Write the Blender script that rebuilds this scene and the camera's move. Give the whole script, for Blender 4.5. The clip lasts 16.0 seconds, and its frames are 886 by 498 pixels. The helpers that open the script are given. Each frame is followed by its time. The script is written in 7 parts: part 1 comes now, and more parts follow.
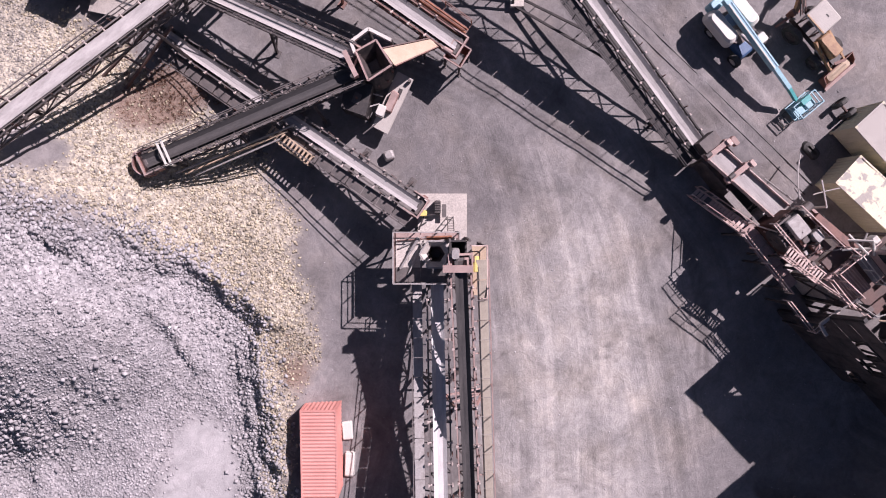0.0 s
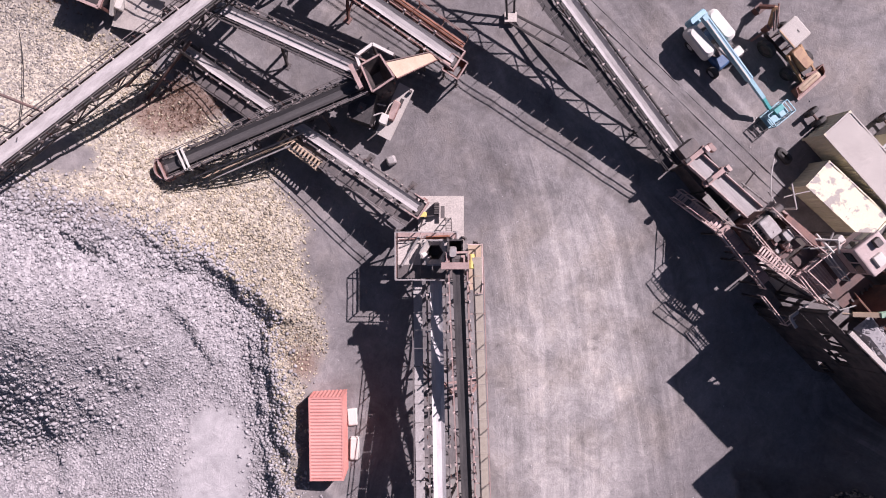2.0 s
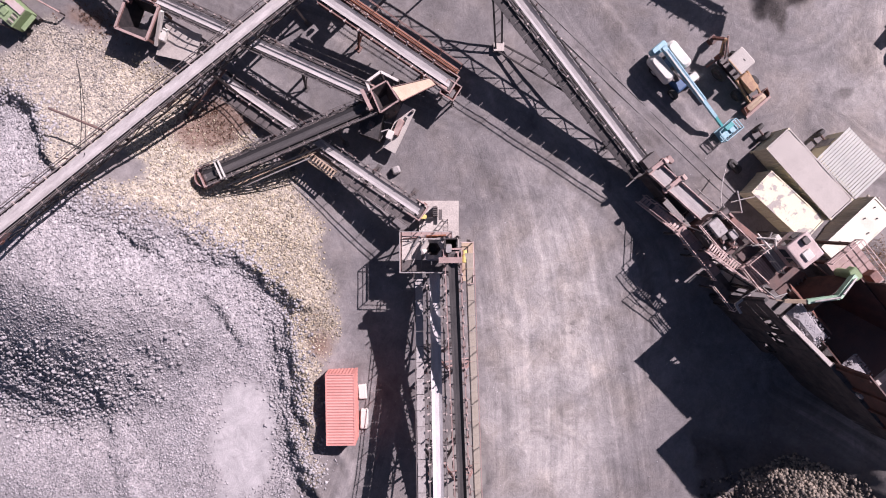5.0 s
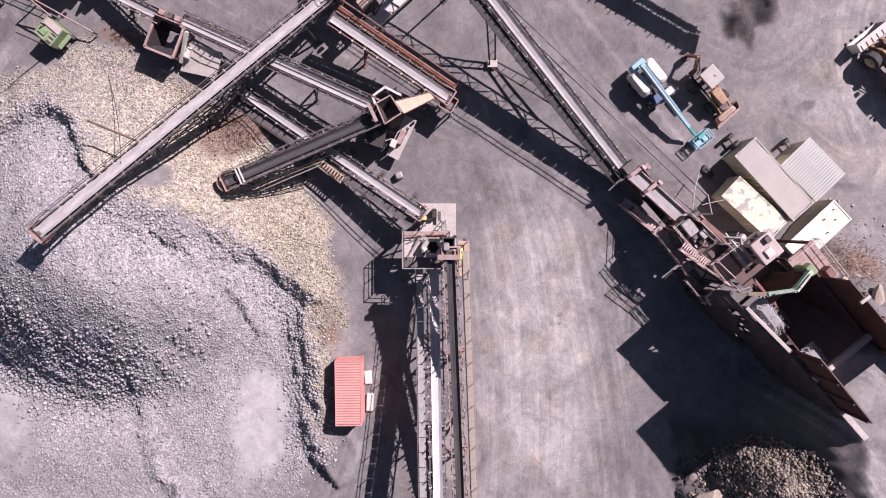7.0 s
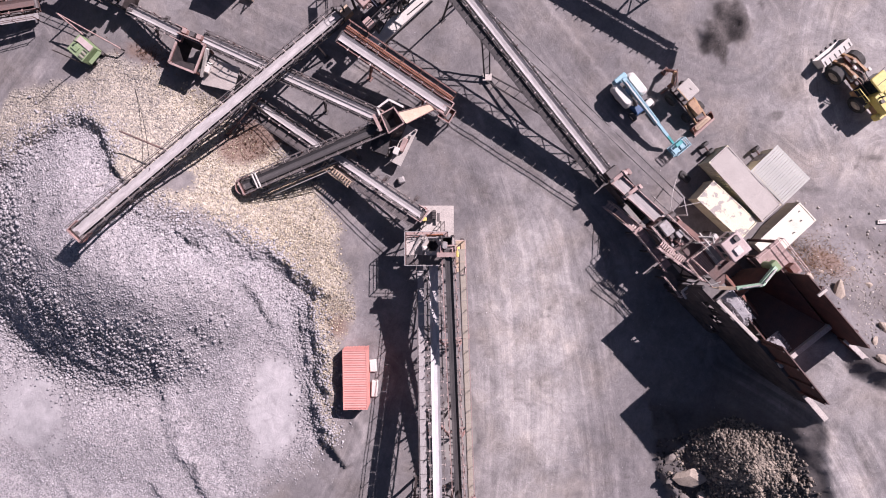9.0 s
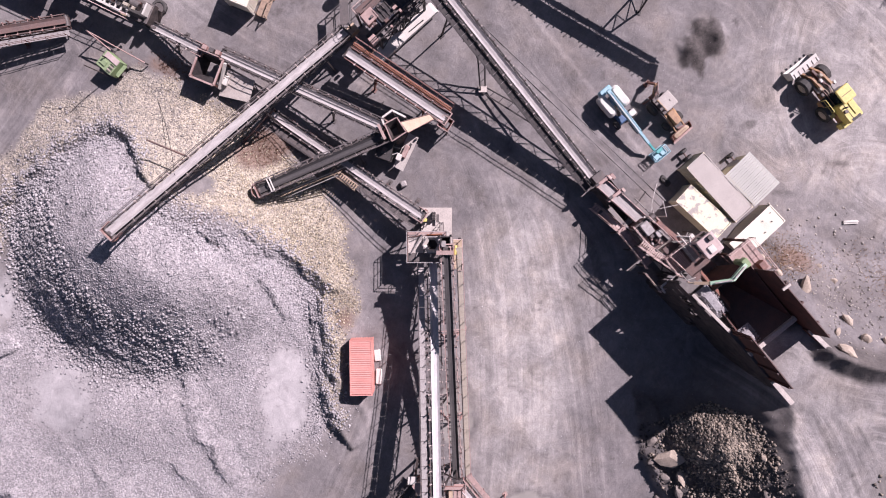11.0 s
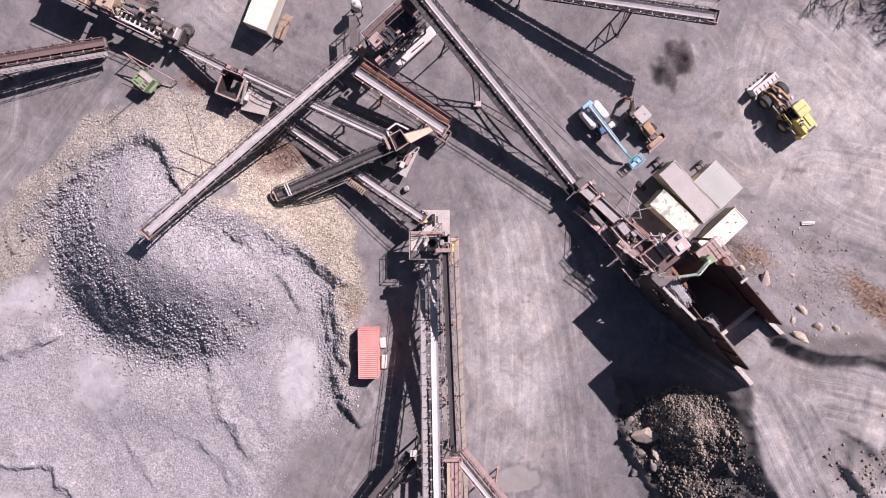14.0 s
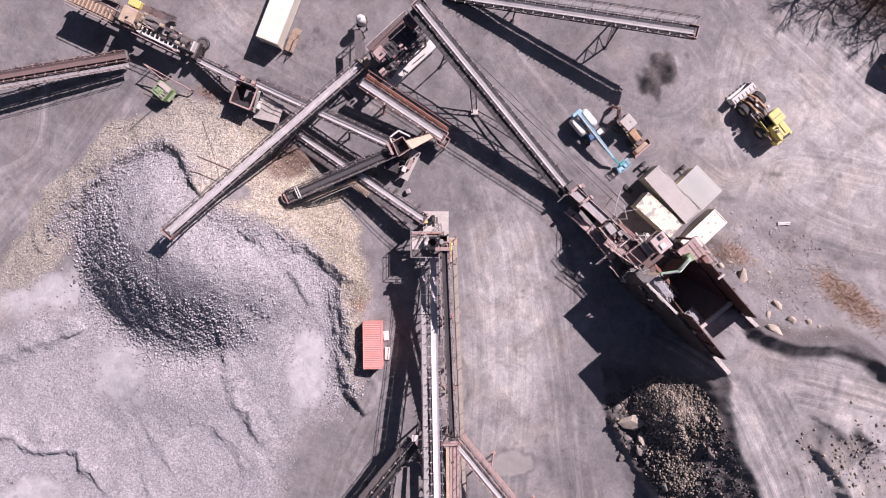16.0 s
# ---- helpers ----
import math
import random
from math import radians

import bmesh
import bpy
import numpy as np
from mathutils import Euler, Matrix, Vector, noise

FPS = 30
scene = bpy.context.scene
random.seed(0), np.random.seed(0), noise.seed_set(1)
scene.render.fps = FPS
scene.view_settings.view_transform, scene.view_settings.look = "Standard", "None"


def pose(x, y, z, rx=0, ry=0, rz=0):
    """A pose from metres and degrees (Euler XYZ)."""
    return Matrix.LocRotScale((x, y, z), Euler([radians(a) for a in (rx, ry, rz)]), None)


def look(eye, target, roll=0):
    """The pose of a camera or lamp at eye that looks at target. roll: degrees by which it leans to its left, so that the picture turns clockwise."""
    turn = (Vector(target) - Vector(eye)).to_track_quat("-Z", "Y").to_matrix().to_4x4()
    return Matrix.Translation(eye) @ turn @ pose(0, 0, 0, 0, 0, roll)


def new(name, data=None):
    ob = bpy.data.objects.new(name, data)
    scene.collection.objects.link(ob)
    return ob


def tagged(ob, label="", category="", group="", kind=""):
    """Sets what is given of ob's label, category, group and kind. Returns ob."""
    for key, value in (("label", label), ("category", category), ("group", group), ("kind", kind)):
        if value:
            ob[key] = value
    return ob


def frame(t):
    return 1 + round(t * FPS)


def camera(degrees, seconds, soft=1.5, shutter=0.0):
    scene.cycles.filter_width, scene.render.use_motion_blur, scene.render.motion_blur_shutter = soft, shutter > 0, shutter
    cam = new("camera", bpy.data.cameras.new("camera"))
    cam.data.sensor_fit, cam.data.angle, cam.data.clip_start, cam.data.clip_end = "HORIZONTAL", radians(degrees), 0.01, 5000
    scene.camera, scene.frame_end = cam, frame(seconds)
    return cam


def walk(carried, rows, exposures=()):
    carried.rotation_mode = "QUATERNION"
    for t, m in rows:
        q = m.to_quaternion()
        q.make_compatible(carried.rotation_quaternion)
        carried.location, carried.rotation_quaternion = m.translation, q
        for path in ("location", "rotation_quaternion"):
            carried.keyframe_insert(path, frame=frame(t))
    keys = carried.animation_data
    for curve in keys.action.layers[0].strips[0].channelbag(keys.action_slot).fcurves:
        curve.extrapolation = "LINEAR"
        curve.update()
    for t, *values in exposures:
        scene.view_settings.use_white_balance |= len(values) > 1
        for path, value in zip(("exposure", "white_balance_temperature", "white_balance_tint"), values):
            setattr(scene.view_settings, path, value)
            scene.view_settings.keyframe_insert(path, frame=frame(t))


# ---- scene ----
EXPOSURES = [(0.0, 0.50, 6180, 31), (16.0, 0.57, 6180, 31)]
cam = camera(68.0, 16.0, soft=1.0)
TILT, LEAN = -2.372, -0.060
# seconds, x, y, height, turn
ROWS = [
    (0, 0.000, 0.000, 45.769, 0.004),
    (0.5, 0.024, 0.009, 46.511, 0.003),
    (1, 0.047, 0.019, 47.257, 0.003),
    (1.5, 0.071, 0.029, 48.060, 0.002),
    (2, 0.099, 0.042, 49.097, 0.001),
    (2.5, 0.128, 0.057, 50.194, -0.000),
    (3, 0.159, 0.073, 51.401, -0.001),
    (3.5, 0.191, 0.090, 52.692, -0.002),
    (4, 0.224, 0.108, 54.049, -0.003),
    (6.5, 0.384, 0.202, 61.021, -0.008),
    (7, 0.413, 0.221, 62.364, -0.009),
    (7.5, 0.442, 0.239, 63.722, -0.010),
    (8, 0.470, 0.257, 65.056, -0.011),
    (8.5, 0.499, 0.276, 66.421, -0.012),
    (9, 0.528, 0.296, 67.852, -0.013),
    (11.5, 0.661, 0.393, 74.807, -0.017),
    (12, 0.686, 0.412, 76.169, -0.018),
    (12.5, 0.711, 0.433, 77.613, -0.019),
    (13, 0.735, 0.452, 79.006, -0.020),
    (13.5, 0.759, 0.472, 80.401, -0.021),
    (14, 0.782, 0.492, 81.765, -0.022),
    (14.5, 0.805, 0.512, 83.201, -0.023),
    (15, 0.827, 0.532, 84.577, -0.024),
    (15.5, 0.847, 0.551, 85.912, -0.025),
    (16, 0.868, 0.572, 87.330, -0.026),
]
walk(cam, [(t, pose(x, y, z, TILT, LEAN, turn)) for t, x, y, z, turn in ROWS], EXPOSURES)

# ---- light ----
SHADOW = Vector((-0.86, -0.77, -1.0))      # fall of a shadow for one metre of height
world = bpy.data.worlds.new("sky")
scene.world = world
world.use_nodes = True
wn = world.node_tree
sky = wn.nodes.new("ShaderNodeTexSky")
sky.sky_type = 'NISHITA'
sky.sun_disc = False
sky.sun_elevation = math.atan2(1.0, math.hypot(0.86, 0.77))
sky.sun_rotation = math.atan2(0.86, 0.77)
wn.links.new(sky.outputs[0], wn.nodes["Background"].inputs[0])
wn.nodes["Background"].inputs[1].default_value = 0.03
sun = new("sun", bpy.data.lights.new("sun", 'SUN'))
sun.data.energy, sun.data.angle, sun.data.color = 5.0, radians(0.53), (1.0, 0.95, 0.88)
sun.matrix_basis = look((60, 55, 80), Vector((60, 55, 80)) + SHADOW)


# ---- materials ----
def mat(name, col, col2=None, rough=0.8, metal=0.0, scale=3.0, bump=0.2, fine=40.0, dust=0.0, dust_col=(0.40, 0.365, 0.36), stretch=None):
    """A surface of two colours mixed at two scales, with fine relief and dust that lies on what faces up."""
    m = bpy.data.materials.new(name)
    m.use_nodes = True
    t = m.node_tree
    n, l = t.nodes, t.links
    b = n["Principled BSDF"]
    co = n.new("ShaderNodeTexCoord")
    src = co.outputs["Object"]
    if stretch:
        mp = n.new("ShaderNodeMapping")
        mp.inputs["Scale"].default_value = stretch
        l.new(src, mp.inputs[0])
        src = mp.outputs[0]
    big = n.new("ShaderNodeTexNoise")
    big.inputs["Scale"].default_value, big.inputs["Detail"].default_value, big.inputs["Roughness"].default_value = scale, 6, 0.65
    small = n.new("ShaderNodeTexNoise")
    small.inputs["Scale"].default_value, small.inputs["Detail"].default_value = fine, 3
    l.new(src, big.inputs[0])
    l.new(src, small.inputs[0])
    ramp = n.new("ShaderNodeValToRGB")
    ramp.color_ramp.elements[0].position, ramp.color_ramp.elements[1].position = 0.36, 0.64
    ramp.color_ramp.elements[0].color = (*col, 1)
    ramp.color_ramp.elements[1].color = (*(col2 or [c * 0.75 for c in col]), 1)
    l.new(big.outputs[0], ramp.inputs[0])
    mix = n.new("ShaderNodeMix")
    mix.data_type, mix.blend_type = 'RGBA', 'OVERLAY'
    mix.inputs[0].default_value = 0.5
    l.new(ramp.outputs[0], mix.inputs[6])
    l.new(small.outputs[0], mix.inputs[7])
    out = mix.outputs[2]
    if dust:
        geo = n.new("ShaderNodeNewGeometry")
        sep = n.new("ShaderNodeSeparateXYZ")
        l.new(geo.outputs["Normal"], sep.inputs[0])
        mr = n.new("ShaderNodeMapRange")
        mr.inputs[1].default_value, mr.inputs[2].default_value, mr.inputs[4].default_value = 0.3, 0.95, dust
        l.new(sep.outputs[2], mr.inputs[0])
        mu = n.new("ShaderNodeMath")
        mu.operation = 'MULTIPLY'
        sc = n.new("ShaderNodeMapRange")
        sc.inputs[1].default_value, sc.inputs[2].default_value, sc.inputs[3].default_value = 0.3, 0.7, 0.35
        l.new(small.outputs[0], sc.inputs[0])
        l.new(mr.outputs[0], mu.inputs[0])
        l.new(sc.outputs[0], mu.inputs[1])
        dm = n.new("ShaderNodeMix")
        dm.data_type = 'RGBA'
        dm.inputs[7].default_value = (*dust_col, 1)
        l.new(mu.outputs[0], dm.inputs[0])
        l.new(out, dm.inputs[6])
        out = dm.outputs[2]
    l.new(out, b.inputs["Base Color"])
    b.inputs["Roughness"].default_value, b.inputs["Metallic"].default_value = rough, metal
    if bump:
        bp = n.new("ShaderNodeBump")
        bp.inputs["Strength"].default_value, bp.inputs["Distance"].default_value = bump, 0.03
        l.new(small.outputs[0], bp.inputs["Height"])
        l.new(bp.outputs[0], b.inputs["Normal"])
    return m


BELT_DARK = mat("belt_dark", (0.030, 0.028, 0.030), (0.075, 0.068, 0.068), 0.5, scale=0.6, fine=18, dust=0.10, stretch=(0.25, 3, 3))
BELT_PALE = mat("belt_dusty", (0.29, 0.268, 0.265), (0.43, 0.40, 0.395), 0.9, scale=0.9, fine=25, dust=0.15, stretch=(0.25, 3, 3))
STEEL = mat("dusty_dark_steel", (0.035, 0.030, 0.031), (0.11, 0.085, 0.08), 0.7, 0.2, scale=1.2, dust=0.30)
BLACK = mat("black_painted_steel", (0.02, 0.018, 0.02), (0.05, 0.04, 0.04), 0.6, 0.1, dust=0.08)
GALV = mat("galvanised_steel", (0.46, 0.43, 0.42), (0.30, 0.27, 0.26), 0.55, 0.3, dust=0.3)
RUST = mat("rusty_steel", (0.24, 0.10, 0.07), (0.13, 0.055, 0.042), 0.85, scale=1.5, dust=0.3)
RUST_ORANGE = mat("orange_rust", (0.36, 0.15, 0.085), (0.22, 0.085, 0.05), 0.85, scale=2.0)
RUST_DARK = mat("dark_rusty_steel", (0.12, 0.048, 0.036), (0.06, 0.028, 0.024), 0.85, scale=0.9, dust=0.3)
RUST_PINK = mat("faded_red_paint", (0.42, 0.26, 0.23), (0.22, 0.115, 0.10), 0.8, scale=1.2, dust=0.5, dust_col=(0.5, 0.43, 0.41))
CREAM = mat("cream_paint", (0.64, 0.58, 0.42), (0.58, 0.52, 0.37), 0.6, scale=0.4, dust=0.2)
PEELING = mat("peeling_cream_roof", (0.74, 0.69, 0.52), (0.40, 0.36, 0.33), 0.7, scale=0.75, fine=20)
PEELING.node_tree.nodes["Color Ramp"].color_ramp.elements[0].position = 0.52
PEELING.node_tree.nodes["Color Ramp"].color_ramp.elements[1].position = 0.56
BEIGE = mat("beige_sheet_roof", (0.46, 0.42, 0.39), (0.40, 0.36, 0.335), 0.7, scale=0.5, fine=20)
WHITE = mat("white_paint", (0.68, 0.65, 0.60), (0.58, 0.54, 0.50), 0.55, scale=0.5, dust=0.15)
CONCRETE = mat("pale_concrete", (0.56, 0.50, 0.46), (0.45, 0.40, 0.37), 0.9, scale=0.8, fine=12)
RED = mat("red_container_paint", (0.66, 0.285, 0.245), (0.58, 0.235, 0.20), 0.55, scale=0.5, dust=0.22, dust_col=(0.6, 0.42, 0.4))
RUBBER = mat("tyre_rubber", (0.025, 0.024, 0.024), (0.05, 0.046, 0.044), 0.85, dust=0.15)
BLUE = mat("faded_blue_paint", (0.20, 0.42, 0.50), (0.30, 0.50, 0.57), 0.5, dust=0.25, dust_col=(0.5, 0.56, 0.6))
YELLOW = mat("yellow_machine_paint", (0.70, 0.58, 0.17), (0.62, 0.50, 0.13), 0.5, dust=0.25, dust_col=(0.62, 0.56, 0.38))
GREY_SHEET = mat("grey_white_sheet", (0.52, 0.515, 0.48), (0.44, 0.435, 0.405), 0.6, 0.1, scale=0.8, fine=15)
TRAILER = mat("warm_white_paint", (0.76, 0.71, 0.60), (0.68, 0.63, 0.53), 0.55, scale=0.5)
GREEN = mat("green_paint", (0.25, 0.34, 0.17), (0.19, 0.27, 0.13), 0.6, dust=0.15)
BELT_WHITE = mat("chalky_belt", (0.46, 0.43, 0.43), (0.60, 0.57, 0.565), 0.9, scale=0.9, fine=25, stretch=(0.25, 3, 3))
CAB_PINK = mat("pale_pink_cabin_paint", (0.56, 0.45, 0.43), (0.46, 0.34, 0.32), 0.65, scale=0.8, dust=0.2)
WALK = mat("tan_dusty_walkway", (0.47, 0.41, 0.33), (0.36, 0.31, 0.25), 0.85, scale=1.0, dust=0.2)
TAN_STEEL = mat("tan_worn_chute_steel", (0.52, 0.385, 0.27), (0.42, 0.30, 0.20), 0.7, scale=1.0, dust=0.2)
WOOD = mat("weathered_timber", (0.34, 0.24, 0.17), (0.24, 0.16, 0.11), 0.9, dust=0.2)
RAIL_PALE = mat("sun_bleached_pink_rail", (0.66, 0.52, 0.48), (0.42, 0.29, 0.26), 0.7, scale=1.6)
IDLER = mat("pale_worn_idler_steel", (0.60, 0.53, 0.50), (0.36, 0.27, 0.25), 0.6, 0.1, scale=2.0)
GLASS = mat("dark_cab_glass", (0.02, 0.025, 0.03), (0.02, 0.025, 0.03), 0.08, bump=0)


# ---- mesh helpers ----
class Geo:
    """Collects faces for one mesh."""

    def __init__(self):
        self.v, self.f = [], []

    def add(self, vs, fs):
        k = len(self.v)
        self.v += [tuple(p) for p in vs]
        self.f += [tuple(i + k for i in q) for q in fs]
        return self

    def box(self, c, s, m=None):
        c, h = Vector(c), [a / 2 for a in s]
        vs = [Vector((x * h[0], y * h[1], z * h[2])) for z in (-1, 1) for y in (-1, 1) for x in (-1, 1)]
        if m is not None:
            vs = [m @ p for p in vs]
        return self.add([c + p for p in vs], [(0, 2, 3, 1), (4, 5, 7, 6), (0, 1, 5, 4), (2, 6, 7, 3), (0, 4, 6, 2), (1, 3, 7, 5)])

    def beam(self, p, q, w=0.1, h=None, up=(0, 0, 1)):
        p, q, h = Vector(p), Vector(q), h or w
        d = (q - p).normalized()
        u = Vector(up)
        if abs(d.dot(u)) > 0.98:
            u = Vector((1, 0, 0))
        s = d.cross(u).normalized() * (w / 2)
        t = s.normalized().cross(d) * (h / 2)
        return self.add([a + i * s + j * t for a in (p, q) for j in (-1, 1) for i in (-1, 1)],
                        [(0, 1, 3, 2), (4, 6, 7, 5), (0, 4, 5, 1), (2, 3, 7, 6), (0, 2, 6, 4), (1, 5, 7, 3)])

    def tube(self, p, q, r, n=8, r2=None):
        p, q = Vector(p), Vector(q)
        d = (q - p).normalized()
        a = d.orthogonal().normalized()
        b = d.cross(a)
        ring = [math.cos(2 * math.pi * i / n) * a + math.sin(2 * math.pi * i / n) * b for i in range(n)]
        vs = [p + r * e for e in ring] + [q + (r if r2 is None else r2) * e for e in ring]
        fs = [(i, (i + 1) % n, n + (i + 1) % n, n + i) for i in range(n)]
        return self.add(vs, fs + [tuple(range(n))[::-1], tuple(range(n, 2 * n))])

    def prism(self, poly, z0, z1, m=None):
        """An upright prism over a polygon, counter-clockwise."""
        n = len(poly)
        vs = [Vector((x, y, z)) for z in (z0, z1) for x, y in poly]
        if m is not None:
            vs = [m @ p for p in vs]
        return self.add(vs, [tuple(range(n))[::-1], tuple(range(n, 2 * n))] + [(i, (i + 1) % n, n + (i + 1) % n, n + i) for i in range(n)])

    def sheet(self, a, b, c, d, t=0.06):
        """A plate with four corners, t thick."""
        a, b, c, d = map(Vector, (a, b, c, d))
        n = (b - a).cross(d - a).normalized() * t
        return self.add([a, b, c, d, a + n, b + n, c + n, d + n], [(0, 3, 2, 1), (4, 5, 6, 7), (0, 1, 5, 4), (1, 2, 6, 5), (2, 3, 7, 6), (3, 0, 4, 7)])

    def mesh(self, name):
        me = bpy.data.meshes.new(name)
        me.from_pydata(self.v, [], self.f)
        me.update()
        return me


def part(name, geo, material, parent, label="", smooth=False, at=None):
    """One mesh object under a thing or a part."""
    me = geo.mesh(name) if isinstance(geo, Geo) else geo
    if not me.materials:
        me.materials.append(material)
    if smooth:
        me.shade_smooth()
    ob = new(name, me)
    ob.parent = parent
    if at is not None:
        ob.matrix_basis = at
    return tagged(ob, label)


def thing(name, m, label, category, group="", kind=""):
    ob = new(name)
    ob.empty_display_size = 0.5
    ob.matrix_basis = m
    return tagged(ob, label, category, group, kind)


def single(name, geo, material, label, category, m=None, group="", kind="", smooth=False):
    """A thing that is one mesh."""
    me = geo.mesh(name) if isinstance(geo, Geo) else geo
    me.materials.append(material)
    if smooth:
        me.shade_smooth()
    ob = new(name, me)
    if m is not None:
        ob.matrix_basis = m
    return tagged(ob, label, category, group, kind)


# ---- ground ----
U = Vector((0.63, -0.777))                  # along the crusher line, down the ramp
V = Vector((0.777, 0.63))
TIP = (35.5, -18.0)                         # end of the long ramp wall
FACE = [(-27.7, 2.0), (-25.0, 0.4), (-21.3, -0.3), (-18.4, -2.1), (-16.2, -3.6), (-13.3, -7.3), (-12.6, -11.7), (-12.7, -16.2), (-12.3, -19.9), (-11.2, -22.2)]
ARC = [(-50.4, -1.0), (-48.6, 1.4), (-45.4, 4.1), (-41.7, 7.0), (-38.0, 9.5), (-34.4, 10.1), (-31.8, 8.5), (-29.9, 5.8)]
RAMP = [(31.2, -12.5), (33.2, -11.0), (37.4, -10.6), (39.8, -13.0), (42.0, -13.6), (47.0, -14.2), (54.7, -16.6), (72.0, -20.0), (110.0, -26.0),
        (110.0, -120.0), (62.0, -110.0), (49.0, -52.0), (40.2, -33.5), (36.8, -26.0), (35.6, -18.2)]


def to_line(x, y, pts):
    """Distance to a line of points, and the side (positive to its left)."""
    best = np.full(np.shape(x), 1e9)
    side = np.zeros(np.shape(x))
    for (ax, ay), (bx, by) in zip(pts, pts[1:]):
        dx, dy = bx - ax, by - ay
        k = np.clip(((x - ax) * dx + (y - ay) * dy) / (dx * dx + dy * dy), 0, 1)
        d = np.hypot(x - ax - k * dx, y - ay - k * dy)
        near = d < best
        side = np.where(near, np.sign(dx * (y - ay) - dy * (x - ax)), side)
        best = np.where(near, d, best)
    return best, side


def inside(x, y, poly):
    hit = np.zeros(np.shape(x), bool)
    for (ax, ay), (bx, by) in zip(poly, poly[1:] + poly[:1]):
        if ay != by:
            hit ^= ((ay > y) != (by > y)) & (x < (bx - ax) * (y - ay) / (by - ay) + ax)
    return hit


def smooth(a, lo, hi):
    k = np.clip((a - lo) / (hi - lo), 0, 1)
    return k * k * (3 - 2 * k)


RNG = np.random.default_rng(7)
WAVES = [(RNG.uniform(0, 6.28), RNG.uniform(0, 6.28)) for _ in range(64)]


def wavy(x, y, size, seed=0, octaves=4):
    """A smooth random field, about -1 to 1."""
    out, amp, tot = 0, 1.0, 0.0
    for o in range(octaves):
        for j in range(5):
            a, ph = WAVES[(seed * 13 + o * 5 + j) % 64]
            k = 2 * math.pi / size * (0.7 + 0.13 * j)
            out = out + amp * np.sin(k * (x * math.cos(a) + y * math.sin(a)) + ph)
            tot += amp * 0.45
        amp *= 0.55
        size *= 0.47
    return out / tot


def blob(x, y, cx, cy, h, rx, ry=None, turn=0.0):
    c, s = math.cos(radians(turn)), math.sin(radians(turn))
    u, v = ((x - cx) * c + (y - cy) * s) / rx, (-(x - cx) * s + (y - cy) * c) / (ry or rx)
    return h * np.exp(-(u * u + v * v))


def ramp_height(x, y):
    d, _ = to_line(x, y, RAMP + RAMP[:1])
    ins = inside(x, y, RAMP)
    h = np.where(ins, 8.3, np.maximum(0, 8.3 - 0.78 * d - 0.25 * wavy(x, y, 5, 4)))
    a = (x - TIP[0]) * U.x + (y - TIP[1]) * U.y
    q = (x - TIP[0]) * V.x + (y - TIP[1]) * V.y
    spill = np.where(q < 0.15, smooth(a, -6.5, 1.0), 1.0)
    pit = (q > -0.2) & (q < 6.6) & (a < -6.6)
    h = np.where(ins, h, h * spill)
    return np.where(pit, 0.2, h)


def grain(x, y, size, seed=0, octaves=3, rough=0.55):
    """Lumpy value noise, about -1 to 1."""
    out, amp, tot = 0.0, 1.0, 0.0
    for o in range(octaves):
        u, v = x / size + 37.3 * o + seed * 11.7, y / size - 19.1 * o + seed * 5.3
        i, j = np.floor(u).astype(np.int64), np.floor(v).astype(np.int64)
        fu, fv = u - i, v - j
        fu, fv = fu * fu * (3 - 2 * fu), fv * fv * (3 - 2 * fv)

        def at(p, q):
            k = (p * 374761393 + q * 668265263 + (seed + o) * 974711) & 0x7fffffff
            k = ((k ^ (k >> 13)) * 1274126177) & 0x7fffffff
            return ((k ^ (k >> 16)) & 0xffff) / 32767.5 - 1
        out = out + amp * ((at(i, j) * (1 - fu) + at(i + 1, j) * fu) * (1 - fv) + (at(i, j + 1) * (1 - fu) + at(i + 1, j + 1) * fu) * fv)
        tot += amp
        amp *= rough
        size *= 0.47
    return out / tot * 1.5


PILE = [(-45.4, 4.1), (-41.7, 7.0), (-38.0, 9.3), (-34.4, 9.8), (-31.8, 8.2), (-29.7, 5.0), (-27.5, 1.9), (-25.0, 0.4), (-21.3, -0.3), (-18.4, -2.1), (-16.2, -3.6), (-13.3, -7.3),
        (-12.6, -11.7), (-12.7, -16.2), (-12.3, -19.9), (-11.2, -22.2), (-13.5, -24.5), (-18, -26), (-20, -31), (-23, -46), (-70, -60), (-70, -20), (-60, -15.5), (-53, -11.4), (-48.5, -11.4), (-46.5, -6), (-47.4, 0)]
TAN = [(-64, -12), (-58.0, -5.2), (-54.9, -0.7), (-51.8, 4.6), (-47.9, 7.5), (-45.6, 9.8), (-43.3, 13.1), (-39.6, 14.6), (-35.8, 15.3), (-32.8, 17.2), (-28.4, 16.4), (-25.4, 13.1), (-21.0, 12.8), (-19.7, 9.6),
       (-16.8, 8.0), (-12.7, 3.8), (-10.1, 0.4), (-10.5, -2.2), (-9.8, -5.2), (-9.2, -8.5), (-10.4, -11.9), (-10.9, -22.8), (-12.2, -23.4), (-13.0, -12.0), (-13.6, -8.6), (-16.5, -4.5), (-18.4, -2.2), (-21.4, 0.4), (-25.0, 1.6),
       (-29.7, 5.0), (-31.8, 8.2), (-34.4, 9.8), (-38.0, 9.3), (-41.7, 7.0), (-45.4, 4.1), (-49.0, -3.0), (-54, -9.0), (-60, -15)]
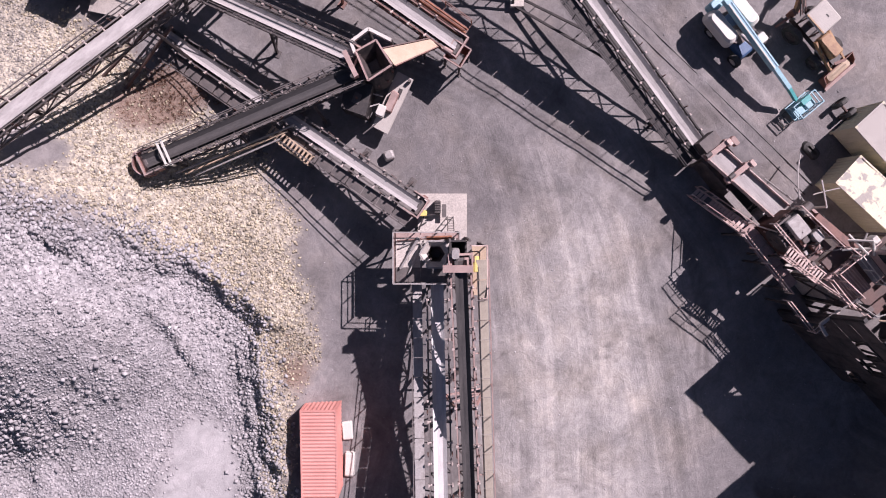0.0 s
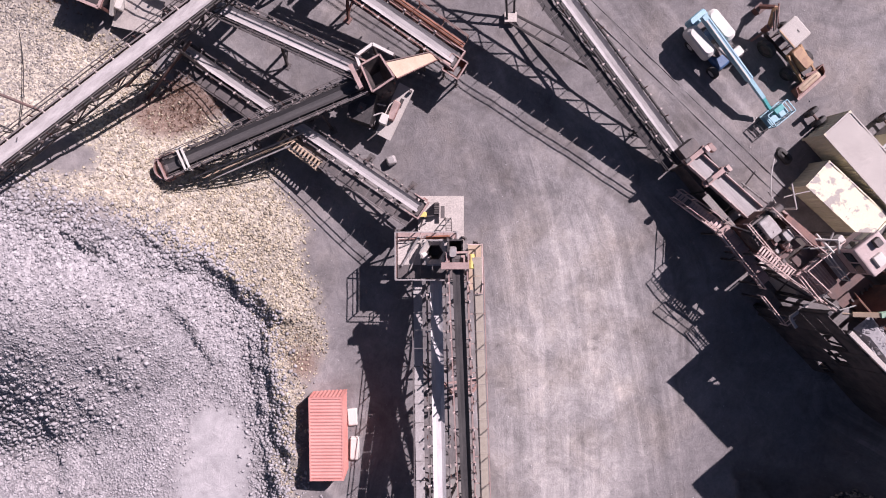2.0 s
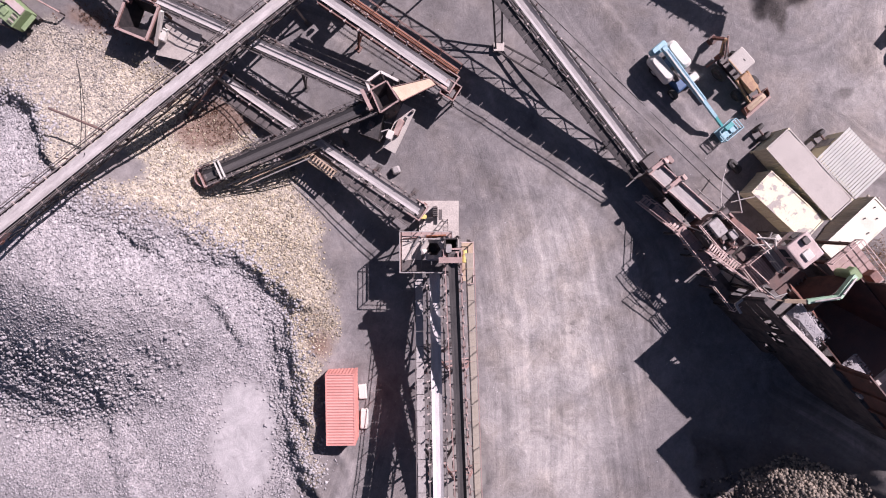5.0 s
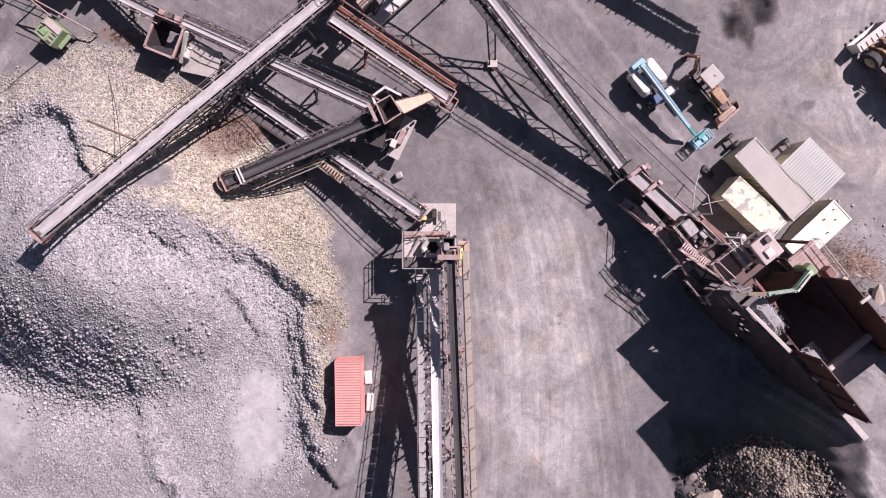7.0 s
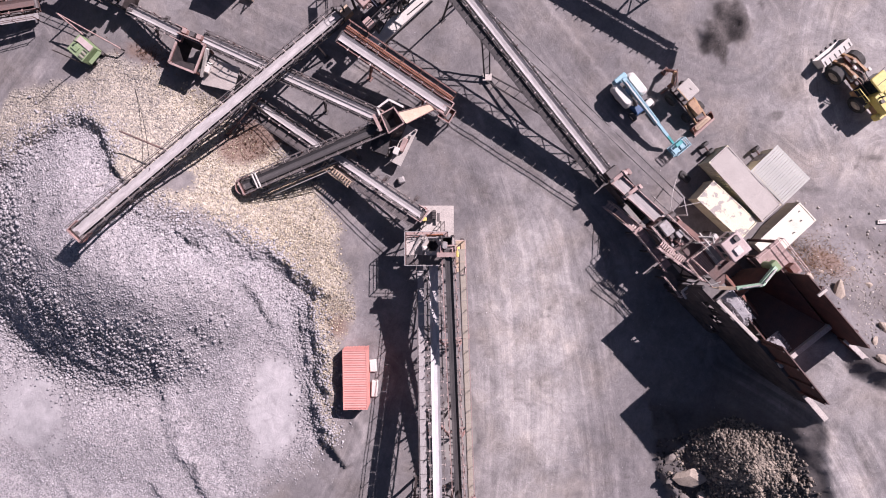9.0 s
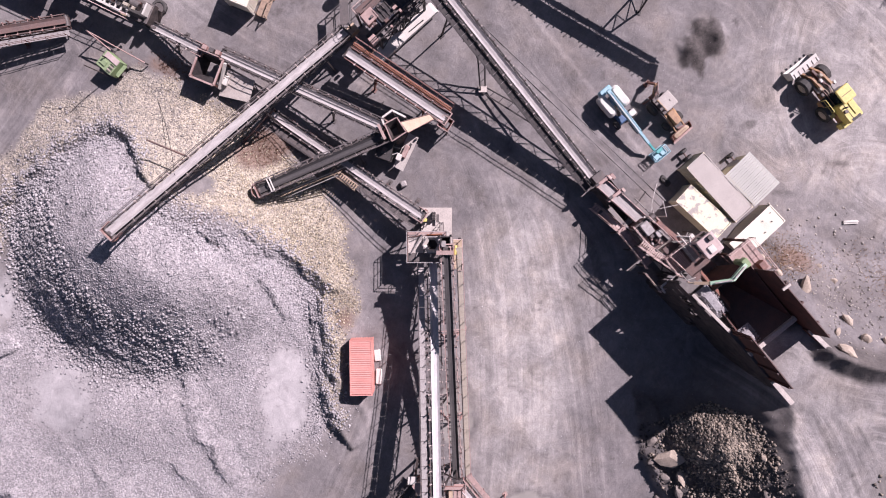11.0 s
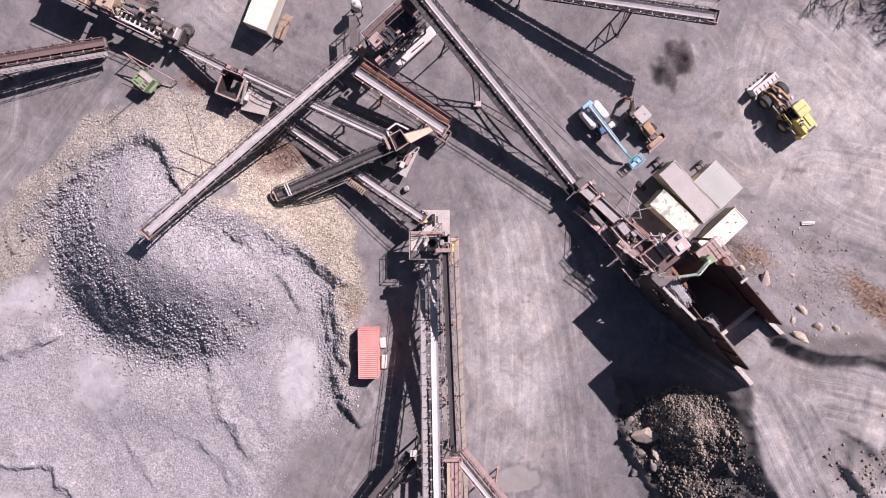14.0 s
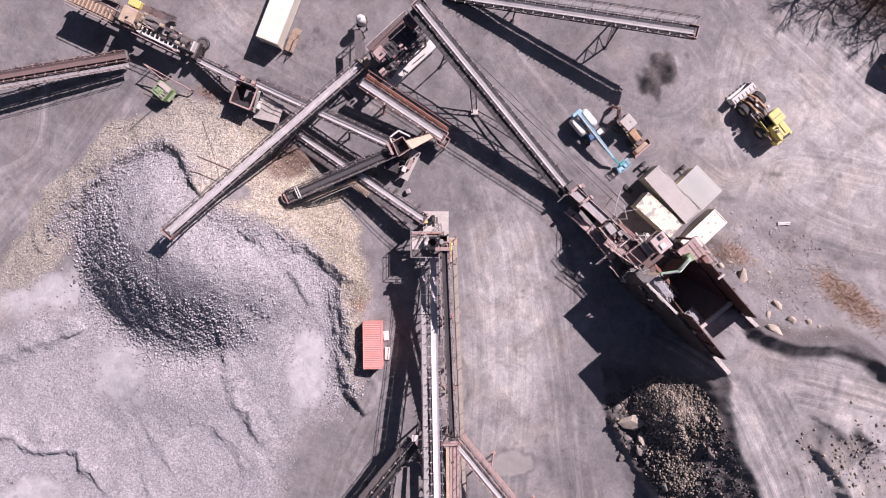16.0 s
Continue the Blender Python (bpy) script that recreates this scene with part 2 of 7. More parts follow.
SPOIL_EDGE = [(22.4, -21.6), (22.6, -24.5), (23.6, -27.6), (25.6, -30.2), (27.6, -33.0), (30.5, -37.5), (36.0, -46.0)]
SHOULDER = [(39.0, -12.4), (41.0, -13.4), (43.6, -14.2), (47.0, -14.2), (50.0, -14.0), (52.3, -15.2), (55.2, -17.8), (62.0, -21.0), (74.0, -24.0)]


def ledge(x, y, line, amp, wide, decay, rag, seed):
    """A step up to the left of a line, ragged, dying away behind its lip."""
    d, s = to_line(x, y, line)
    e = d * s + rag * (0.9 * grain(x, y, 2.6, seed, 3, 0.65) + 0.4 * wavy(x, y, 6.0, seed))
    k = amp * np.clip(0.75 + 0.6 * grain(x, y, 4.0, seed + 3, 2), 0.1, 1.3) * smooth(e, -wide, wide) * np.exp(-np.maximum(e - wide, 0) / decay)
    (ax, ay), (bx, by) = line[0], line[-1]
    ends = np.minimum(np.hypot(x - ax, y - ay), np.hypot(x - bx, y - by))
    return np.where(e > -wide, k, 0) * smooth(d, decay * 3.2, decay * 1.6) * np.where(d > 2.0 * wide + 1.5, smooth(ends - d, -0.5, 2.0), 1.0)


def height(x, y):
    x, y = np.asarray(x, float), np.asarray(y, float)
    h = 0.05 * wavy(x, y, 9, 1, 3) + 0.02 * wavy(x, y, 2.4, 2, 2) + 0.015 * grain(x, y, 2.2, 3, 2)
    e, _ = to_line(x, y, PILE + PILE[:1])
    rough = smooth(np.where(inside(x, y, PILE), e, -e), -1.5, 1.5)
    e, _ = to_line(x, y, TAN + TAN[:1])
    rough = np.maximum(rough, 0.8 * smooth(np.where(inside(x, y, TAN), e, -e), -0.5, 1.5))
    rough = rough * (1 - 0.85 * bare_patches(x, y))
    h = h + rough * (0.045 * grain(x, y, 1.5, 21, 3) + 0.10 * wavy(x, y, 7, 22, 2))
    # the stockpile under the long stacker
    d = np.hypot((x + 31.6) * 0.98, y + 1.6) + 0.25 * wavy(x, y, 8, 3) + 0.05 * grain(x, y, 1.3, 24)
    cone = np.where(d < 8.0, 8.7 - 0.045 * d * d, 8.7 - 0.045 * 64 - 0.80 * (d - 8.0))
    h = h + np.log1p(np.exp(np.clip(cone * 2.4, -40, 40))) / 2.4 + 0.03 * wavy(x, y, 2.0, 11, 2) * smooth(cone, 0, 2)
    flank = np.exp(-((d - 12.2) / 2.6) ** 2) * smooth(-(x + 31.6) - 0.9 * (y + 1.6), -3.0, 7.0)
    h = h + flank * (0.07 * grain(x, y, 0.8, 25, 2))
    h = h + blob(x, y, -23, -6, 2.6, 8, 7) + blob(x, y, -36, -21, 1.5, 7, 5) + blob(x, y, -22, -20, 0.9, 9, 8)
    # broken inner faces of the older heaps
    h = h + ledge(x, y, FACE, 1.0, 1.05, 3.0, 1.1, 5) + ledge(x, y, ARC, 1.25, 0.8, 2.6, 0.4, 6)
    h = h + ledge(x, y, [(-22.0, -2.2), (-19.2, -5.0), (-17.8, -8.0)], 0.8, 0.6, 2.0, 0.7, 8)
    h = h + ledge(x, y, [(-13.9, -11.0), (-13.4, -16.0), (-13.2, -20.0), (-12.0, -22.6)], 0.35, 0.5, 1.5, 0.5, 9)
    # low windrows on the trodden gravel
    for k, line in enumerate((((-28.0, -15.5), (-27.8, -19.0), (-27.2, -23.0), (-25.0, -26.8)), ((-28.4, -29.0), (-27.2, -30.8), (-25.6, -32.8)), ((-40.0, -29.5), (-39.6, -32.0), (-38.6, -36.5)), ((-38.2, -28.4), (-36.4, -31.6)))):
        h = h + ledge(x, y, line, (0.5, 0.42, 0.3, 0.25)[k], 0.6, 1.6, 0.7, 12 + k)
    h = h + ledge(x, y, [(-62.0, -26.0), (-58.7, -28.1), (-55.7, -30.2), (-51.9, -30.2), (-48.6, -31.0), (-46.4, -33.5), (-43.5, -37.5)], 0.8, 0.6, 3.2, 0.9, 17)
    h = h + ledge(x, y, [(-62.0, -20.0), (-57.0, -17.8), (-53.6, -16.6), (-49.6, -15.0)], 0.7, 0.8, 2.2, 0.7, 18) + blob(x, y, -53, -14.0, 0.7, 5, 2.4, 18)
    h = h + blob(x, y, -19.2, 4.0, 1.2, 4.5, 3.2, -20) + blob(x, y, -13.5, -0.5, 0.9, 3.0, 4.2, 30) + blob(x, y, -30, 13.0, 0.9, 9, 2.6, 12) + blob(x, y, -18.8, 9.4, 0.9, 3.2, 2.6)
    # ramp, its spoil and the small heaps in the yard
    h = np.maximum(h, ramp_height(x, y) + 0.04 * wavy(x, y, 4, 7))
    spoil = smooth(x + 0.45 * y, 10.5, 13.5) * smooth(-y, 17.0, 20.0) * smooth(45 - x, 0, 4)
    h = h + blob(x, y, 29.6, -23.4, 2.3, 3.2, 3.4, 15) + blob(x, y, 30.5, -33.0, 1.2, 3.2, 4.0, 15) + spoil * (0.3 * grain(x, y, 2.4, 31) + 0.15 * grain(x, y, 0.9, 32, 2)) * (1 - smooth(ramp_height(x, y), 7.0, 8.0))
    h = h + ledge(x, y, SPOIL_EDGE, 1.5, 0.5, 4.0, 0.8, 33)
    d, s = to_line(x, y, SHOULDER)
    h = h + 1.5 * np.maximum(0, 1 - (d + 0.2 * grain(x, y, 1.8, 34)) / 1.75) ** 1.2
    h = h + ledge(x, y, [(48.2, -20.8), (46.8, -24.4), (46.3, -26.8), (47.2, -29.6), (49.4, -33.5)], 0.9, 0.7, 2.4, 0.9, 35)
    h = h + ledge(x, y, [(48.6, -24.6), (52.4, -26.6), (58.0, -27.6), (66.0, -29.5)], 0.9, 0.9, 2.6, 0.9, 36)
    h = h + 0.2 * grain(x, y, 1.7, 37) * smooth(blob(x, y, 53, -30, 1, 6, 4), 0.2, 0.7)
    for cx, cy, r, t in ((28.0, 19.2, 1.5, 1.2), (30.8, 20.6, 1.7, 1.3), (29.0, 21.8, 1.0, 0.6)):
        d = np.hypot((x - cx) * 0.95, (y - cy) * 0.8) + 0.25 * grain(x, y, 0.9, 38)
        h = h + np.maximum(0, t * (1 - d / r)) * 0.8
    return h


def bare_patches(x, y):
    """Trodden floors on the gravel, where no loose stone lies."""
    k = blob(x, y, -16.9, -18.5, 1.15, 3.2, 6.6, -8) + blob(x, y, -42.0, -18.5, 1.15, 6.2, 5.4, -35) + blob(x, y, -52.5, -9.0, 1.2, 8, 3.2, 20)
    k = k + blob(x, y, -53.5, -37.0, 1.1, 7, 5, -20) + 0.5 * blob(x, y, -30.5, -18.0, 1, 4, 3)
    return smooth(k + 0.42 * grain(x, y, 4.5, 41, 5, 0.62), 0.30, 0.92)


def ground_z(x, y):
    return float(height(np.array([x]), np.array([y]))[0])


def ground_sheet():
    def axis(lo, hi, step):
        near = np.arange(lo, hi + step / 2, step)
        far = np.array([3, 8, 18, 40, 90, 200, 450, 1000, 2200.0])
        return np.concatenate([lo - far[::-1], near, hi + far])
    xs, ys = axis(-64, 66, 0.25), axis(-46, 44, 0.25)
    X, Y = np.meshgrid(xs, ys)
    Z = height(X, Y)
    far = smooth(np.maximum(np.abs(X) - 90, np.abs(Y) - 75), 0, 60)
    Z = Z * (1 - far)
    nx, ny = len(xs), len(ys)
    idx = np.arange(nx * ny).reshape(ny, nx)
    quads = np.stack([idx[:-1, :-1], idx[:-1, 1:], idx[1:, 1:], idx[1:, :-1]], -1).reshape(-1, 4)
    me = bpy.data.meshes.new("ground")
    me.from_pydata(np.stack([X, Y, Z], -1).reshape(-1, 3).tolist(), [], quads.tolist())
    me.update()
    for name, val in {**zones(X, Y), **tracks(X, Y)}.items():
        at = me.attributes.new(name, 'FLOAT', 'POINT')
        at.data.foreach_set("value", val.ravel().astype(np.float32))
    me.shade_smooth()
    me.materials.append(ground_material())
    return tagged(new("ground", me), "grey dusty quarry yard of compacted gravel with stockpiles and a ramp", "ground", kind="structure")


LANES = [
    # strength, half-width and points of each wheel lane
    (0.78, 6.5, [(3.0, 11.0), (6.0, 3.0), (8.0, -8.0), (8.6, -22.0), (7.6, -36.0), (7.0, -60.0)]),
    (0.90, 4.5, [(7.0, 9.0), (12.0, 1.0), (14.5, -9.0), (16.5, -20.0), (18.0, -34.0), (22.0, -60.0)]),
    (0.90, 2.6, [(-7.0, 12.8), (1.8, 9.4), (7.0, 6.8), (10.9, 4.1), (13.7, 1.7), (16.3, -1.2), (17.8, -4.2), (18.3, -10.0)]),
    (1.35, 6.0, [(30.5, -13.2), (35.6, -16.6), (39.0, -21.5), (42.0, -28.0), (44.6, -35.0), (50.0, -60.0)]),
    (1.30, 4.5, [(35.0, -14.0), (40.0, -17.6), (47.0, -19.0), (56.0, -21.6), (66.0, -25.0), (100.0, -36.0)]),
    (1.00, 6.0, [(34.0, 40.0), (41.0, 29.6), (46.7, 25.0), (52.8, 19.6), (60.0, 13.6), (76.0, 2.0)]),
    (0.55, 2.8, [(29.0, 26.0), (33.6, 24.0), (35.6, 20.4), (34.0, 16.6), (30.0, 14.6), (24.0, 16.5)]),
    (0.90, 4.0, [(80.0, 2.0), (60.0, 6.0), (50.8, 8.0), (45.5, 8.2), (39.0, 5.0), (33.0, 9.0)]),
    (0.90, 4.0, [(80.0, -6.0), (62.0, -3.5), (53.3, -1.5), (47.2, 1.5), (42.0, 7.0), (39.0, 14.0), (39.5, 22.0), (44.0, 34.0)]),
    (1.00, 5.0, [(-76.0, -22.0), (-60.0, -4.0), (-53.3, 3.1), (-48.7, 8.6), (-44.8, 13.8), (-41.0, 18.8)]),
    (0.90, 3.5, [(-76.0, 4.0), (-60.0, 6.6), (-54.5, 8.6), (-51.8, 12.0), (-51.0, 20.0)]),
    (0.80, 4.5, [(-6.0, -16.0), (-8.4, -24.0), (-13.0, -34.0), (-19.0, -52.0)]),
    (0.80, 4.0, [(-36.0, 40.0), (-27.0, 27.0), (-16.0, 20.0), (-8.0, 17.0)]),
    (0.80, 3.0, [(8.0, 24.0), (12.0, 17.5), (17.0, 11.0), (22.0, 6.0)]),
]


def bent(pts, n=5):
    """A rounded line through points."""
    p = [Vector(q) for q in pts]
    out = []
    for i in range(len(p) - 1):
        a, b, c, d = p[max(i - 1, 0)], p[i], p[i + 1], p[min(i + 2, len(p) - 1)]
        for k in range(n):
            t = k / n
            out.append(tuple(0.5 * (2 * b + (c - a) * t + (2 * a - 5 * b + 4 * c - d) * t * t + (3 * b - a - 3 * c + d) * t ** 3)))
    return out + [tuple(p[-1])]


def tracks(x, y):
    """Wheel lanes: how strong, how far across and how far along."""
    best, second = np.zeros(np.shape(x)), np.zeros(np.shape(x))
    across, along, power = np.zeros(np.shape(x)), np.zeros(np.shape(x)), np.zeros(np.shape(x))
    for i, (much, wide, pts) in enumerate(LANES):
        line = bent(pts)
        d, s = to_line(x, y, line)
        w = smooth(d + 0.3 * wide * grain(x, y, 5.0, 50 + i, 2), wide, 0.45 * wide)
        main = Vector(pts[-1]) - Vector(pts[0])
        run = (x * main.x + y * main.y) / main.length
        up = w > best
        second = np.where(up, best, np.maximum(second, w))
        power = np.where(up, much, power)
        across, along = np.where(up, d * s + 17.0 * i, across), np.where(up, run, along)
        best = np.maximum(best, w)
    return {"lane": power * best * np.clip((best - second) * 4, 0, 1), "across": across, "along": along}


def zones(x, y):
    """What lies on the ground: crushed grey gravel, tan stone, pale trodden dust, dry brush, dark spill with the
    shoulder's painted shade, wet mud.
    """
    n = grain(x, y, 3.2, 8, 4, 0.6)
    e, _ = to_line(x, y, PILE + PILE[:1])
    e = np.where(inside(x, y, PILE), e, -e) + 0.7 * n
    soft = np.interp(x, [-50, -44], [2.2, 0.4]) + 2.0 * smooth(-y, 22, 26)
    gray = smooth(e, -soft, soft + 0.3)
    d, _ = to_line(x, y, TAN + TAN[:1])
    d = np.where(inside(x, y, TAN), d, -d) + 0.9 * n
    tan = smooth(d, -0.7, 0.8) * (1 - gray) * np.interp(x, [-60, -50], [0.4, 1.0])
    warp = x + 1.6 * wavy(x, y, 14, 14)
    lane = blob(x, y, 9.5, -14, 0.95, 7, 22) + blob(x, y, 48, 17, 1.0, 17, 13) + blob(x, y, 62, 4, 0.8, 16, 10) + blob(x, y, -27, 27, 0.7, 6, 5) + blob(x, y, -7, -34, 0.35, 5, 8) + blob(x, y, -55, 6, 0.3, 8, 9)
    dusty = smooth(lane + 0.16 * grain(warp, y * 0.6, 9, 9, 4), 0.05, 1.15)
    high = smooth(ramp_height(x, y), 7.6, 8.2)
    dusty = np.maximum(dusty, high * np.clip(0.55 + 0.3 * n, 0.0, 1))
    patch = bare_patches(x, y)
    tan = tan * (1 - patch) * (1 - smooth(blob(x, y, -24.7, 4.4, 1.1, 2.8, 1.9, -25) + 0.3 * n, 0.35, 0.8))
    brush = smooth(blob(x, y, 38.5, -3.6, 1, 4.5, 2.2, -12) + blob(x, y, 53, -9.0, 1.0, 6.5, 2.6, -42) + blob(x, y, -30.0, 17.4, 1.0, 3.4, 1.8, -20) + blob(x, y, -19.0, 8.2, 1.2, 3.4, 2.8, 30)
                   + blob(x, y, -10.4, -10.4, 0.8, 1.6, 2.2) + 0.32 * n, 0.45, 0.9)
    tips = blob(x, y, 28.0, 19.2, 1, 1.5, 2.1) + blob(x, y, 30.8, 20.6, 1, 1.7, 2.0) + blob(x, y, 29.2, 17.2, 0.7, 0.7, 1.4) + blob(x, y, 28.8, 22.0, 0.6, 1.6, 0.8)
    wet = blob(x, y, 45.2, 6.8, 0.8, 1.3, 0.6) + blob(x, y, 43.2, 6.0, 0.6, 0.8, 0.5) + blob(x, y, 35.0, 11.2, 0.7, 1.0, 0.6) + blob(x, y, 33.0, 22.3, 0.7, 0.5, 0.9) + blob(x, y, -17.5, 24.5, 0.5, 2.5, 1.6)
    dark = 0.95 * smooth(tips + 0.5 * grain(x, y, 1.3, 51), 0.3, 0.85) + 0.6 * smooth(wet + 0.4 * grain(x, y, 1.1, 52), 0.3, 0.6)
    trail = to_line(x, y, bent(LANES[2][2]))[0] + 0.12 * wavy(x, y, 1.2, 17)
    dark = np.maximum(dark, 0.4 * smooth(np.abs(trail - 0.25), 0.28, 0.08))
    d, s = to_line(x, y, SPOIL_EDGE)
    slope = smooth(d * s + 0.9 * n, -0.6, 0.6) * smooth(-y, 17.5, 20.0) * (1 - smooth(ramp_height(x, y), 7.75, 8.25)) * smooth(46 - x, 0, 2)
    dark = np.maximum(dark, (0.72 + 0.2 * n) * slope)
    wood = (x - 46.6) * 0.52 + (y - 29.3) * 0.855
    dark = np.maximum(dark, 0.7 * smooth(wood + 1.6 * n, 0.5, 4.5))
    dark = np.maximum(dark, 0.24 * smooth(blob(x, y, 45, -8.5, 1.1, 7.5, 4.6, -20) + 0.4 * n, 0.4, 0.8) * (1 - smooth(ramp_height(x, y), 7.75, 8.25)))
    # shoulder bank: dark soil plus its steep face's shade, painted along the line
    bank_shade = to_line(x, y, SHOULDER)[0] + 0.4 * n
    dark = np.maximum(dark, 0.74 * smooth(bank_shade, 2.1, 1.0))
    dark = np.maximum(dark, 0.5 * smooth(blob(x, y, 50.5, -27.5, 1.0, 5.5, 3.2, -25) + 0.5 * n, 0.5, 0.9))
    pool = blob(x, y, 2.2, -20.8, 1.25, 2.3, 3.4, 10) + blob(x, y, 10.2, -32.0, 1.25, 3.6, 2.2, 0) + blob(x, y, -2.2, 24.0, 0.7, 1.6, 2.2)
    mud = 0.8 * smooth(pool + 0.34 * n, 0.50, 0.64)
    damp = smooth(pool + 0.3 * n, 0.25, 0.5) * (1 - mud)
    return {"gravel": gray * (1 - patch), "tan": tan * (1 - 0.8 * brush), "dusty": dusty * (1 - gray) * (1 - patch), "trodden": patch * (1 - high), "brush": brush, "spill": np.clip(np.maximum(dark, 0.3 * damp), 0, 1), "mud": mud}


def ground_material():
    m = bpy.data.materials.new("quarry_ground")
    m.use_nodes = True
    t = m.node_tree
    n, l = t.nodes, t.links
    b = n["Principled BSDF"]
    co = n.new("ShaderNodeTexCoord").outputs["Object"]

    def noise_of(scale, detail=5, rough=0.6, stretch=None, bend=0.0, src=None):
        q = n.new("ShaderNodeTexNoise")
        q.inputs["Scale"].default_value, q.inputs["Detail"].default_value, q.inputs["Roughness"].default_value = scale, detail, rough
        q.inputs["Distortion"].default_value = bend
        if stretch:
            mp = n.new("ShaderNodeMapping")
            mp.inputs["Scale"].default_value = stretch
            l.new(src or co, mp.inputs[0])
            l.new(mp.outputs[0], q.inputs[0])
        else:
            l.new(src or co, q.inputs[0])
        return q.outputs[0]

    def cells(scale):
        q = n.new("ShaderNodeTexVoronoi")
        q.inputs["Scale"].default_value = scale
        l.new(co, q.inputs[0])
        return q

    def ramp(src, *stops):
        r = n.new("ShaderNodeValToRGB")
        while len(r.color_ramp.elements) < len(stops):
            r.color_ramp.elements.new(0.5)
        for e, (pos, c) in zip(r.color_ramp.elements, stops):
            e.position, e.color = pos, (*(c if isinstance(c, tuple) else (c, c, c)), 1)
        l.new(src, r.inputs[0])
        return r.outputs[0]

    def mix(fac, a, c, mode='MIX', k=None):
        x = n.new("ShaderNodeMix")
        x.data_type, x.blend_type = 'RGBA', mode
        if k is not None:
            x.inputs[0].default_value = k
        else:
            l.new(fac, x.inputs[0])
        l.new(a, x.inputs[6])
        l.new(c, x.inputs[7])
        return x.outputs[2]

    def maths(op, a, c):
        x = n.new("ShaderNodeMath")
        x.operation = op
        for i, v in enumerate((a, c)):
            if isinstance(v, (int, float)):
                x.inputs[i].default_value = v
            else:
                l.new(v, x.inputs[i])
        return x.outputs[0]

    def zone(name):
        a = n.new("ShaderNodeAttribute")
        a.attribute_name = name
        return a.outputs["Fac"]

    fine = noise_of(7, 6, 0.7)
    broad = noise_of(0.14, 6, 0.62)
    mid = noise_of(0.30, 10, 0.70, None, 0.6)
    scuff = noise_of(1.3, 8, 0.72, (1.0, 0.8, 1.0), 1.4)
    yard = ramp(broad, (0.35, (0.158, 0.145, 0.147)), (0.64, (0.228, 0.209, 0.208)))
    pale = ramp(mid, (0.30, (0.29, 0.268, 0.26)), (0.70, (0.42, 0.392, 0.378)))
    base = mix(zone("dusty"), yard, pale)
    base = mix(None, base, ramp(mid, (0.30, 0.30), (0.50, 0.50), (0.70, (0.70, 0.69, 0.67))), 'OVERLAY', 0.6)
    base = mix(None, base, ramp(noise_of(0.23, 5, 0.6), (0.45, (0.50, 0.50, 0.51)), (0.68, (0.54, 0.50, 0.45))), 'OVERLAY', 0.5)
    base = mix(None, base, ramp(scuff, (0.32, 0.33), (0.68, 0.69)), 'OVERLAY', 0.5)
    base = mix(None, base, ramp(fine, (0.3, 0.30), (0.74, 0.68)), 'OVERLAY', 0.3)
    floor = ramp(noise_of(0.5, 7, 0.65, None, 0.8), (0.32, (0.36, 0.34, 0.345)), (0.68, (0.49, 0.462, 0.465)))
    base = mix(zone("trodden"), base, mix(None, floor, ramp(scuff, (0.32, 0.42), (0.68, 0.58)), 'OVERLAY', 0.6))
    # wheel marks follow the lanes
    track = n.new("ShaderNodeCombineXYZ")
    l.new(zone("across"), track.inputs[0])
    l.new(maths('MULTIPLY', zone("along"), 0.035), track.inputs[1])
    wide = noise_of(1.1, 4, 0.6, src=track.outputs[0])
    narrow = noise_of(3.6, 5, 0.65, None, 0.5, track.outputs[0])
    marks = mix(None, ramp(wide, (0.33, 0.22), (0.50, 0.47), (0.66, (0.84, 0.83, 0.81))), ramp(narrow, (0.30, 0.25), (0.70, 0.75)), 'MIX', 0.28)
    base = mix(maths('MULTIPLY', zone("lane"), maths('MULTIPLY', ramp(noise_of(0.5, 4, 0.6), (0.35, 0.35), (0.6, 1.0)), 0.8)), base, marks, 'OVERLAY')
    small = cells(6.5)
    clump = noise_of(2.2, 5, 0.72)
    chips = n.new("ShaderNodeSeparateColor")
    l.new(small.outputs["Color"], chips.inputs[0])
    gravel = ramp(chips.outputs[0], (0.0, (0.24, 0.227, 0.238)), (0.45, (0.345, 0.325, 0.336)), (1.0, (0.46, 0.436, 0.445)))
    gravel = mix(None, gravel, ramp(clump, (0.32, 0.30), (0.68, 0.72)), 'OVERLAY', 0.6)
    gravel = mix(None, gravel, ramp(mid, (0.32, 0.40), (0.68, (0.62, 0.60, 0.58))), 'OVERLAY', 0.6)
    base = mix(zone("gravel"), base, gravel)
    tan = ramp(chips.outputs[1], (0.0, (0.21, 0.184, 0.16)), (0.5, (0.37, 0.326, 0.268)), (1.0, (0.52, 0.46, 0.372)))
    tan = mix(None, tan, ramp(clump, (0.32, 0.30), (0.68, 0.70)), 'OVERLAY', 0.6)
    base = mix(zone("tan"), base, tan)
    brush = ramp(noise_of(3.5, 8, 0.75), (0.3, (0.125, 0.078, 0.062)), (0.7, (0.29, 0.195, 0.145)))
    base = mix(maths('MULTIPLY', zone("brush"), 0.8), base, brush)
    # dark ground colour, which also carries the shade painted on the shoulder bank
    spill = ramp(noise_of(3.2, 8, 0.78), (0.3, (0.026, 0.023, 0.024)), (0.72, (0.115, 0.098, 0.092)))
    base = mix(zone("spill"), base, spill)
    base = mix(zone("mud"), base, ramp(broad, (0.3, (0.27, 0.252, 0.232)), (0.7, (0.31, 0.288, 0.266))))
    l.new(base, b.inputs["Base Color"])
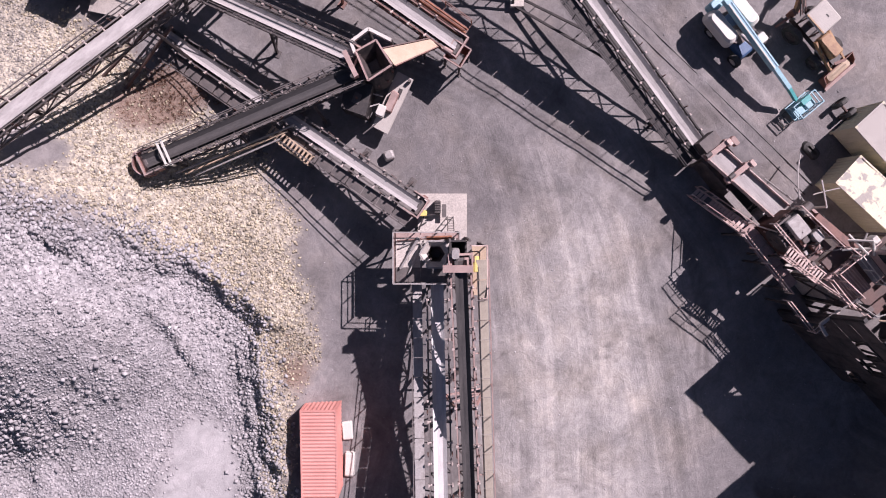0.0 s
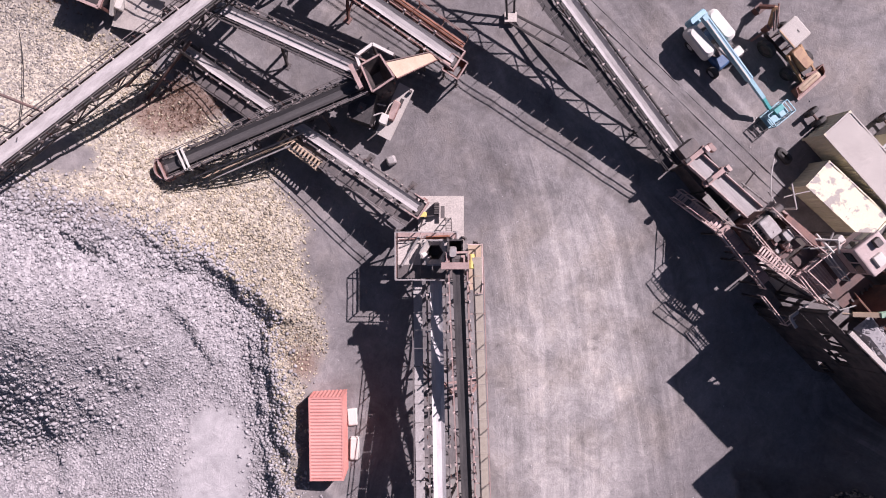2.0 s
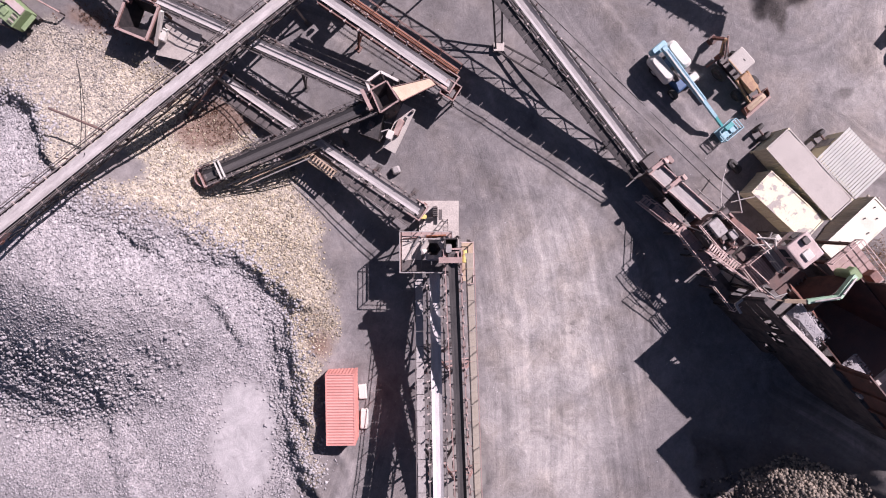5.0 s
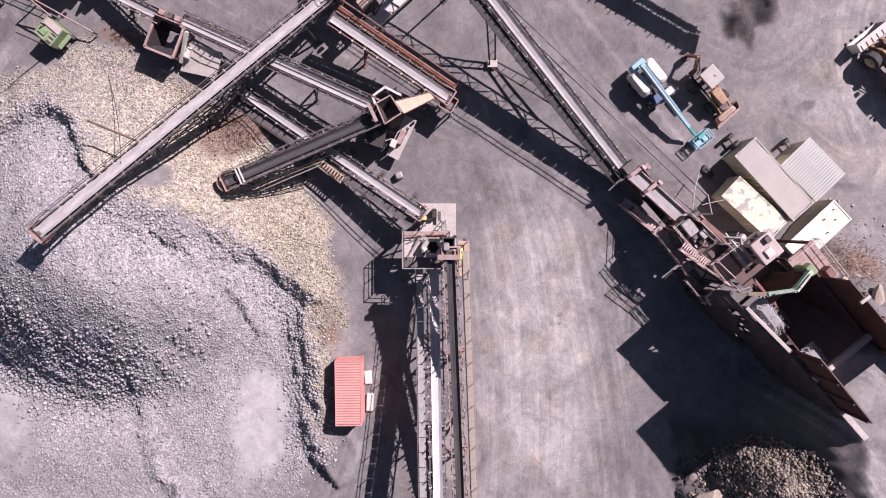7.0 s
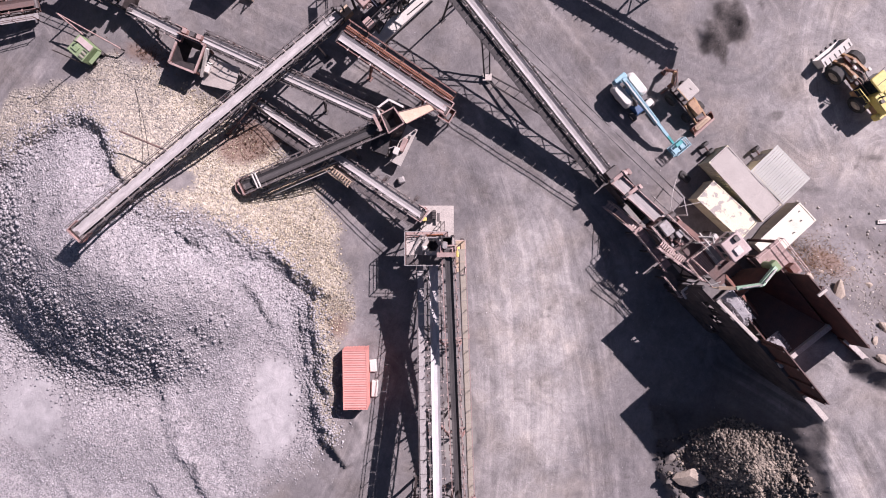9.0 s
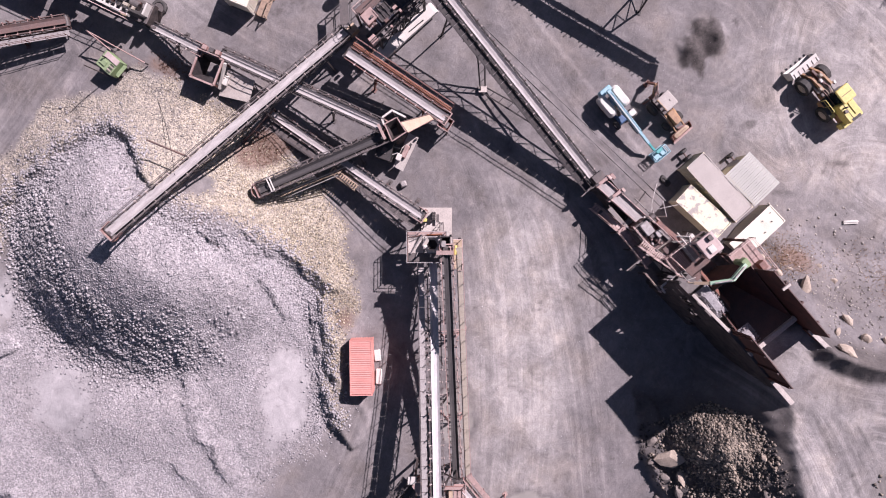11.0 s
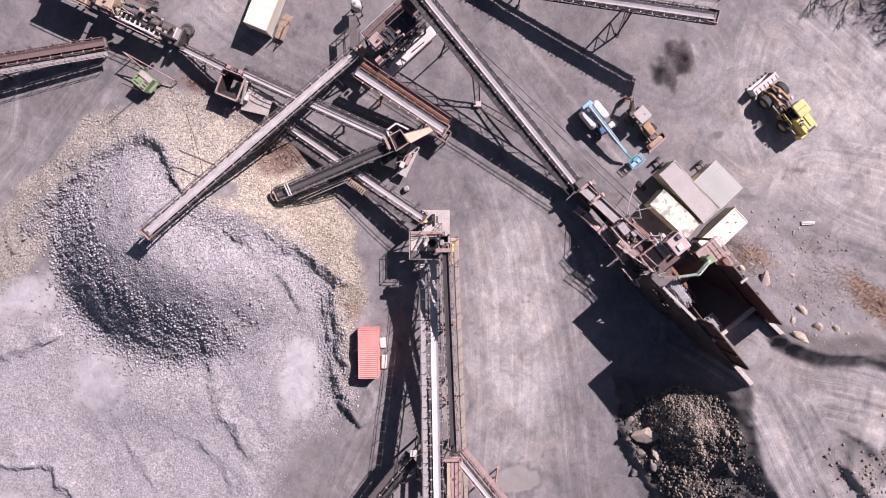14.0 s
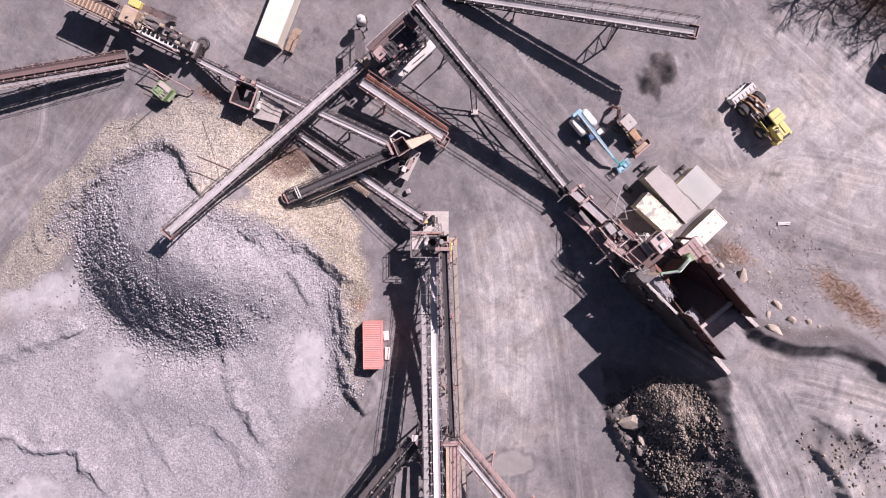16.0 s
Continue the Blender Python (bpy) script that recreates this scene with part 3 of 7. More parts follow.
    l.new(maths('SUBTRACT', 0.95, maths('MULTIPLY', zone("mud"), 0.35)), b.inputs["Roughness"])
    bp = n.new("ShaderNodeBump")
    bp.inputs["Strength"].default_value, bp.inputs["Distance"].default_value = 0.5, 0.12
    loose = maths('MAXIMUM', zone("gravel"), zone("tan"))
    rough = maths('ADD', maths('MULTIPLY', small.outputs["Distance"], loose), maths('ADD', maths('MULTIPLY', fine, 0.45), maths('MULTIPLY', scuff, 0.9)))
    rough = maths('ADD', rough, maths('MULTIPLY', maths('MULTIPLY', narrow, zone("lane")), 0.4))
    l.new(maths('MULTIPLY', rough, maths('SUBTRACT', 1.0, zone("mud"))), bp.inputs["Height"])
    l.new(bp.outputs[0], b.inputs["Normal"])
    return m


ground_sheet()


# ---- conveyors ----
def conveyor(name, label, tail, head, width=1.0, belt=None, frame_mat=None, deep=0.9, walk_side=0, walk_mat=None, legs=(), truss=True, rail=True, lip=0.0):
    """A belt conveyor on a lattice frame. legs: how far along each trestle stands (0 to 1). walk_side: 1 left of the belt's run, -1 right."""
    belt, frame_mat = belt or BELT_PALE, frame_mat or STEEL
    walk_mat = walk_mat or GALV
    dx, dy = head[0] - tail[0], head[1] - tail[1]
    L, yaw = math.hypot(dx, dy), math.degrees(math.atan2(dy, dx))
    z0, z1 = tail[2], head[2]
    k = (z1 - z0) / L
    top = thing(name, pose(tail[0], tail[1], 0, 0, 0, yaw), label, "conveyor", "belt conveyors of the plant")
    zz = lambda s: z0 + k * s
    w = width / 2
    g = Geo()
    e, dip = w * 0.84, 0.24 if belt is BELT_DARK else 0.17
    prof = [(-e, dip), (-e * 0.72, dip * 0.5), (-e * 0.4, 0.0), (e * 0.4, 0.0), (e * 0.72, dip * 0.5), (e, dip)]
    prof = prof + [(y, z - 0.04) for y, z in prof[::-1]]
    n = len(prof)
    g.add([(s, y, zz(s) + z) for s in (0.0, L) for y, z in prof], [tuple(range(n)), tuple(range(n, 2 * n))[::-1]] + [(i, n + i, n + (i + 1) % n, (i + 1) % n) for i in range(n)])
    part("belt", g, belt, top, "dark rubber conveyor belt" if belt in (BELT_DARK, RUST_DARK) else "dusty grey conveyor belt")
    part("return_belt", Geo().beam((0, 0, zz(0) - 0.52), (L, 0, zz(L) - 0.52), 2 * e, 0.03), BELT_DARK, top, "dark underside run of the belt")
    for s, r, nm in ((0.0, 0.26, "tail_pulley"), (L, 0.30, "head_pulley")):
        part(nm, Geo().tube((s, -w - 0.1, zz(s) - 0.28), (s, w + 0.1, zz(s) - 0.28), r, 12), STEEL, top)
    for sd in (-1, 1):
        part("head_plate", Geo().box((L - 0.25, sd * (w + 0.24), zz(L) - 0.15), (1.1, 0.08, 0.7)), RUST_PINK, top)
        part("pulley_bearing", Geo().box((L, sd * (w + 0.32), zz(L) - 0.25), (0.34, 0.14, 0.28)), RUST, top)
    part("head_cross_beam", Geo().box((L + 0.32, 0, zz(L) - 0.1), (0.12, 2 * w + 0.6, 0.5)), RUST_PINK, top)
    for sd in (-1, 1):
        part("stringer", Geo().beam((0, sd * (w + 0.16), zz(0) - 0.05), (L, sd * (w + 0.16), zz(L) - 0.05), 0.10, 0.2), frame_mat, top)
    if truss:
        bays = max(3, round(L / 1.5))
        for sd in (-1, 1):
            y = sd * (w + 0.16)
            g = Geo().beam((0, y, zz(0) - deep), (L, y, zz(L) - deep), 0.09, 0.12)
            for i in range(bays):
                a, c = L * i / bays, L * (i + 1) / bays
                g.beam((a, y, zz(a)), (a, y, zz(a) - deep), 0.06)
                lo, hi = (a, c) if i % 2 else (c, a)
                g.beam((lo, y, zz(lo) - deep), (hi, y, zz(hi) - 0.1), 0.06)
            part("side_truss", g, frame_mat, top)
        g = Geo()
        for i in range(bays):
            a, c = L * i / bays, L * (i + 1) / bays
            g.beam((a, -w - 0.16, zz(a) - deep), (a, w + 0.16, zz(a) - deep), 0.06)
            g.beam((a, -w - 0.16, zz(a) - deep), (c, w + 0.16, zz(c) - deep), 0.05)
        part("bottom_bracing", g, frame_mat, top)
    idler = Geo().tube((0, -w - 0.28, 0.10), (0, -w * 0.4, -0.08), 0.06, 6).tube((0, -w * 0.4, -0.08), (0, w * 0.4, -0.08), 0.06, 6).tube((0, w * 0.4, -0.08), (0, w + 0.28, 0.10), 0.06, 6)
    idler.box((0, -w - 0.24, 0.06), (0.14, 0.10, 0.30)).box((0, w + 0.24, 0.06), (0.14, 0.10, 0.30))
    me = idler.mesh("idler")
    for i in range(1, max(2, int(L / 1.25))):
        part("idler", me, RUST_PINK if frame_mat is RUST_DARK else IDLER, top, at=Matrix.Translation((i * 1.25, 0, zz(i * 1.25) - 0.05)))
    post = Geo().beam((0, 0, -0.1), (0, 0, 0.5), 0.07).beam((0, 0, 0.0), (0.32, 0, -0.2), 0.05).mesh("idler_bracket")
    for i in range(1, int(L / 2.5)):
        for sd in (-1, 1):
            part("idler_bracket", post, RUST_DARK if i % 3 else RUST_PINK, top, at=Matrix.Translation((i * 2.5 + 0.6, sd * (w + 0.26), zz(i * 2.5 + 0.6))))
    if lip:
        for sd in (-1, 1):
            part("skirt_plate", Geo().beam((0, sd * (w + 0.05), zz(0) + lip / 2), (L, sd * (w + 0.05), zz(L) + lip / 2), 0.05, lip), frame_mat, top)
    if walk_side:
        y0, y1 = walk_side * (w + (0.34 if walk_mat in (RUST, BLACK, STEEL) else 0.5)), walk_side * (w + (0.86 if walk_mat is RUST else 1.1))
        planks = int(L / 1.2)
        c = L / planks - 0.05
        lo, hi = min(y0, y1), max(y0, y1)
        me = Geo().sheet((0, lo, 0), (c, lo, k * c), (c, hi, k * c), (0, hi, 0), 0.04).mesh("walkway_plank")
        for i in range(planks):
            part("walkway_plank", me, walk_mat, top, at=Matrix.Translation((L * i / planks, 0, zz(L * i / planks) - 0.30)))
    if walk_side and walk_mat is RUST:
        for off in (0.45, 0.68):
            y = walk_side * (w + off)
            part("pipe", Geo().tube((0, y, zz(0) - 0.05), (L, y, zz(L) - 0.05), 0.07, 6), RUST_ORANGE, top, "orange rusty pipe")
    if rail:
        sides = [(walk_side or 1, (w + 1.16) if walk_side else (w + 0.30))] + ([(-1, w + 0.30)] if not walk_side else [])
        for sd, yy in sides:
            y = sd * yy
            for up, nm in ((0.72, "handrail"), (0.32, "mid_rail")):
                part(nm, Geo().beam((0, y, zz(0) + up), (L, y, zz(L) + up), 0.05), frame_mat, top)
            me = Geo().beam((0, 0, -0.35), (0, 0, 0.72), 0.05).beam((0, -sd * 0.9 if walk_side else 0, -0.34), (0, 0, -0.34), 0.06).mesh("rail_post")
            for i in range(int(L / 2.0) + 1):
                part("rail_post", me, frame_mat, top, at=Matrix.Translation((min(i * 2.0 + 0.1, L), y, zz(i * 2.0))))
    for at in legs:
        s = at * L
        zt = zz(s) - (deep if truss else 0.15)
        sp = 0.35 + zt * 0.16
        X, Y = tail[0] + dx * at, tail[1] + dy * at
        for sd in (-1, 1):
            yb = sd * (w + sp)
            gx = X - math.sin(radians(yaw)) * yb
            gy = Y + math.cos(radians(yaw)) * yb
            zg = ground_z(gx, gy) - 0.1
            part("support_leg", Geo().beam((s, sd * (w + 0.1), zt), (s, yb, zg), 0.16).box((s, yb, zg + 0.12), (0.5, 0.5, 0.1)), frame_mat, top)
        g = Geo()
        rungs = max(1, int(zt / 1.6))
        for i in range(rungs):
            za, zb = zt * i / rungs, zt * (i + 1) / rungs
            wa, wb = w + 0.1 + (sp - 0.1) * (1 - za / zt), w + 0.1 + (sp - 0.1) * (1 - zb / zt)
            g.beam((s, -wa, max(za, 0.25)), (s, wb, zb), 0.08).beam((s, -wb, zb - 0.06), (s, wb, zb - 0.06), 0.09)
        part("leg_bracing", g, frame_mat, top)
    return top


conveyor("stacker_conveyor", "long inclined stacker conveyor with dusty grey belt over the stockpile", (-9.6, 20.5, 2.9), (-30.6, -0.7, 11.9), 1.0, BELT_PALE, STEEL, 1.1, 0, legs=(0.12, 0.4))
conveyor("discharge_conveyor", "short dark-belted conveyor discharging onto the tan stone heap", (-5.2, 9.5, 4.0), (-18.5, 3.7, 4.6), 1.0, BELT_DARK, STEEL, 0.9, 0, legs=(0.25, 0.6), lip=0.12)
conveyor("transfer_conveyor", "low conveyor with grey belt feeding the transfer tower", (-18.6, 12.6, 0.9), (-1.5, 1.0, 3.3), 0.85, BELT_PALE, STEEL, 0.7, -1, STEEL, legs=(0.5, 0.75, 0.93))
conveyor("feed_conveyor", "grey-belted conveyor running from the open hopper to the cone crusher", (-23.0, 18.4, 2.2), (-5.6, 10.3, 4.2), 0.95, BELT_PALE, STEEL, 0.7, 0, legs=(0.35, 0.7), lip=0.2)
conveyor("rust_red_conveyor", "rust-red conveyor with grey belt beside a rusty walkway", (-9.2, 18.0, 4.4), (1.0, 11.5, 2.5), 1.0, BELT_PALE, RUST, 0.8, 1, RUST, legs=(0.3, 0.8))
conveyor("screen_feed_conveyor", "long inclined conveyor from the jaw crusher to the screening tower", (17.4, 4.7, 1.7), (-2.0, 26.4, 8.6), 0.95, BELT_PALE, BLACK, 1.1, 1, BLACK, legs=(0.12, 0.8))
conveyor("product_conveyor", "long inclined conveyor with grey belt ending over the dark spill heap", (1.5, 30.1, 0.7), (30.9, 23.1, 8.4), 0.95, BELT_PALE, BLACK, 0.9, 1, legs=(0.3, 0.72))
conveyor("outgoing_conveyor", "long conveyor with pale dusty belt climbing away from the tower", (-0.35, -3.8, 3.2), (0.35, -37.0, 9.9), 1.0, BELT_WHITE, STEEL, 0.8, -1, legs=(0.2, 0.45, 0.7, 0.95))
conveyor("return_conveyor", "dark-belted conveyor climbing to the top of the transfer tower", (2.7, -40.0, 1.0), (1.05, -2.2, 8.0), 0.85, BELT_DARK, RUST_PINK, 0.8, -1, WALK, legs=(0.25, 0.5, 0.75))
conveyor("west_conveyor", "dark red-brown conveyor with a pale walkway leaving the upper crusher", (-39.8, 22.0, 2.0), (-58.0, 18.2, 4.2), 1.0, RUST_DARK, RUST_DARK, 0.9, 1, GALV, legs=(0.3, 0.7))


# ---- small builders ----
def railing(parent, pts, material, high=1.05, step=1.4, sink=0.0):
    """Posts and two rails along a line of points at floor level."""
    material = RAIL_PALE if material is RUST_PINK else material
    me = Geo().beam((0, 0, -sink), (0, 0, high), 0.06).mesh("rail_post")
    for a, b in zip(pts, pts[1:]):
        a, b = Vector(a), Vector(b)
        n = max(1, round((b - a).length / step))
        for i in range(n):
            part("rail_post", me, material, parent, at=Matrix.Translation(a.lerp(b, i / n)))
        up = Vector((0, 0, high))
        part("handrail", Geo().beam(a + up, b + up, 0.06), material, parent)
        part("mid_rail", Geo().beam(a + up * 0.5, b + up * 0.5, 0.045), material, parent)
    part("rail_post", me, material, parent, at=Matrix.Translation(pts[-1]))


def grating(parent, x0, x1, y0, y1, z, material, name="deck"):
    """A deck of planks with gaps."""
    n = max(1, round((x1 - x0) / 0.9))
    w = (x1 - x0) / n
    me = Geo().box((0, 0, 0), (w - 0.03, y1 - y0, 0.06)).mesh("deck_plate")
    for i in range(n):
        part("deck_plate", me, material, parent, at=Matrix.Translation((x0 + w * (i + 0.5), (y0 + y1) / 2, z)))


def columns(parent, pts, top, material, w=0.2, name="column", foot=True):
    for x, y in pts:
        g = Geo().beam((x, y, 0), (x, y, top), w)
        if foot:
            g.box((x, y, 0.05), (w * 2.2, w * 2.2, 0.1))
        part(name, g, material, parent)


def cross_braces(parent, pts, z0, z1, material, w=0.1):
    for (ax, ay), (bx, by) in zip(pts, pts[1:]):
        part("cross_brace", Geo().beam((ax, ay, z0), (bx, by, z1), w).beam((bx, by, z0), (ax, ay, z1), w), material, parent)


def stair(parent, a, b, width, material, rail=True):
    """A flight of open steps from a up to b."""
    a, b = Vector(a), Vector(b)
    material = RAIL_PALE if material is RUST_PINK else material
    n = max(3, round(abs(b.z - a.z) / 0.2))
    run = Vector((b.x - a.x, b.y - a.y, 0))
    side = Vector((-run.y, run.x, 0)).normalized()
    turn = math.atan2(run.y, run.x)
    me = Geo().box((0, 0, 0), (0.24, width, 0.04), Matrix.Rotation(turn, 4, 'Z')).mesh("step")
    for i in range(1, n):
        part("step", me, material, parent, at=Matrix.Translation(a.lerp(b, i / n)))
    for s in (-1, 1):
        o = side * (s * width / 2)
        part("stair_stringer", Geo().beam(a + o, b + o, 0.06, 0.22), material, parent)
        if rail:
            part("handrail", Geo().beam(a + o + Vector((0, 0, 1)), b + o + Vector((0, 0, 1)), 0.05), material, parent)
            for k in (0.05, 0.5, 0.95):
                p = a.lerp(b, k) + o
                part("rail_post", Geo().beam(p, p + Vector((0, 0, 1)), 0.05), material, parent)


def bin_box(parent, corners_top, z_top, bottom, z_bot, material, name="hopper_side", thick=0.08, label=""):
    """Four sloping plates from a rim down to a smaller mouth."""
    n = len(corners_top)
    for i in range(n):
        a, b = corners_top[i], corners_top[(i + 1) % n]
        c, d = bottom[(i + 1) % n], bottom[i]
        part(name, Geo().sheet((*a, z_top), (*b, z_top), (*c, z_bot), (*d, z_bot), thick), material, parent, label)


def rim(parent, corners, z, material, w=0.14, h=0.2, name="rim"):
    for a, b in zip(corners, corners[1:] + corners[:1]):
        part(name, Geo().beam((*a, z), (*b, z), w, h), material, parent)


def quad(cx, cy, lx, ly, turn=0.0):
    c, s = math.cos(radians(turn)), math.sin(radians(turn))
    return [(cx + x * c - y * s, cy + x * s + y * c) for x, y in ((-lx / 2, -ly / 2), (lx / 2, -ly / 2), (lx / 2, ly / 2), (-lx / 2, ly / 2))]


def loft(sections):
    """A closed skin through rings of equal count."""
    n = len(sections[0])
    g = Geo()
    fs = [tuple(range(n))[::-1], tuple(range((len(sections) - 1) * n, len(sections) * n))]
    for k in range(len(sections) - 1):
        fs += [(k * n + i, k * n + (i + 1) % n, (k + 1) * n + (i + 1) % n, (k + 1) * n + i) for i in range(n)]
    return g.add([p for s in sections for p in s], fs)


def rounded(lx, ly, r, z, n=4, cx=0.0, cy=0.0):
    """A ring of a rounded rectangle at height z."""
    out = []
    for qx, qy, a0 in ((1, 1, 0), (-1, 1, 90), (-1, -1, 180), (1, -1, 270)):
        for i in range(n + 1):
            a = radians(a0 + 90 * i / n)
            out.append((cx + qx * (lx / 2 - r) + r * math.cos(a), cy + qy * (ly / 2 - r) + r * math.sin(a), z))
    return out


def soft_box(lx, ly, lz, r=0.12, c=(0, 0, 0), top=0.9):
    """A body with rounded corners and a slightly drawn-in top."""
    e = min(r, lz * 0.3)
    return loft([rounded(lx - e, ly - e, r, c[2], cx=c[0], cy=c[1]), rounded(lx, ly, r, c[2] + e * 0.5, cx=c[0], cy=c[1]),
                 rounded(lx * (1 - (1 - top) * 0.4), ly * (1 - (1 - top) * 0.4), r, c[2] + lz - e * 0.6, cx=c[0], cy=c[1]),
                 rounded(lx * top - e * 0.4, ly * top - e * 0.4, r * 0.9, c[2] + lz, cx=c[0], cy=c[1])])


def wheel(parent, p, r, w, rim_mat, axis=(0, 1, 0)):
    """A lugged tyre with a dished rim; the axis runs along y."""
    p = Vector(p)
    n = 20
    prof = [(-w / 2, r * 0.62), (-w / 2, r * 0.88), (-w * 0.36, r), (w * 0.36, r), (w / 2, r * 0.88), (w / 2, r * 0.62)]
    g = Geo()
    vs = []
    for i in range(n):
        a = 2 * math.pi * i / n
        k = 0.965 if i % 2 else 1.0
        vs += [(p.x + rr * k * math.cos(a), p.y + y, p.z + rr * k * math.sin(a)) for y, rr in prof]
    m = len(prof)
    g.add(vs, [(i * m + j, i * m + (j + 1) % m, ((i + 1) % n) * m + (j + 1) % m, ((i + 1) % n) * m + j) for i in range(n) for j in range(m)])
    holder = part("wheel", g, RUBBER, parent, "worn black rubber tyre")
    part("rim", Geo().tube(p - Vector((0, w * 0.3, 0)), p + Vector((0, w * 0.3, 0)), r * 0.62, 16).tube(p - Vector((0, w * 0.42, 0)), p + Vector((0, w * 0.42, 0)), r * 0.25, 12), rim_mat, holder)


def ribbed(a, b, high, depth=0.04, pitch=0.28, t=0.03):
    """An upright corrugated sheet from a to b, with its corrugation as geometry."""
    a, b = Vector((*a, 0)), Vector((*b, 0))
    d = (b - a)
    n = max(4, round(d.length / pitch) * 4)
    nor = Vector((d.y, -d.x, 0)).normalized()
    offs = (0, 0, depth, depth)
    g = Geo()
    vs = []
    for i in range(n + 1):
        p = a + d * (i / n) + nor * offs[(i + 1) % 4]
        vs += [p + Vector((0, 0, high[0])), p + Vector((0, 0, high[1])), p - nor * t + Vector((0, 0, high[1])), p - nor * t + Vector((0, 0, high[0]))]
    return g.add(vs, [(4 * i + j, 4 * i + 4 + j, 4 * i + 4 + (j + 1) % 4, 4 * i + (j + 1) % 4) for i in range(n) for j in range(4)])


def container(name, label, m, lx, ly, lz, wall_mat, roof_mat=None, roof_ribs=0.33, category="shipping container", group="containers in the yard", doors=True, floor=0.15):
    """A corrugated steel box, its length along x."""
    top = thing(name, m, label, category, group)
    X, Y = lx / 2, ly / 2
    roof_mat = roof_mat or wall_mat
    for nm, a, b in (("side_wall", (-X + .1, -Y + .04), (X - .1, -Y + .04)), ("side_wall", (X - .1, Y - .04), (-X + .1, Y - .04)), ("end_wall", (-X + .04, Y - .1), (-X + .04, -Y + .1))):
        part(nm, ribbed(a, b, (floor, lz - 0.1)), wall_mat, top)
    if doors:
        for s in (-1, 1):
            d = part("door", Geo().box((X - 0.03, s * ly * 0.235, (lz + floor) / 2), (0.05, ly * 0.46, lz - floor - 0.22)), wall_mat, top)
            for k in (-0.25, 0.25):
                part("locking_bar", Geo().tube((X + 0.02, s * ly * 0.235 + k, floor + 0.1), (X + 0.02, s * ly * 0.235 + k, lz - 0.15), 0.022, 6), GALV, d)
    else:
        part("end_wall", ribbed((X - .04, -Y + .1), (X - .04, Y - .1), (floor, lz - 0.1)), wall_mat, top)
    n = max(6, round((lx - 0.3) / roof_ribs) * 4)
    vs = []
    for i in range(n + 1):
        x = -X + 0.15 + (lx - 0.3) * i / n
        z = lz - 0.05 + (0.0, 0.0, 0.035, 0.035)[i % 4]
        vs += [(x, -Y + 0.1, z), (x, Y - 0.1, z), (x, Y - 0.1, z - 0.04), (x, -Y + 0.1, z - 0.04)]
    part("roof", Geo().add(vs, [(4 * i + j, 4 * i + 4 + j, 4 * i + 4 + (j + 1) % 4, 4 * i + (j + 1) % 4) for i in range(n) for j in range(4)]), roof_mat, top)
    for s in (-1, 1):
        part("top_rail", Geo().beam((-X, s * (Y - 0.05), lz - 0.06), (X, s * (Y - 0.05), lz - 0.06), 0.1, 0.12), roof_mat, top)
        part("bottom_rail", Geo().beam((-X, s * (Y - 0.06), floor), (X, s * (Y - 0.06), floor), 0.12, 0.16), wall_mat, top)
        part("end_rail", Geo().beam((s * (X - 0.06), -Y + 0.1, lz - 0.06), (s * (X - 0.06), Y - 0.1, lz - 0.06), 0.12, 0.12), roof_mat, top)
        for q in (-1, 1):
            part("corner_post", Geo().box((s * (X - 0.06), q * (Y - 0.06), lz / 2), (0.13, 0.13, lz - 0.2)), wall_mat, top)
            part("corner_casting", Geo().box((s * (X - 0.085), q * (Y - 0.085), lz - 0.06), (0.18, 0.17, 0.13)), wall_mat, top)
            part("corner_casting", Geo().box((s * (X - 0.085), q * (Y - 0.085), 0.06), (0.18, 0.17, 0.13)), wall_mat, top)
    part("floor", Geo().box((0, 0, floor), (lx - 0.2, ly - 0.2, 0.1)), WOOD, top)
    return top


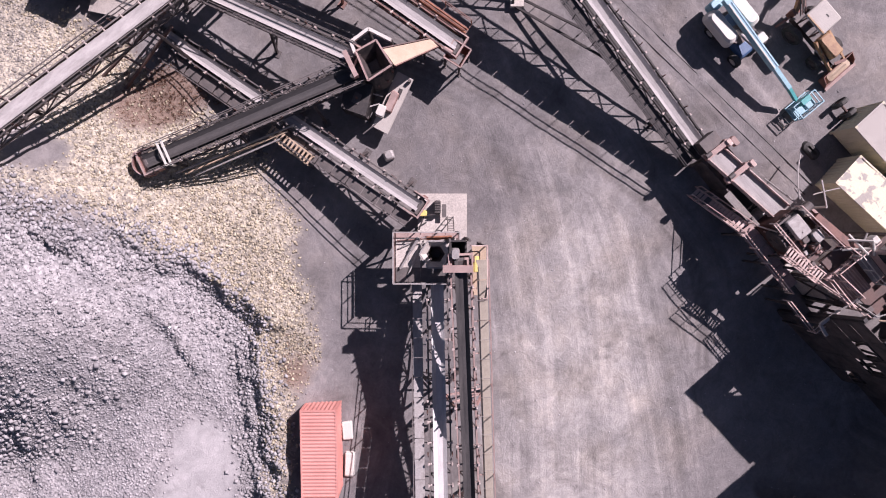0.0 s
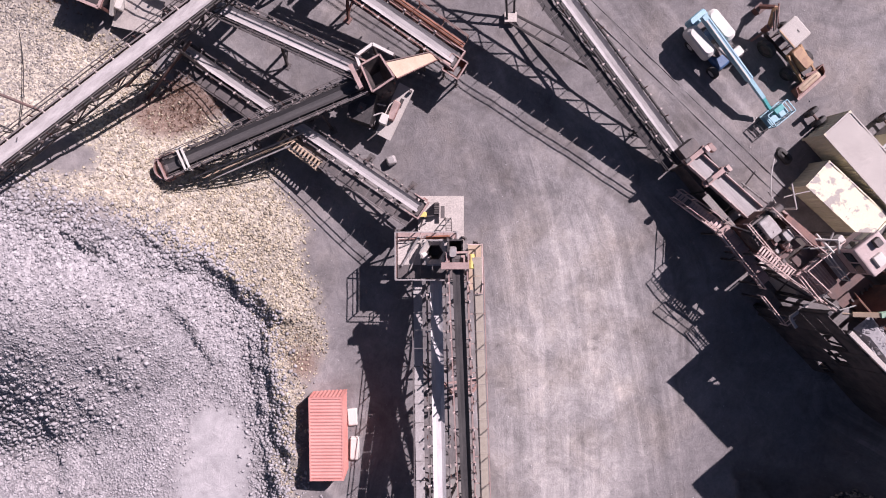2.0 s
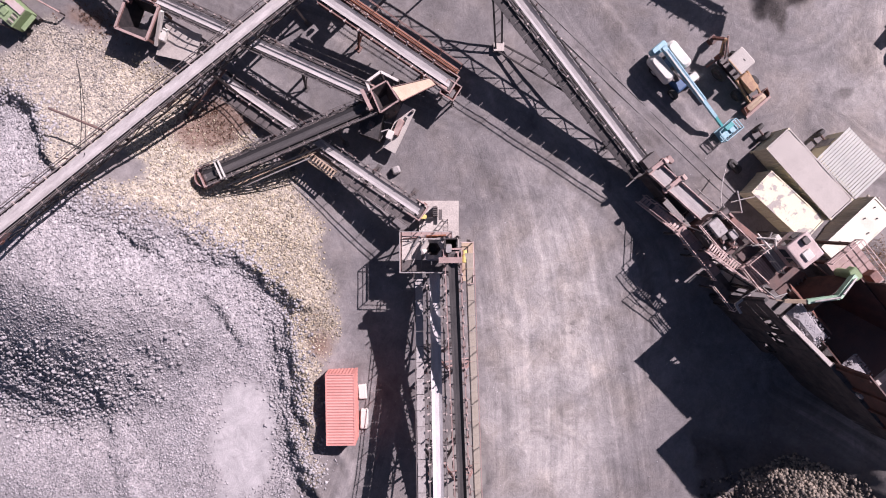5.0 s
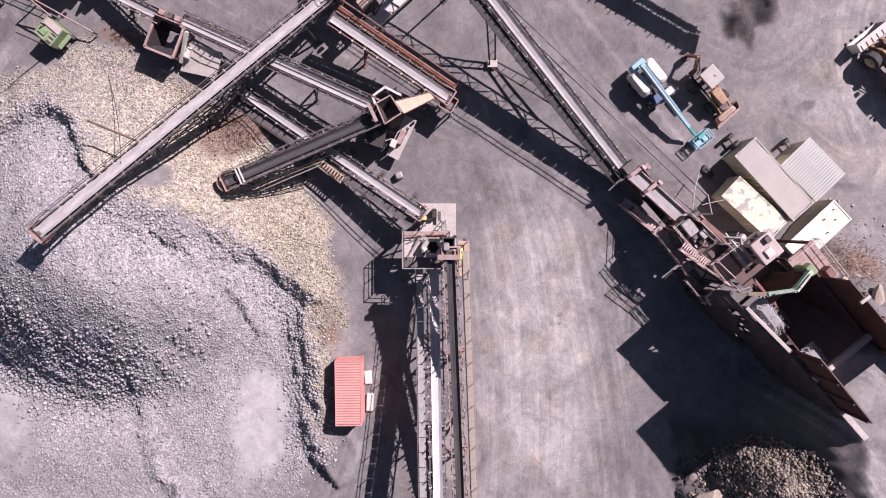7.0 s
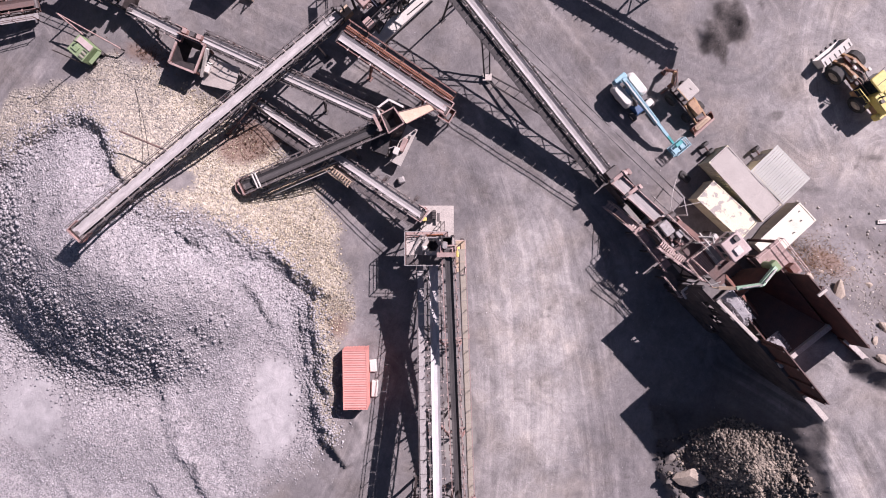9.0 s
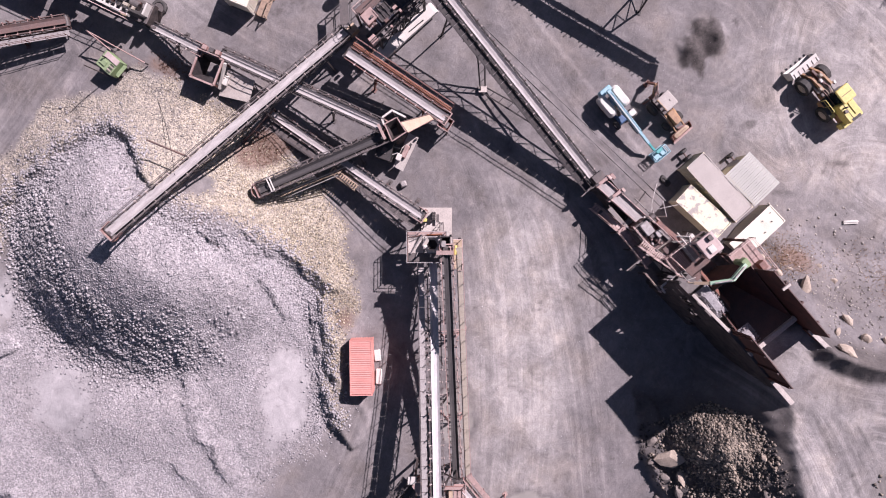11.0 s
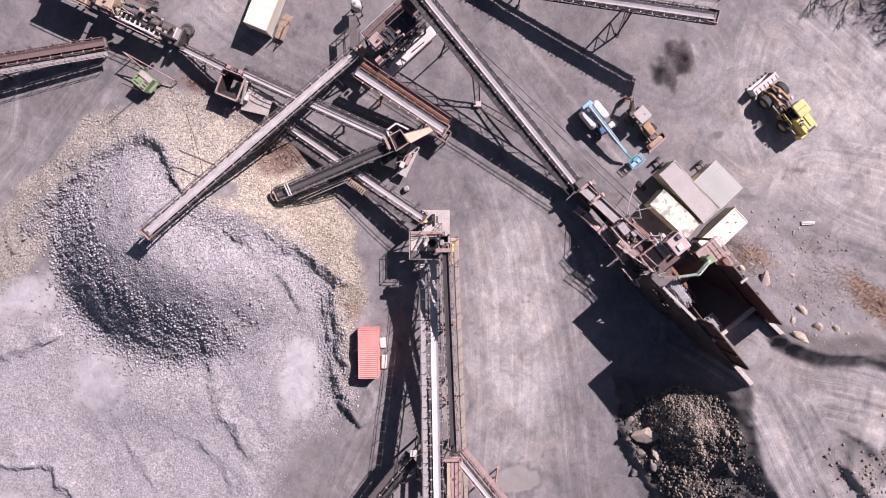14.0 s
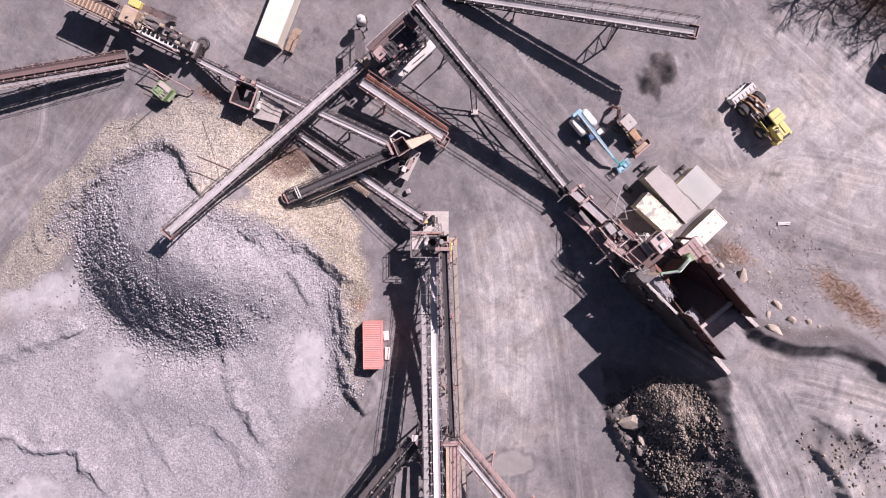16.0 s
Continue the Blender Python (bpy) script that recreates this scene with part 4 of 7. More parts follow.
# ---- transfer tower in the middle of the yard ----
def transfer_tower():
    single("concrete_pad", Geo().box((0.0, 0.0, 0.12), (3.4, 4.0, 0.34)), CONCRETE, "pale concrete slab under the transfer tower", "slab", pose(0.0, -0.05, 0))
    t = thing("transfer_tower", pose(0, 0, 0), "rusty steel transfer tower with railed deck and open hexagonal hopper", "tower")
    pts = [(-3.0, -3.8), (1.0, -3.8), (1.0, -0.75), (-3.0, -0.75)]
    columns(t, pts, 3.6, STEEL, 0.22)
    cross_braces(t, pts + pts[:1], 0.3, 3.4, STEEL, 0.1)
    rim(t, pts, 3.5, RUST_DARK, 0.2, 0.25, "deck_beam")
    # Deck tones carry the light: dark strip for shade, pale plates for sun.
    for i in range(5):
        x0 = -3.0 + 0.8 * i
        part("deck_plate", Geo().box((x0 + 0.4, -3.4, 3.66), (0.77, 0.9, 0.05)), STEEL, t)
        part("deck_plate", Geo().box((x0 + 0.4, -0.85, 3.66), (0.77, 0.4, 0.05)), RUST_PINK, t)
        if i < 2:
            part("deck_plate", Geo().box((x0 + 0.4, -2.0, 3.66), (0.77, 1.85, 0.05)), CONCRETE, t, "dusty deck plate coloured pale as if sunlit")
    railing(t, [(-3.1, -0.65, 3.68), (1.1, -0.65, 3.68), (1.1, -1.2, 3.68)], GALV)
    railing(t, [(-3.1, -0.65, 3.68), (-3.1, -3.9, 3.68), (0.4, -3.9, 3.68)], GALV)
    part("toe_board", Geo().box((-3.1, -2.28, 3.78), (0.03, 3.2, 0.2)), RUST_PINK, t)
    hexa = [(-0.42 + 1.02 * math.cos(radians(a)), -2.05 + 0.98 * math.sin(radians(a))) for a in range(0, 360, 60)]
    hexm = [(-0.42 + 0.66 * math.cos(radians(a)), -2.05 + 0.64 * math.sin(radians(a))) for a in range(0, 360, 60)]
    hexb = [(-0.42 + 0.42 * math.cos(radians(a)), -2.05 + 0.42 * math.sin(radians(a))) for a in range(0, 360, 60)]
    bin_box(t, hexa, 4.5, hexm, 4.0, CONCRETE, "liner_plate", label="dust-whitened hopper liner plate")
    bin_box(t, hexm, 4.0, hexb, 2.9, STEEL, label="dark steel hopper plate")
    rim(t, hexa, 4.5, GALV, 0.08, 0.12, "hopper_rim")
    part("chute", Geo().box((-0.4, -2.0, 2.3), (0.8, 0.8, 1.3)), STEEL, t)
    # square discharge box below the return belt's head
    sq = quad(0.95, -1.6, 0.95, 0.9)
    bin_box(t, sq, 6.2, quad(0.6, -1.9, 0.5, 0.5), 4.0, BLACK, "chute_side", label="black steel chute plate")
    rim(t, sq, 6.2, BLACK, 0.1, 0.16, "chute_rim")
    columns(t, [(0.45, -3.3), (1.6, -3.3), (0.45, -1.1), (1.6, -1.1)], 7.4, STEEL, 0.14, foot=False)
    part("head_frame", Geo().box((0.9, -2.7, 8.15), (1.75, 0.42, 0.3)), RUST_PINK, t)
    for x in (0.45, 1.4):
        part("pulley_bearing", Geo().box((x, -2.3, 7.9), (0.25, 0.5, 0.3)), RUST_PINK, t)
    part("pulley_guard", loft([rounded(0.5, 0.7, 0.15, 7.9, cx=0.75, cy=-1.85), rounded(0.4, 0.55, 0.12, 8.4, cx=0.75, cy=-1.85)]), GALV, t)
    part("drive_motor", Geo().tube((1.95, -2.9, 7.5), (1.95, -2.0, 7.5), 0.2, 12).box((1.95, -2.5, 7.35), (0.3, 0.9, 0.2)), YELLOW, t, "yellow drive motor")
    # side platform along the head
    grating(t, 1.75, 2.65, -4.4, -1.4, 6.4, TAN_STEEL)
    railing(t, [(1.7, -1.4, 6.4), (2.65, -1.4, 6.4), (2.65, -4.5, 6.4), (2.2, -4.5, 6.4)], RUST_PINK)
    columns(t, [(2.6, -4.3), (2.6, -1.5)], 6.4, STEEL, 0.12)
    part("knee_brace", Geo().beam((1.0, -3.8, 3.6), (2.6, -4.3, 6.3), 0.1), STEEL, t)
    # pipes and hydraulic lines across the deck
    for i, (a, b) in enumerate((((-2.9, -1.2, 3.8), (0.3, -1.0, 3.85)), ((-2.8, -1.7, 3.8), (-0.9, -0.9, 3.8)), ((-2.2, -3.4, 3.8), (-1.2, -1.2, 3.9)))):
        part("pipe", Geo().tube(a, b, 0.05, 6), RUST if i == 0 else GALV, t)
    part("gearbox", soft_box(0.6, 0.4, 0.4, c=(-1.3, 0.55, 2.6)), YELLOW, t, "yellow gearbox at the belt head")
    part("motor", soft_box(0.42, 0.95, 0.7, 0.1, c=(-0.32, 1.0, 0.3)), BLACK, t, "black motor on the slab")
    part("motor_plate", Geo().box((0.12, 0.75, 0.8), (0.3, 0.9, 0.06)), STEEL, t)
    for i in range(5):
        part("cooling_fin", Geo().box((-0.32, 0.66 + i * 0.17, 1.02), (0.4, 0.06, 0.1)), STEEL, t)
    part("hose", Geo().tube((-0.5, 0.5, 1.0), (-1.2, 0.4, 2.5), 0.05, 6).tube((-1.2, 0.4, 2.5), (-1.5, -0.5, 3.7), 0.05, 6), BLACK, t)
    part("hydraulic_ram", Geo().tube((-2.7, -3.0, 3.85), (-1.5, -1.0, 4.0), 0.07, 8).tube((-2.0, -1.8, 3.95), (-1.5, -1.0, 4.05), 0.11, 8), GALV, t)
    part("red_pipe", Geo().tube((-1.0, -1.05, 4.1), (0.6, -0.98, 4.15), 0.12, 8), RUST_ORANGE, t, "orange rusty pipe")
    part("gearbox_mount", Geo().box((-1.3, 0.55, 1.45), (0.5, 0.35, 2.3)), STEEL, t)
    part("ladder", Geo().beam((0.35, 0.35, 0.3), (0.35, -0.6, 3.6), 0.05).beam((0.75, 0.35, 0.3), (0.75, -0.6, 3.6), 0.05), STEEL, t)
    for i in range(9):
        k = i / 9 + 0.05
        part("rung", Geo().beam((0.35, 0.35 - 0.95 * k, 0.3 + 3.3 * k), (0.75, 0.35 - 0.95 * k, 0.3 + 3.3 * k), 0.035), STEEL, t)


transfer_tower()


# ---- cone crusher with its hopper and trailer ----
def cone_crusher():
    t = thing("cone_crusher", pose(-4.2, 9.0, 0, 0, 0, 66), "cone crusher on a pale trailer with a pinkish feed hopper", "crusher")
    inv = (pose(-4.2, 9.0, 0, 0, 0, 66)).inverted()
    L = lambda x, y: tuple((inv @ Vector((x, y, 0)))[:2])
    rimpts = [L(*p) for p in ((-5.36, 10.54), (-4.6, 8.75), (-3.12, 9.72), (-4.1, 11.24))]
    low = [L(*p) for p in ((-4.85, 10.1), (-4.5, 9.4), (-3.9, 9.8), (-4.2, 10.5))]
    bin_box(t, rimpts, 4.6, low, 3.2, STEEL, label="dark steel hopper plate")
    rim(t, rimpts, 4.6, RUST_PINK, 0.12, 0.18, "hopper_rim")
    c = L(-4.35, 9.9)
    part("crusher_body", Geo().tube((*c, 1.5), (*c, 2.6), 1.15, 18, 1.0).tube((*c, 2.6), (*c, 3.3), 1.0, 18, 0.75), STEEL, t)
    for k in range(10):
        a = 2 * math.pi * k / 10
        part("clamp_bolt", Geo().tube((c[0] + 1.1 * math.cos(a), c[1] + 1.1 * math.sin(a), 2.35), (c[0] + 1.1 * math.cos(a), c[1] + 1.1 * math.sin(a), 2.7), 0.07, 6), RUST, t)
    b = [L(*p) for p in ((-6.6, 7.4), (-5.0, 6.85), (-4.5, 8.9), (-6.3, 9.0))]
    part("engine_house", Geo().prism(b, 0.5, 2.8), BLACK, t, "black sheet-metal engine house")
    mid = L(-5.55, 8.0)
    part("exhaust", Geo().tube((*mid, 2.8), (*mid, 3.3), 0.08, 8), RUST, t)
    part("hatch", Geo().box((*mid, 2.83), (0.7, 0.5, 0.05)), STEEL, t)
    # pale trailer deck
    d = [L(*p) for p in ((-4.74, 6.45), (-3.69, 5.9), (-1.95, 9.55), (-3.0, 10.1))]
    part("trailer_deck", Geo().prism(d, 0.95, 1.2), BEIGE, t, "pale dusty trailer deck")
    x = L(-3.35, 8.0)
    part("fuel_tank", soft_box(1.5, 0.55, 0.5, c=(x[0], x[1] + 0.05, 1.2)), RUST_PINK, t)
    x = L(-4.1, 7.4)
    part("control_cabinet", soft_box(0.8, 0.6, 0.6, c=(x[0], x[1], 1.2)), WHITE, t, "white control cabinet")
    part("slot", Geo().box((L(-2.9, 8.6)[0], L(-2.9, 8.6)[1], 1.22), (0.7, 0.25, 0.03)), BLACK, t)
    for p in ((-4.2, 6.8), (-3.3, 8.6)):
        x = L(*p)
        wheel(t, (x[0], x[1], 0.5), 0.5, 0.3, GALV)
    for p in ((-6.4, 7.6), (-5.0, 7.0), (-2.2, 9.4), (-5.2, 10.4), (-3.3, 10.6)):
        part("trailer_leg", Geo().beam((*L(*p), 0), (*L(*p), 1.6), 0.18), STEEL, t)
    # bracket and side frames at the belt tail
    e = [L(*p) for p in ((-6.15, 10.4), (-5.9, 10.55), (-5.15, 9.0), (-5.4, 8.85))]
    part("tail_bracket", Geo().prism(e, 4.5, 5.1), RUST_PINK, t)
    for p, q in (((-5.7, 11.2), (-4.6, 12.0)), ((-4.6, 12.0), (-3.2, 11.3)), ((-5.7, 11.2), (-5.4, 10.4))):
        part("upper_frame", Geo().beam((*L(*p), 4.3), (*L(*q), 4.3), 0.2, 0.3), WHITE, t)
    part("frame_post", Geo().beam((*L(-4.6, 12.0), 0), (*L(-4.6, 12.0), 4.3), 0.16), STEEL, t)
    part("frame_post", Geo().beam((*L(-3.2, 11.3), 0), (*L(-3.2, 11.3), 4.3), 0.16), STEEL, t)
    # tapering chute from the rust-red conveyor
    a0, a1, b0, b1 = L(-3.75, 10.75), L(-2.95, 9.65), L(-0.3, 11.3), L(-0.78, 11.85)
    part("feed_chute", Geo().sheet((*a1, 4.45), (*b0, 2.7), (*b1, 2.7), (*a0, 4.45), 0.07), TAN_STEEL, t, "tan worn-steel tapering chute")
    part("chute_edge", Geo().beam((*a1, 4.5), (*b0, 2.75), 0.07, 0.22), RUST, t)
    part("chute_edge", Geo().beam((*a0, 4.5), (*b1, 2.75), 0.07, 0.22), RUST_DARK, t)
    part("chute_prop", Geo().beam((*L(-1.2, 11.2), 0), (*L(-1.2, 11.2), 3.0), 0.12), STEEL, t)
    # pipes
    for p, q in (((-4.9, 7.6), (-4.2, 7.9)), ((-5.2, 8.6), (-4.0, 8.4)), ((-4.4, 6.5), (-5.3, 5.9))):
        part("hose", Geo().tube((*L(*p), 1.9), (*L(*q), 1.4), 0.05, 6), GALV, t)


cone_crusher()


def head_box():
    """Open steel box at the end of the rust-red conveyor."""
    t = thing("discharge_box", pose(0.98, 10.95, 0, 0, 0, -32), "open rusty discharge box at a conveyor's head", "chute")
    q = quad(0, 0, 1.3, 1.35)
    bin_box(t, q, 2.5, quad(0, 0, 0.9, 0.9), 1.5, RUST)
    rim(t, q, 2.5, RUST_PINK, 0.08, 0.14)
    columns(t, [(-0.55, -0.6), (0.55, -0.6), (0.55, 0.6), (-0.55, 0.6)], 2.2, STEEL, 0.12)
    part("drive_motor", Geo().tube((-0.9, -0.2, 2.6), (-0.3, -0.2, 2.6), 0.18, 10), RUST_PINK, t)


head_box()
single("pump_block", soft_box(0.75, 0.7, 0.65, 0.15, top=0.7), GALV, "small dusty pump block on the ground by the crusher", "pump", pose(-3.68, 4.57, 0, 0, 0, 20))


# ---- red container and what lies beside it ----
container("shipping_container", "closed faded-red corrugated shipping container beside the stockpile", pose(-8.24, -15.55, 0, 0, 0, -89.5), 6.06, 2.44, 2.6, RED, roof_ribs=0.24)
for (x, y, lx, ly, r, c, lab) in ((-6.65, -14.6, 0.75, 1.35, 4, WHITE, "white plastic sheet folded beside the red container"), (-6.5, -17.0, 0.7, 1.8, -2, WHITE, "white pallet load standing beside the red container"),
                                   (-8.2, -11.75, 1.7, 0.35, 0, CONCRETE, "pale plank lying at the end of the red container"), (-9.0, -18.95, 0.6, 0.3, 0, CONCRETE, "pale block lying at the container's door")):
    single("ground_clutter", soft_box(lx, ly, 0.45 if lx < 1 else 0.12, 0.1, top=0.85), c, lab, "debris", pose(x, y, 0, 0, 0, r))


# ---- store of white and cream boxes ----
container("cream_container", "cream container with patches of peeling roof paint beside the jaw crusher", pose(28.84, 1.44, 0, 0, 0, -42.1), 6.06, 2.44, 2.6, CREAM, PEELING, 3.0, "shipping container", "boxes behind the crusher")
container("white_container", "white container with small dark spots on its roof", pose(34.65, -0.75, 0, 0, 0, 43.7), 6.06, 2.44, 2.6, TRAILER, TRAILER, 3.0, "shipping container", "boxes behind the crusher")
container("site_office", "long beige site trailer with a flat dusty roof", pose(30.4, 4.05, 0, 0, 0, -47.2), 8.0, 2.5, 2.9, CREAM, BEIGE, 4.0, "site trailer", "boxes behind the crusher", doors=False, floor=0.4)


def corrugated_shed():
    t = thing("corrugated_shed", pose(33.86, 4.92, 0, 0, 0, -45), "small shed with a white corrugated metal roof", "shed", "boxes behind the crusher")
    for s in (-1, 1):
        part("wall", Geo().box((0, s * 1.6, 1.4), (4.3, 0.1, 2.8)), CREAM, t)
        part("wall", Geo().box((s * 2.15, 0, 1.4), (0.1, 3.1, 2.8)), CREAM, t)
    n = 18
    w = 4.7 / n
    me = Geo().sheet((0, -1.8, 2.82), (w * 0.55, -1.8, 2.82), (w * 0.55, 1.8, 2.95), (0, 1.8, 2.95), 0.05).sheet((w * 0.55, -1.8, 2.75), (w, -1.8, 2.75), (w, 1.8, 2.88), (w * 0.55, 1.8, 2.88), 0.03).mesh("roof_sheet")
    for i in range(n):
        part("roof_sheet", me, GREY_SHEET, t, at=Matrix.Translation((-2.35 + i * w, 0, 0)))
    part("door", Geo().box((-2.22, 0.4, 1.05), (0.06, 0.9, 2.05)), GALV, t)


corrugated_shed()
spots = thing("roof_vent_set", pose(34.65, -0.75, 2.6, 0, 0, 43.7), "row of small dark vents on the white container's roof", "vent")
for i, (x, y) in enumerate(((-1.6, 0.5), (-0.6, -0.3), (0.6, -0.6), (1.2, 0.5), (1.9, -0.2), (2.4, 0.6))):
    part("vent", Geo().tube((x, y, -0.02), (x, y, 0.1), 0.055, 8), BLACK, spots)


def axle(m, r, label):
    t = thing("spare_axle", m, label, "wheel")
    for y in (-0.45, 0.45):
        wheel(t, (0, y, r), r, 0.32, RUST_DARK)
    part("axle", Geo().tube((0, -0.5, r), (0, 0.5, r), 0.09, 8), RUST_DARK, t)


axle(pose(32.75, 7.35, 0, 0, 0, 40), 0.48, "pair of dirty wheels on an axle by the shed")
axle(pose(27.45, 7.75, 0, 0, 0, 40), 0.55, "pair of large dirty wheels beside the site trailer")
single("rubber_block", soft_box(1.5, 0.8, 0.5, 0.3, top=0.6), RUBBER, "dark block of scrap rubber by the trailers", "scrap", pose(25.4, 4.9, 0, 0, 0, -45))
single("loose_plank", Geo().box((0, 0, 0.1), (1.6, 0.4, 0.2)).box((0.1, 0.05, 0.24), (1.5, 0.12, 0.08)), WHITE, "white plank lying on the open yard", "plank", pose(46.23, 0.32, ground_z(46.2, 0.3) - 0.02, 0, 0, 3))


# ---- jaw crusher line: x runs from the conveyor's tail to the truck ramp, y to the boxes ----
LINE = pose(17.4, 4.7, 0, 0, 0, -50.96)


def pan_feeder():
    t = thing("pan_feeder", LINE, "inclined pan feeder with a pale dusty bed and rusty frames", "feeder")
    part("pan", Geo().sheet((0.0, -0.45, 2.6), (5.9, 0.3, 3.4), (5.9, 1.45, 3.4), (0.0, 0.7, 2.6), 0.08), BELT_PALE, t, "pale dusty feeder bed")
    for y in (-0.5, 0.74):
        part("side_plate", Geo().sheet((0.0, y, 2.4), (5.9, y + 0.75, 3.2), (5.9, y + 0.75, 3.75), (0.0, y, 2.95), 0.06), RAIL_PALE, t)
    for i in range(6):
        part("pan_rib", Geo().beam((0.6 + i, -0.36 + 0.13 * i, 2.72 + 0.135 * i), (0.6 + i, 0.74 + 0.13 * i, 2.72 + 0.135 * i), 0.05, 0.04), STEEL, t)
    for x in (0.25, 2.2):
        part("cross_frame", Geo().box((x, 0.15 + 0.12 * x, 3.15 + x * 0.13), (0.34, 1.7, 0.22)), RUST_PINK, t)
        part("spring_box", soft_box(0.5, 0.3, 0.4, 0.06, c=(x + 0.1, 1.05 + 0.12 * x, 3.0 + x * 0.13)), RAIL_PALE, t)
        part("vibrator", Geo().tube((x - 0.1, -0.7 + 0.12 * x, 3.3 + x * 0.13), (x - 0.1, -0.3 + 0.12 * x, 3.3 + x * 0.13), 0.16, 10), STEEL, t)
        for y in (-0.55, 1.0):
            part("motor_mount", soft_box(0.5, 0.25, 0.3, c=(x, y, 2.9 + x * 0.13)), RUST_PINK, t)
    for x in (0.5, 2.8, 5.2):
        for y in (-0.7, 1.3):
            part("feeder_leg", Geo().beam((x, y, 0), (x, y, 2.5 + 0.14 * x), 0.18), STEEL, t)
        part("leg_brace", Geo().beam((x, -0.7, 0.3), (x, 1.3, 2.3), 0.1).beam((x, 1.3, 0.3), (x, -0.7, 2.3), 0.1), STEEL, t)
    part("tail_chute", Geo().box((-0.35, 0.3, 2.4), (0.9, 1.3, 1.2)), STEEL, t)
    part("splash_sheet", Geo().sheet((3.0, -1.1, 2.7), (5.7, -0.95, 2.9), (5.9, -0.55, 3.1), (2.9, -0.65, 2.9), 0.04), CONCRETE, t, "dust-whitened sheet beside the feeder")
    part("drive_guard", soft_box(0.7, 0.4, 0.4, c=(0.5, 1.4, 3.0)), RUST_PINK, t)
    # Sheets added below the pan to block light and make its shadow solid.
    for y in (-0.62, 1.22):
        part("side_skirt", Geo().sheet((0.4, y, 0.3), (5.6, y, 0.3), (5.6, y, 3.0), (0.4, y, 2.4), 0.04), STEEL, t, "dark side skirt added to close the feeder's cast shadow")


def jaw_crusher():
    t = thing("jaw_crusher", LINE, "rusty jaw crusher with flywheels, walkways and railed service deck", "crusher")
    part("crusher_body", Geo().prism([(5.8, -0.6), (9.2, -0.5), (9.2, 1.4), (5.8, 0.9)], 2.2, 4.9), RUST_DARK, t)
    part("crusher_mouth", Geo().box((8.2, 0.4, 4.93), (1.3, 1.2, 0.1)), BLACK, t)
    for y in (-0.75, 1.55):
        part("flywheel", Geo().tube((7.0, y - 0.12, 4.2), (7.0, y + 0.12, 4.2), 0.85, 20).tube((7.0, y - 0.2, 4.2), (7.0, y + 0.2, 4.2), 0.25, 12), STEEL, t)
    part("pitman_cover", soft_box(1.5, 1.0, 0.7, c=(6.7, 0.3, 4.9)), GALV, t)
    part("hydraulic_pack", soft_box(0.8, 0.6, 0.6, c=(7.9, 0.9, 4.95)), GALV, t)
    part("long_beam", Geo().beam((6.8, 1.5, 5.4), (10.2, 2.2, 5.4), 0.45, 0.5), RUST, t)
    for x in (6.0, 9.0):
        for y in (-0.5, 1.3):
            part("column", Geo().beam((x, y, 0), (x, y, 2.3), 0.4), STEEL, t)
    for i in range(6):
        part("motor_fin", Geo().box((5.9 + i * 0.22, -0.1, 5.15), (0.12, 1.3, 0.3)), BLACK if i % 2 else STEEL, t)
    # walkways on the shaded side
    grating(t, 5.4, 10.4, -1.9, -0.95, 3.0, RUST_PINK)
    railing(t, [(5.4, -1.95, 3.0), (10.4, -1.95, 3.0)], RUST_PINK, sink=0.1)
    # Unseen blocks, added so that the crusher casts one solid shadow.
    part("base_block", Geo().box((7.6, 0.4, 1.1), (4.6, 2.6, 2.2)), CONCRETE, t, "concrete base block added to fill the crusher's cast shadow")
    part("base_block", Geo().box((11.6, 1.6, 1.6), (2.6, 3.6, 3.2)), CONCRETE, t, "concrete base block added to fill the crusher's cast shadow")
    railing(t, [(5.6, -0.75, 4.95), (9.3, -0.65, 4.95)], RUST_PINK, 0.9, 1.0)
    railing(t, [(5.7, 1.1, 4.95), (9.3, 1.6, 4.95)], RUST_PINK, 0.9, 1.0)
    for i in range(14):
        x, y = 5.8 + 0.26 * i, 0.3 + 0.55 * math.sin(i * 2.3)
        part("fitting", soft_box(0.2 + 0.12 * (i % 3), 0.22, 0.25 + 0.1 * (i % 2), 0.05, c=(x, y, 4.9)), (RUST_PINK, STEEL, GALV, RUST)[i % 4], t)
    for i in range(7):
        part("pipe", Geo().tube((5.6 + i * 0.6, -0.9 + 0.1 * (i % 2), 3.3 + 0.2 * (i % 3)), (6.3 + i * 0.62, -0.7, 5.0), 0.05, 6), (GALV, RUST_PINK, BLACK)[i % 3], t)
    stair(t, (3.0, -1.6, 0.9), (5.5, -1.45, 3.0), 0.8, RUST_PINK)
    stair(t, (1.9, -1.7, 0.05), (3.0, -1.6, 0.9), 0.8, RUST_PINK)
    for x in (5.6, 8.0, 10.2):
        part("walkway_post", Geo().beam((x, -1.9, 0), (x, -1.9, 3.0), 0.12), STEEL, t)
        part("walkway_brace", Geo().beam((x, -1.9, 1.4), (x, -0.6, 2.9), 0.08), STEEL, t)
    me = Geo().box((0, 0, 0), (0.13, 0.85, 0.05), Matrix.Rotation(radians(14), 4, 'Z')).mesh("tread")
    for i in range(13):
        part("tread", me, RAIL_PALE, t, at=Matrix.Translation((7.7 + 0.22 * i, -1.05 + 0.055 * i, 5.0)))
    for y in (-1.48, -0.62):
        part("stringer", Geo().beam((7.6, y, 4.98), (10.4, y + 0.7, 4.98), 0.07, 0.16), RAIL_PALE, t)
